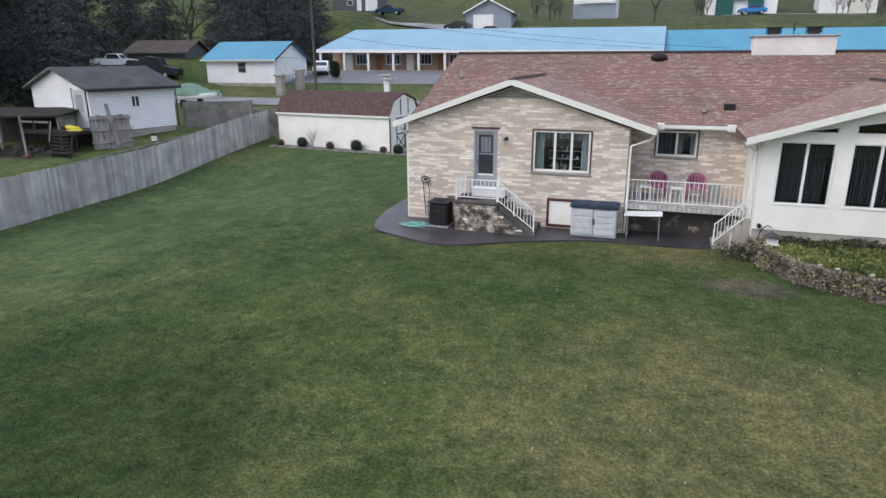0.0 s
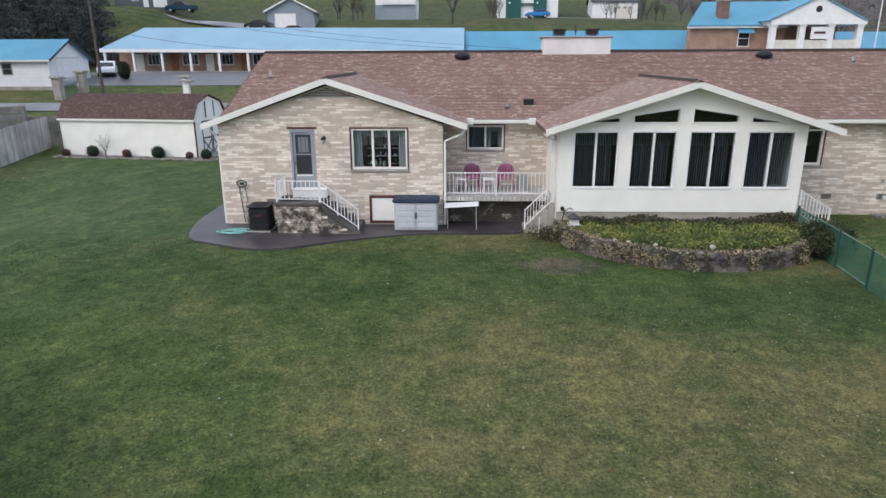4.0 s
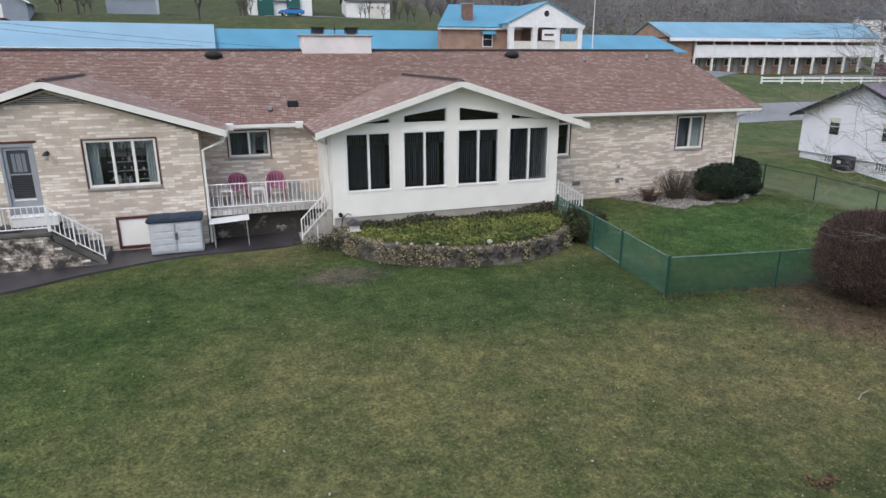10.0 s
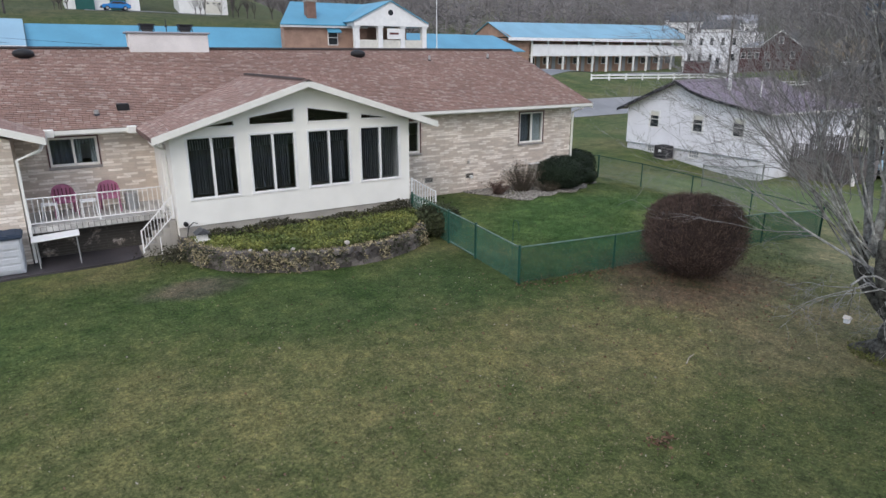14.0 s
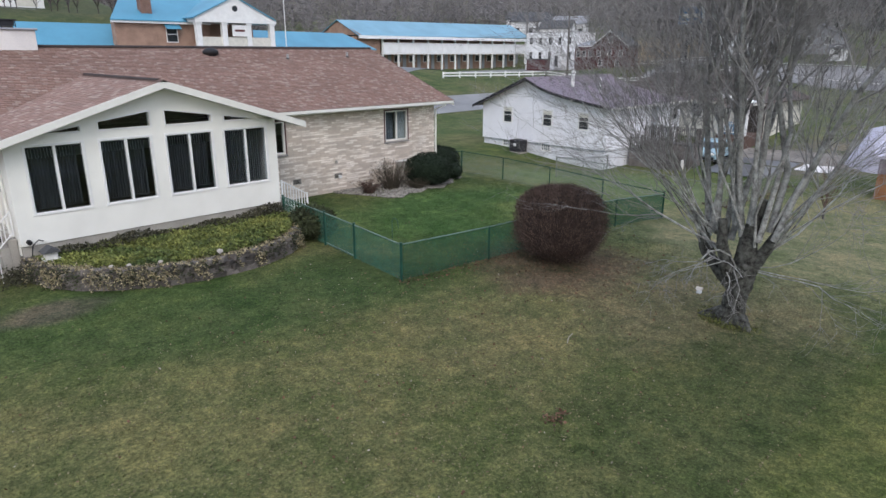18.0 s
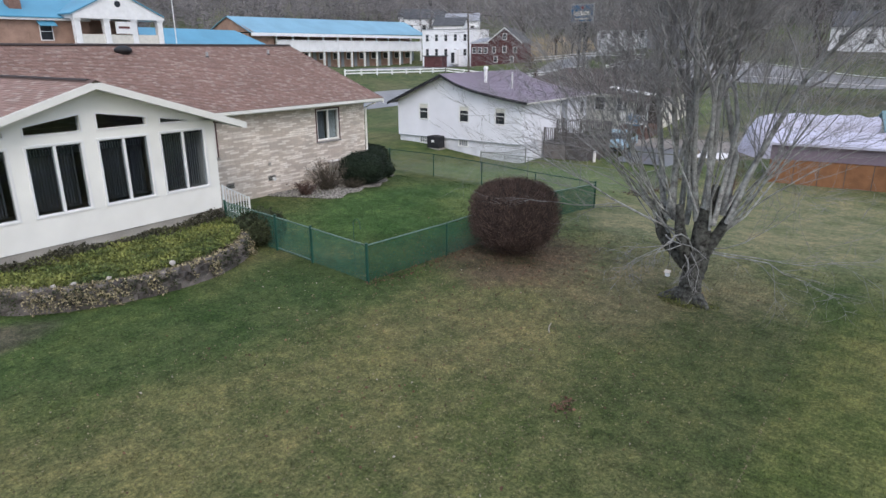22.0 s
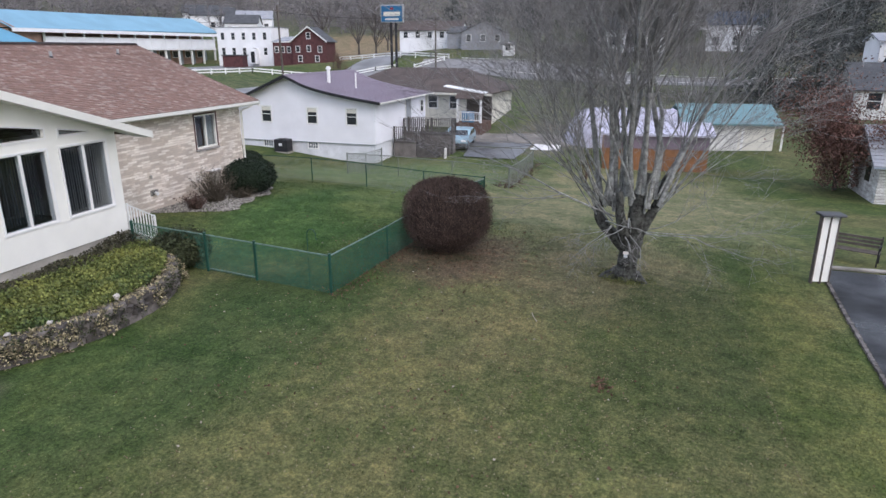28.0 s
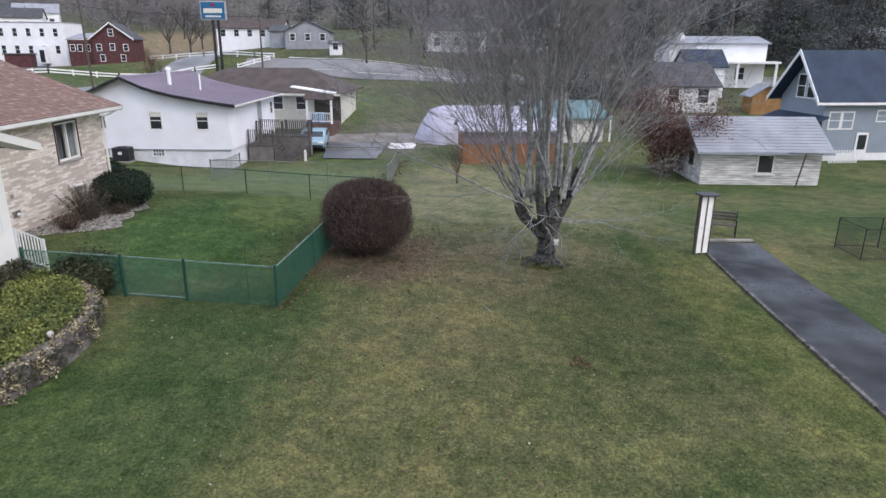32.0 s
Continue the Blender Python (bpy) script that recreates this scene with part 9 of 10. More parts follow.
# old white garage
wg = thing("old_garage", (0, 0, 0), "weathered white clapboard garage with light shingle roof", "garage")
# Dark backing puts the clapboards' shadow lines into the colour of their gaps.
part("wall", box(B(), 40.0, 44.4, -31.6, -24.95, -2.6, 0.28), M["weathered_wood"], wg)
for k in range(15):
    z = -1.85 + 0.142 * k
    part("clapboard", slab(B(), [(39.998, -31.6, z), (39.998, -24.95, z), (39.998, -24.95, z + 0.122), (39.998, -31.6, z + 0.122)], (-0.02, 0, 0)), M["peeling_white"], wg)
    part("clapboard", box(B(), 40.0, 44.4, -24.948, -24.93, z, z + 0.13), M["peeling_white"], wg)
for y in (-31.6, -25.1):
    part("gable", slab(B(), [(40.0, y, 0.28), (44.4, y, 0.28), (42.2, y, 1.6)], (0, 0.15, 0)), M["peeling_white"], wg)
part("roof", roof_slab(B(), (39.5, -32.0, 0.08), (42.2, -32.0, 1.78), (42.2, -24.5, 1.78), (39.5, -24.5, 0.08), 0.08), M["light_roof"], wg)
part("roof", roof_slab(B(), (42.2, -32.0, 1.78), (44.9, -32.0, 0.08), (44.9, -24.5, 0.08), (42.2, -24.5, 1.78), 0.08), M["light_roof"], wg)
for k in range(12):
    a = k / 12
    part("shingle_course", slab(B(), [(39.5 + 2.7 * a, -32.0, 0.09 + 1.7 * a), (39.5 + 2.7 * (a + 0.075), -32.0, 0.09 + 1.7 * (a + 0.075)), (39.5 + 2.7 * (a + 0.075), -24.5, 0.09 + 1.7 * (a + 0.075)), (39.5 + 2.7 * a, -24.5, 0.09 + 1.7 * a)], (-0.01, 0, 0.018)), M["light_roof"], wg)
wall_window(wg, -28.9, -1.1, 0.8, 0.95, 39.98, side="-x", m=M["old_white"], cross=False)
part("window_sill", box(B(), 39.84, 39.978, -29.05, -27.95, -1.26, -1.195), M["old_white"], wg)
part("eave_board", box(B(), 39.47, 39.499, -32.0, -24.5, -0.03, 0.05), M["grey_siding"], wg)
part("side_window", box(B(), 41.2, 41.9, -24.929, -24.90, -0.95, -0.15), M["window_dark"], wg)
tp = thing("clothes_pole", (39.0, -29.8, gz(39, -29.8)), "rusty leaning T-shaped clothes pole", "pole")
part("pole", tube(B(), (0, 0, -0.3), (0.0, -0.35, 1.9), 0.045, n=6), M["pole_wood"], tp)
part("crossbar", tube(B(), (0.0, -1.3, 1.88), (0.0, 0.6, 1.92), 0.035, n=6), M["pole_wood"], tp)

# reddish tree beside it
rt = thing("tree", (43.2, -24.0, gz(43.2, -24.0)), "small tree holding rust-brown leaves", "tree")
mat("oak_leaf", (0.150, 0.080, 0.066), 0.9, 0.3, 3, 40, 0.1, island=0.6)
orr = random.Random(61)
trunk_, crown_, ends = Twigs(), Twigs(), []
trunk_.add(Vector((0, 0, -0.4)), Vector((0.1, 0.05, 1.3)), 0.13, 0.10, 8)
for k in range(13):
    a = 6.283 * k / 13 + orr.uniform(-0.3, 0.3)
    tilt = orr.uniform(0.1, 0.75) if k < 9 else orr.uniform(0.05, 0.3)
    grow(orr, [crown_], ends, Vector((0.05, 0.03, orr.uniform(0.1, 1.2))), Vector((math.cos(a) * math.sin(tilt), math.sin(a) * math.sin(tilt), math.cos(tilt))), orr.uniform(2.9, 4.2) if k < 9 else orr.uniform(4.4, 5.6), 0.055, 0, 0.5, 0.15, (8, 5), (5, 4, 3, 3), 0.2)
trunk_.make("trunk", M["trunk_bark"], rt)
crown_.make("crown", M["rust_leaf"], rt, False)
pts = []
for e in ends:
    for k in range(int(66 * max(0.10, 1.15 - 0.18 * e.z))):
        pts.append((e.x + orr.gauss(0, 0.24), e.y + orr.gauss(0, 0.24), max(0.12, e.z + orr.gauss(-0.35, 0.45))))
for k in range(5000):
    a, z = orr.uniform(0, 6.283), orr.uniform(0.25, 3.4)
    w = orr.uniform(0.1, 1.0) ** 0.6 * (1.25 + 0.35 * math.sin(3 * a + z))
    pts.append((w * math.cos(a), w * math.sin(a), z))
leaves("leaves", pts, 0.11, M["oak_leaf"], rt, 9)

# orange-sided shed, purple tarp shelter, teal-roofed garage
sh = gable_building("orange_shed", frame_of((45.9, -11.6, gz(46, -14)), (46.5, -17.8, 0)), 6.2, 3.4, 2.35, 0.5, M["orange_wood"], M["purple_tarp"], "shed with orange plywood side under a tarp roof", 0.3, category="shed", sink=0.6)
part("upper_panel", box(B(), -0.02, 6.22, -0.04, 0.0, 1.35, 2.3), M["metal_purple"], sh)
for x in (1.2, 2.4, 3.65, 4.9):
    part("panel_joint", box(B(), x, x + 0.04, -0.02, -0.001, 0, 1.35), M["pole_wood"], sh)
tp = thing("tarp_shelter", frame_of((53.0, -8.2, gz(53, -9) - 0.1), (54.2, -15.5, 0)), "rounded shelter under a pale purple tarp", "shelter")
bm = B()
prev = None
for k in range(15):
    u = k / 14
    s = max(0.04, math.sin(min(1.0, u * 4.0) * 1.5708)) ** 0.6
    cur = []
    for i in range(15):
        a = math.pi * i / 14
        cur.append(bm.verts.new((8.2 * u, 2.1 - 2.1 * s * math.cos(a) + 0.05 * math.sin(k * 1.7 + i), max(0.0, 3.0 * s * math.sin(a) ** 0.8 + 0.07 * math.sin(k * 1.3 + i * 1.7) - 0.12 * abs(math.sin(k * 1.6))))))
    if prev:
        for i in range(14):
            bm.faces.new((prev[i], prev[i + 1], cur[i + 1], cur[i]))
    prev = cur
part("tarp", bm, M["purple_tarp"], tp, "", True)
part("hoop", path_tube(B(), [(2.3, 2.1 - 2.08 * math.cos(math.pi * i / 10), 2.9 * math.sin(math.pi * i / 10) ** 0.8) for i in range(11)], 0.03, 6), M["galvanised"], tp)
mat("teal_roof", (0.13, 0.24, 0.26), 0.5, 0.1)
tg = gable_building("teal_garage", frame_of((54.2, -16.8, gz(54, -19) - 0.15), (55.2, -23.2, 0)), 6.0, 5.5, 2.3, 1.0, M["gallery_white"], M["teal_roof"], "pale garage with a teal metal roof", 0.4, category="garage", sink=0.8)
part("garage_door", box(B(), 0.5, 3.6, -0.05, 0, 0, 2.1), M["old_white"], tg)
part("corner_board", box(B(), 3.8, 3.95, -0.06, 0, 0, 2.3), M["white_paint"], tg)
part("corner_board", box(B(), 6.5, 6.62, -0.06, 0, 0, 2.3), M["white_paint"], tg)
bare_tree((39.0, -11.2, gz(39, -11.2)), 2.6, 88, M["rust_leaf"], "small bare sapling with reddish twigs", "", 0.05, (6, 4))

# sign board, bench and kerb at the end of the drive
nb_ = thing("lattice_post", (23.4, -18.88, gz(23.4, -18.9)), "white and brown arbour post with a small dark cap", "post")
for dy in (0.14, -0.14):
    part("panel", box(B(), -0.05, 0.05, dy - 0.115, dy + 0.115, 0.06, 1.88), M["render_white"], nb_)
for dy in (-0.27, 0.0, 0.27):
    part("stile", box(B(), -0.07, 0.07, dy - 0.022, dy + 0.022, 0, 1.9), M["pole_wood"], nb_)
part("cap", bevelled(box(B(), -0.22, 0.22, -0.38, 0.38, 1.9, 1.97), 0.02), M["grey_roof"], nb_)
nb_.matrix_world = Matrix.Translation((23.4, -18.88, gz(23.4, -18.9))) @ pose(0, 0, 0, 0, 0, 12) @ Matrix.Diagonal((1, 0.82, 1, 1))
be = thing("garden_bench", Matrix.Translation((25.9, -20.3, gz(25.9, -20.3))) @ pose(0, 0, 0, 0, 0, -112) @ Matrix.Scale(0.9, 4), "old wooden garden bench with iron ends", "bench")
for k in range(4):
    part("seat_slat", box(B(), -0.75, 0.75, -0.24 + 0.12 * k, -0.15 + 0.12 * k, 0.42, 0.45), M["pole_wood"], be)
for k in range(3):
    part("back_slat", box(B(), -0.75, 0.75, 0.26, 0.29, 0.52 + 0.13 * k, 0.61 + 0.13 * k), M["pole_wood"], be)
for x in (-0.72, 0.72):
    part("end_frame", path_tube(B(), [(x, -0.28, 0), (x, -0.24, 0.42), (x, 0.2, 0.42), (x, 0.3, 0.92), (x, 0.28, 0.5), (x, 0.32, 0)], 0.025, 6), M["black"], be)
    part("armrest", path_tube(B(), [(x, -0.24, 0.42), (x, -0.22, 0.64), (x, 0.26, 0.66)], 0.022, 6), M["black"], be)
lg = thing("timber_edge", (0, 0, 0), "grey timber across the end of the drive", "timber")
part("timber", bevelled(slab(B(), [(24.75, -19.3, gz(24.7, -19.3)), (24.9, -19.3, gz(24.7, -19.3)), (24.95, -21.2, gz(24.7, -21.2)), (24.8, -21.2, gz(24.7, -21.2))], (0, 0, 0.09)), 0.02), M["weathered_wood"], lg)
es = thing("edging", (0, 0, 0), "row of dark stones along the drive", "edging")
for k in range(150):
    x = 6.0 + 0.124 * k
    y = -17.5 - 0.0712 * x + 0.06
    each("stone", rnd.choice(stone_meshes), es, Matrix.Translation((x, y, gz(x, y) + 0.03)) @ pose(0, 0, 0, rnd.uniform(-9, 9), rnd.uniform(-9, 9), rnd.uniform(-25, 25)) @ Matrix.Diagonal((0.36, 0.32, 0.4, 1)))
cg = thing("wire_pen", (23.7, -24.35, gz(23.7, -24.35)), "square pen of dark chain mesh on the grass", "pen")
for p, q in (((-0.7, -0.7), (0.7, -0.7)), ((0.7, -0.7), (0.7, 0.7)), ((0.7, 0.7), (-0.7, 0.7)), ((-0.7, 0.7), (-0.7, -0.7))):
    for z in (0.05, 1.0):
        part("bar", tube(B(), (*p, z), (*q, z), 0.012, n=6), M["dark_metal"], cg)
    part("post", tube(B(), (*p, -0.1), (*p, 1.0), 0.018, n=8), M["dark_metal"], cg)
    bm = B()
    for k in range(-7, 15):
        for rise in (1, -1):
            a, b = k / 14, k / 14 + 0.5 * rise
            lo_, hi_ = (0.0, 1.0)
            if rise > 0:
                lo_, hi_ = max(0.0, -a * 2), min(1.0, (1 - a) * 2)
            else:
                lo_, hi_ = max(0.0, (a - 1) * 2), min(1.0, a * 2)
            if hi_ - lo_ > 0.05:
                c, d = Vector(p).lerp(Vector(q), a + 0.5 * rise * lo_), Vector(p).lerp(Vector(q), a + 0.5 * rise * hi_)
                tube(bm, (c.x, c.y, 0.05 + 0.95 * lo_), (d.x, d.y, 0.05 + 0.95 * hi_), 0.0045, n=3, cap=False)
    part("mesh", bm, M["dark_metal"], cg)

# shepherd hook in the side yard
hk = thing("plant_hook", (18.2, -6.2, gz(18.2, -6.2)), "thin green shepherd's hook in the side yard", "hook")
part("rod", path_tube(B(), [(0, 0, -0.2), (0, 0, 1.35)] + [(0, -0.12 - 0.12 * math.cos(a), 1.35 + 0.14 * math.sin(a)) for a in np.linspace(3.0, 0, 8)] + [(0, -0.26, 1.22)], 0.009, 5), M["post_green"], hk)

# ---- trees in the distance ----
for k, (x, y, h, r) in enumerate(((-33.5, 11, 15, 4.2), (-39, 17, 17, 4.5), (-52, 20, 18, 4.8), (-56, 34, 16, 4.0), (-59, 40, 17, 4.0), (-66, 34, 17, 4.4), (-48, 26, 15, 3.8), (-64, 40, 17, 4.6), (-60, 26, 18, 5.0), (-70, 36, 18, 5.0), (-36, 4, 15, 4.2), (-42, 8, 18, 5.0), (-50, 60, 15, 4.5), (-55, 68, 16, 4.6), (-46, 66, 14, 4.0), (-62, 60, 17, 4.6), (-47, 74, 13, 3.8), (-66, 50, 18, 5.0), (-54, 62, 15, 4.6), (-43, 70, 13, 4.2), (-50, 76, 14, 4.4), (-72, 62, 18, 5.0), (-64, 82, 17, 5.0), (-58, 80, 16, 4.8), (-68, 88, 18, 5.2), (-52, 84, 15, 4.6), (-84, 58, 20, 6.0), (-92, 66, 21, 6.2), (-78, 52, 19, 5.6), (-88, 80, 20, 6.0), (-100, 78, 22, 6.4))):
    # only the nearest trees take the colour without haze
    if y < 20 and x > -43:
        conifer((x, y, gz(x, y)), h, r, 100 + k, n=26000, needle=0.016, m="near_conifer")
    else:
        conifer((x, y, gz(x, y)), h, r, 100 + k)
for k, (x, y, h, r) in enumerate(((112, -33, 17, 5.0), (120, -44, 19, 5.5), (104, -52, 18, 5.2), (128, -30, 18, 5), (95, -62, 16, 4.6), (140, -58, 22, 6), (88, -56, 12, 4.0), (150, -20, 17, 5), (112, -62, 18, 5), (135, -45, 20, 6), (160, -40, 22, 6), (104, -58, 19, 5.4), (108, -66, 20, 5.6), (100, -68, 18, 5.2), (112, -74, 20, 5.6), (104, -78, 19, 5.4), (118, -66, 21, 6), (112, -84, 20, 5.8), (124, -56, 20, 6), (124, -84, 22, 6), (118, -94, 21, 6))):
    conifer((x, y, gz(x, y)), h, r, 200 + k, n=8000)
for k, (x, y, h) in enumerate(((5.3, 93, 7), (-12, 96, 8), (131, 44, 10), (137, 40, 9), (129, 52, 8), (48, 96, 11), (58, 92, 12), (100, 2, 8), (104, -14, 9), (98, -26, 9), (110, -18, 10), (64, 100, 12), (75, 104, 12), (-24, 97, 9), (43, 118, 12))):
    bare_tree((x, y, gz(x, y)), h, 300 + k, kids=(6, 4, 2))
for k in range(26):
    x, y = (34 + rnd.uniform(-3, 22), 102 + rnd.uniform(-5, 5)) if k < 18 else (11.5 + rnd.uniform(-3, 3), 102 + rnd.uniform(-2, 2)) if k < 22 else (-12.5 + rnd.uniform(-2.5, 2.5), 97 + rnd.uniform(-1, 1))
    bare_tree((x, y, gz(x, y)), rnd.uniform(3.5, 6.0), 400 + k, None, "bare grey-brown thicket shrub on the hillside", "thickets", 0.06, (6, 4))
for k in range(9):
    x, y = 99 + 1.4 * k + rnd.uniform(-1, 1), 31.5 + 1.0 * k + rnd.uniform(-1, 1)
    bare_tree((x, y, gz(x, y)), rnd.uniform(2.2, 3.2), 450 + k, M["rust_leaf"], "reddish-brown bare shrub in front of the field", "field shrubs", 0.05, (7, 5))
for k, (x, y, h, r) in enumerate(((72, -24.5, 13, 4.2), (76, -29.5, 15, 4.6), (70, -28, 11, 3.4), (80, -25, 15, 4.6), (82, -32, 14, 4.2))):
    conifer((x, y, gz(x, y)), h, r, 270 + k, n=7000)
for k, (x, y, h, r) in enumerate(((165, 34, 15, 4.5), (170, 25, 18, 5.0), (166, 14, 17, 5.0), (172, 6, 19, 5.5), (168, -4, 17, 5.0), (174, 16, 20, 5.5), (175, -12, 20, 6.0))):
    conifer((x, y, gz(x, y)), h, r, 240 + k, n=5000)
for k, (x, y, h) in enumerate(((-60, 78, 12), (-66, 70, 14), (150, 62, 11), (158, 52, 10), (126, 38, 9), (140, 8, 10), (135, -2, 11), (130, -12, 10), (125, 4, 8), (108, -6, 9), (112, -26, 11))):
    bare_tree((x, y, gz(x, y)), h, 340 + k, kids=(7, 5, 2))

# leafless woods on the far hills
wr = random.Random(5)
woods = Twigs()
count = 0
while count < 2600:
    a = wr.uniform(-0.75, 1.85)
    r = 178 + 230 * wr.random() ** 1.3
    x, y = 6 + r * math.cos(a), -15 + r * math.sin(a)
    if noise.noise(Vector((x * 0.02, y * 0.02, 0))) < -0.12:
        continue
    z = gz(x, y)
    h = wr.uniform(5, 12)
    c = Vector((x, y, z - 0.5))
    top = c + Vector((wr.gauss(0, 0.8), wr.gauss(0, 0.8), h))
    woods.add(c, top, 0.13, 0.05, 3)
    for j in range(24):
        f = wr.uniform(0.10, 0.95)
        o = c.lerp(top, f)
        d = Vector((wr.gauss(0, 1), wr.gauss(0, 1), wr.uniform(-0.1, 1.0))).normalized()
        woods.add(o, o + d * h * wr.uniform(0.2, 0.5) * (1.2 - 0.5 * f), 0.09, 0.03, 3)
    count += 1
tagged(woods.make("woods", M["hazy_far_wood"], None, False), "leafless grey woods on the far hills", "woods", kind="stuff")


# ---- the lawn's blades and litter ----
br = np.random.RandomState(11)


def blades(n, xa, xb, ya, yb, height, name, label):
    x, y = br.uniform(xa, xb, n), br.uniform(ya, yb, n)
    cx = np.round(x / 0.11) * 0.11 + br.normal(0, 0.03, n)
    cy = np.round(y / 0.11) * 0.11 + br.normal(0, 0.03, n)
    keep = np.array([not (a > 10.4 and a < 18.3 and b > -4.2) and not (b > patio_edge(min(10, a)) - 0.05 and a < 10.5) and b > -17.3 - 0.0712 * a for a, b in zip(cx, cy)])
    cx, cy = cx[keep], cy[keep]
    n = len(cx)
    z = np.array([gz(a, b) for a, b in zip(cx, cy)])
    a = br.uniform(0, 6.283, n)
    h = height * br.uniform(0.5, 1.4, n)
    lean = br.normal(0, 0.55, (n, 2)) * h[:, None]
    w = 0.006 * br.uniform(0.7, 1.5, n)
    p = np.stack([cx, cy, z - 0.01], 1)
    s = np.stack([np.cos(a) * w, np.sin(a) * w, 0 * a], 1)
    t = p + np.stack([lean[:, 0], lean[:, 1], h], 1)
    v = np.stack([p - s, p + s, t], 1).reshape(-1, 3)
    me = bpy.data.meshes.new(name)
    me.vertices.add(len(v))
    me.vertices.foreach_set("co", v.ravel())
    me.loops.add(3 * n)
    me.loops.foreach_set("vertex_index", np.arange(3 * n))
    me.polygons.add(n)
    me.polygons.foreach_set("loop_start", np.arange(0, 3 * n, 3))
    me.update()
    me.validate()
    me.materials.append(M["lawn"])
    return tagged(new(name, me), label, "grass", kind="stuff")


blades(230000, -6, 27, -18.5, -1.6, 0.045, "grass", "short patchy winter grass on the lawn")
blades(40000, 18.2, 30.5, -7, 1.5, 0.05, "grass", "short green grass in the side yard")

mat("litter", (0.12, 0.07, 0.045), 0.9, 0.3, 3, 30, 0.0, island=0.6)
mat("pale_litter", (0.30, 0.27, 0.22), 0.9, 0.2, 3, 30, 0.0, island=0.3)


def litter(n, place, m, label, size=0.06, seed=1):
    r = np.random.RandomState(seed)
    pts = []
    for i in range(n):
        x, y = place(r)
        pts.append((x, y, gz(x, y) + 0.035))
    ob = leaves("fallen_leaves", pts, size, m, None, seed, 0.05, 0.7)
    return tagged(ob, label, "leaves", kind="stuff")


litter(900, lambda r: (22.6 + r.normal(0, 1.6), -8.5 + r.normal(0, 1.5)), M["litter"], "fallen brown leaves round the barberry bush", 0.06, 3)
litter(500, lambda r: (r.uniform(17.6, 24.5), -7.15 + r.normal(0, 0.22)), M["litter"], "fallen brown leaves along the green fence", 0.06, 4)
litter(900, lambda r: (r.normal(17.5, 4.5), r.normal(-10.5, 2.6)), M["litter"], "scattered brown leaves on the lawn", 0.05, 5)
litter(200, lambda r: (r.uniform(3, 24), r.uniform(-15, -4.5)), M["pale_litter"], "scattered pale dry leaves on the lawn", 0.045, 6)
mat("straw", (0.165, 0.145, 0.085), 0.9, 0.3, 3, 30, 0.0, island=0.5)
litter(9000, lambda r: (np.clip(r.normal(15.0, 5.0), 3, 27), np.clip(r.normal(-11.5, 2.8), -16.5, -5)), M["straw"], "dry straw flecks among the lawn grass", 0.032, 12)
litter(60, lambda r: (15.4 + r.normal(0, 0.14), -13.63 + r.normal(0, 0.1)), M["litter"], "small heap of dead leaves on the lawn", 0.07, 7)
litter(130, lambda r: (-14.6 + r.normal(0, 0.5), r.uniform(-2, 10)), M["pale_litter"], "pale dry leaves along the wooden fence", 0.06, 8)
litter(900, lambda r: (r.uniform(36, 46.5), -7.3 + r.normal(0, 0.3)), M["rust_leaf"], "rusty leaves along the neighbour's fence", 0.09, 9)
sk = thing("stick", (18.32, -11.92, gz(18.3, -11.9) + 0.03), "pale broken stick on the lawn", "stick")
part("stick", path_tube(B(), [(-0.22, -0.1, 0.0), (0.0, 0.02, 0.02), (0.25, 0.09, 0.0)], 0.012, 5), M["pale_litter"], sk)


# ---- shingles ----
def shingles(name, origin, along, up, span, length, parent, seed, tab=0.18, show=0.125, single=0, m=None, thick=1.0):
    """Courses of tabs on a slope: span(s) gives the run of the course at s metres up the slope."""
    r = random.Random(seed)
    o, a, u = Vector(origin), Vector(along).normalized(), Vector(up).normalized()
    nrm = a.cross(u).normalized()
    if nrm.z < 0:
        nrm = -nrm
    verts, faces, made = [], [], 0
    shared = None
    k = 0
    while k * show < length:
        s = k * show
        lo, hi = span(s)
        x = lo - tab * r.random()
        while x < hi:
            p, q = max(lo, x), min(hi, x + tab - 0.012)
            x += tab
            if q - p < 0.04:
                continue
            th = r.uniform(0.018, 0.028) * thick
            e = min(length, s + show + 0.01)
            c = [o + a * p + u * s + nrm * th, o + a * q + u * s + nrm * th, o + a * q + u * e + nrm * 0.002, o + a * p + u * e + nrm * 0.002]
            base = [o + a * p + u * s, o + a * q + u * s]
            if single and made < single and q - p > tab - 0.02:
                if shared is None:
                    shared = bpy.data.meshes.new("shingle")
                    w = tab - 0.012
                    pts = [u * 0 + nrm * th, a * w + nrm * th, a * w + u * (show + 0.01) + nrm * 0.002, u * (show + 0.01) + nrm * 0.002, Vector((0, 0, 0)), a * w]
                    shared.from_pydata([tuple(v) for v in pts], [], [(0, 1, 2, 3), (4, 5, 1, 0)])
                    shared.materials.append(M["shingle_single"])
                each("shingle", shared, parent, base[0])
                made += 1
                continue
            b = len(verts)
            verts += [tuple(v) for v in c + base]
            faces += [(b, b + 1, b + 2, b + 3), (b + 4, b + 5, b + 1, b)]
        k += 1
    return tagged(raw(name, verts, faces, m or M["shingle"], parent), kind="stuff")


main_len = math.hypot(RIDGE_Y - 1.55, RIDGE_Z - EZ)
shingles("shingles", (RX0, 1.53, EZ + 0.003), (1, 0, 0), (0, RIDGE_Y - 1.55, RIDGE_Z - EZ), lambda s: (0.0, RX1 - RX0), main_len, house, 1)


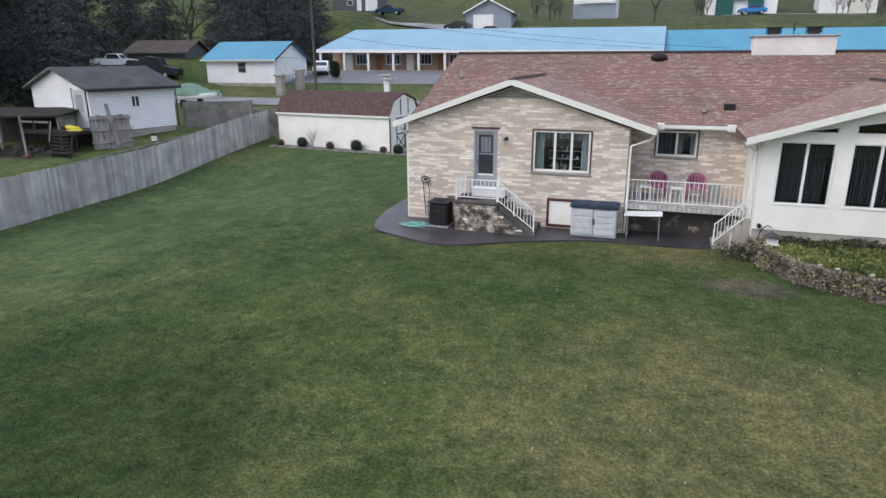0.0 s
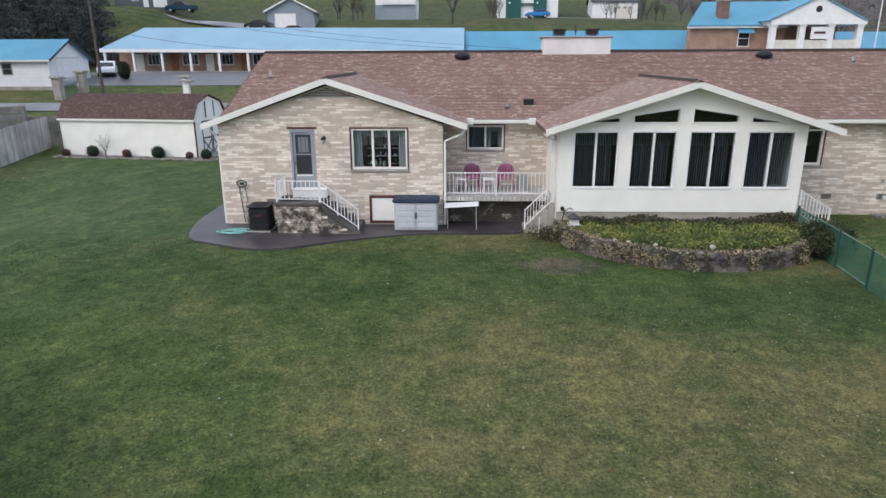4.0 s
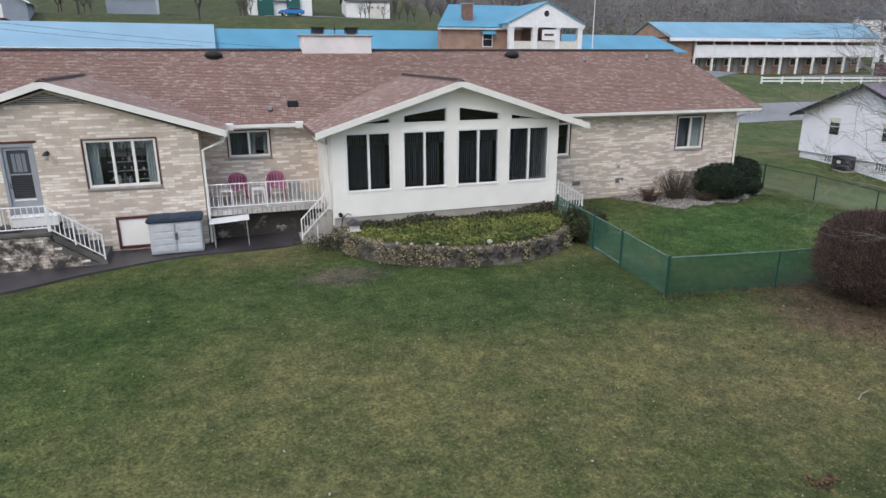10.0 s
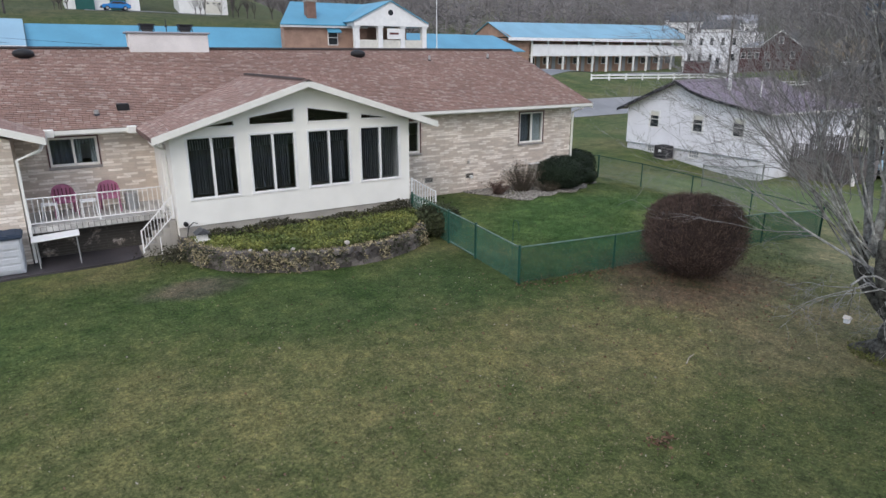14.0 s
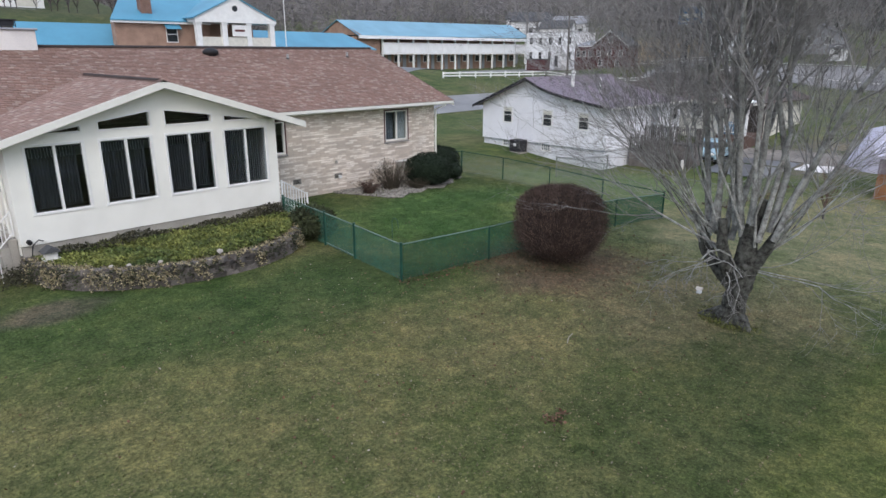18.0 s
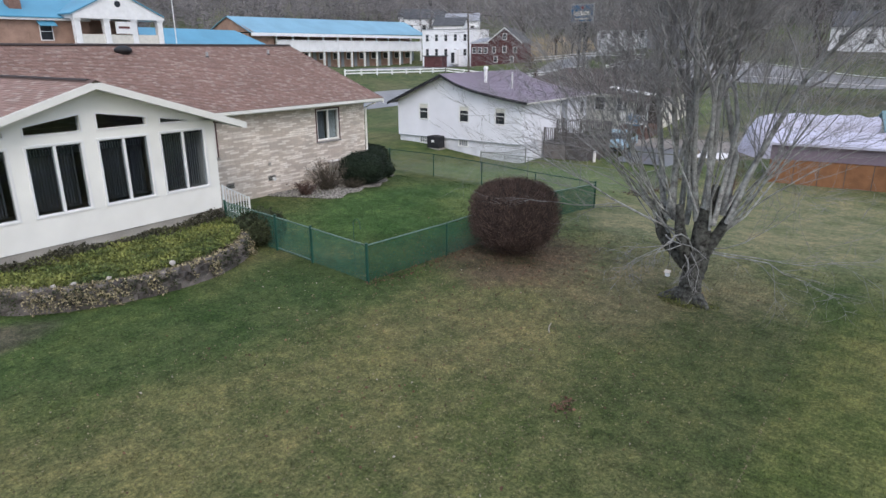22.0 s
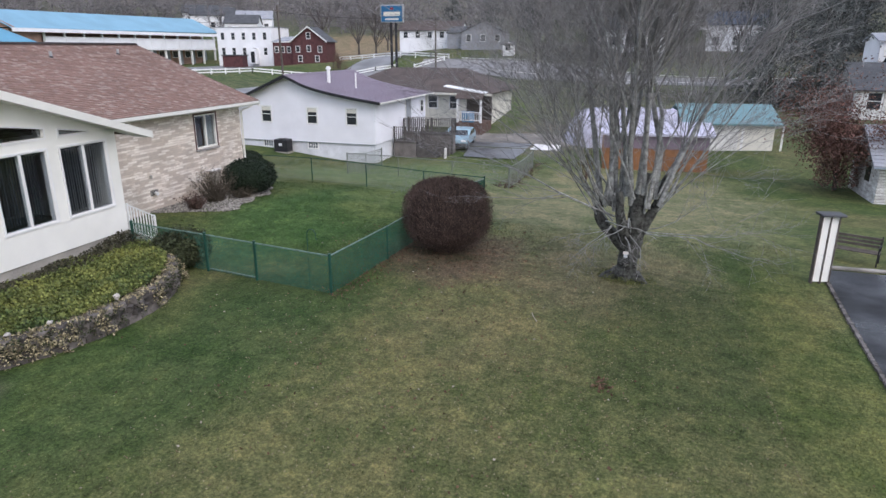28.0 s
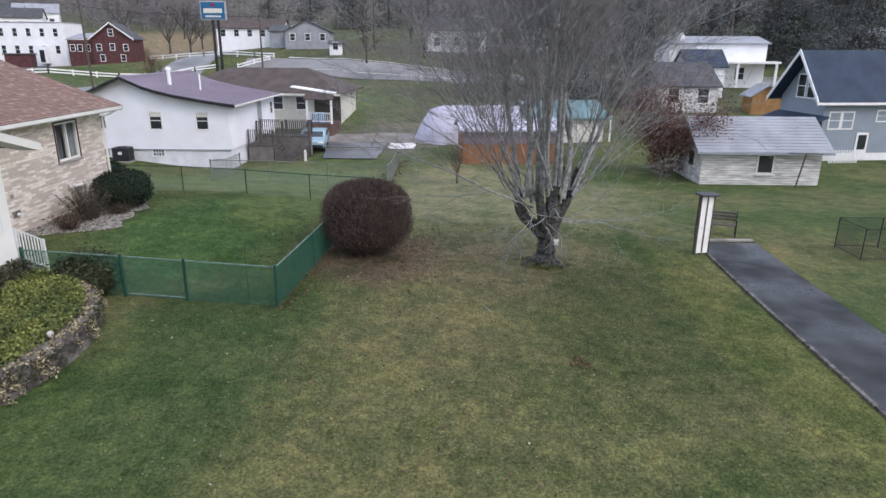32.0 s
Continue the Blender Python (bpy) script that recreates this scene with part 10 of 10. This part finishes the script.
def cross_shingles(x0, xr, x1, y0, z0, z1, yb, seed, single=0):
    for side, (xa, sg) in enumerate(((x0, 1), (x1, -1))):
        run = abs(xr - xa)
        ln = math.hypot(run, z1 - z0)
        back = main_y(z1) + 0.1
        shingles("shingles", (xa, y0 - 0.03, z0 + 0.004), (0, 1, 0), (sg * run, 0, z1 - z0), lambda s: (0.0, (yb + (back - yb) * s / ln) - y0 + 0.03), ln, house, seed + side, tab=0.24, single=single if side == 0 else 0, thick=0.35)


cross_shingles(*WING, 1.7, 4)
cross_shingles(*SUNR, 1.7, 7, 300)
shingles("shingles", (-0.1, -0.12, 2.18), (1, 0, 0), (0, 0.62, 0.88), lambda s: (0.0, 8.38), 1.08, barn, 21, m=M["barn_shingle"])
shingles("shingles", (-0.1, 0.5, 3.056), (1, 0, 0), (0, 1.3, 0.40), lambda s: (0.0, 8.38), 1.36, barn, 22, m=M["barn_shingle"])
shingles("shingles", (-0.35, -0.36, 2.95 - 0.117 + 0.004), (1, 0, 0), (0, 3.36, 1.117), lambda s: (0.0, 5.9), 3.5, shop, 23, m=M["shop_roof"])

# ---- bricks ----
rows = brick_rows(0.0, 7.15, 0.06, wing_top, [W_DOOR, (W_WIN[0] - 0.06, W_WIN[1] + 0.06, W_WIN[2] - 0.06, W_WIN[3] + 0.06), (4.76, 6.07, 0.12, 1.04), (2.02, 3.42, 0.0, 1.05)], seed=2)
own = [r_ for r_ in rows if 3.1 < r_[0] < 4.2 and abs(r_[1] - r_[0] - 0.39) < 0.004 and r_[2] > 1.1][:150] + [r_ for r_ in rows if 0.5 < r_[0] < 2.0 and abs(r_[1] - r_[0] - 0.39) < 0.004 and r_[2] > 1.0][:150]
chosen = set(own)
brick_mesh("brickwork", [r_ for r_ in rows if r_ not in chosen], 0.0, wall_wing, 3)
w = 0.39
bm_ = bpy.data.meshes.new("brick")
bm_.from_pydata([(0, -0.012, 0), (w, -0.012, 0), (w, -0.012, 0.067), (0, -0.012, 0.067), (0, 0, 0), (w, 0, 0), (w, 0, 0.067), (0, 0, 0.067)], [], [(0, 1, 2, 3), (0, 4, 5, 1), (1, 5, 6, 2), (2, 6, 7, 3), (3, 7, 4, 0)])
bm_.materials.append(M["brick_single"])
for a, b, c, d in own:
    each("brick", bm_, wall_wing, (a, 0.0, c))
brick_mesh("brickwork", brick_rows(7.15, 10.7, 1.0, flat_top, [(R_WIN[0] - 0.06, R_WIN[1] + 0.06, R_WIN[2] - 0.06, R_WIN[3] + 0.06)], seed=4), 2.0, wall_recess, 5)
brick_mesh("brickwork", brick_rows(17.9, 27.6, -0.02, flat_top, [(B_WIN[0] - 0.06, B_WIN[1] + 0.06, B_WIN[2] - 0.06, B_WIN[3] + 0.06), (S_WIN[0] - 0.06, S_WIN[1] + 0.06, S_WIN[2] - 0.06, S_WIN[3] + 0.06)], seed=6), 2.0, wall_bed, 7)

# dark caps along the ridges
mat("ridge_brown", (0.045, 0.034, 0.032), 0.9, 0.2)
part("ridge_cap", slab(B(), [(RX0, RIDGE_Y - 0.13, RIDGE_Z + 0.025), (RX0, RIDGE_Y, RIDGE_Z + 0.085), (RX0, RIDGE_Y + 0.13, RIDGE_Z + 0.025)], (RX1 - RX0, 0, 0)), M["ridge_brown"], house)
for g in (WING, SUNR):
    yb = main_y(g[5])
    part("ridge_cap", slab(B(), [(g[1] - 0.10, g[3] + 0.3, g[5] + 0.02), (g[1], g[3] + 0.3, g[5] + 0.06), (g[1] + 0.10, g[3] + 0.3, g[5] + 0.02)], (0, yb - g[3] - 0.3, 0)), M["ridge_brown"], house)
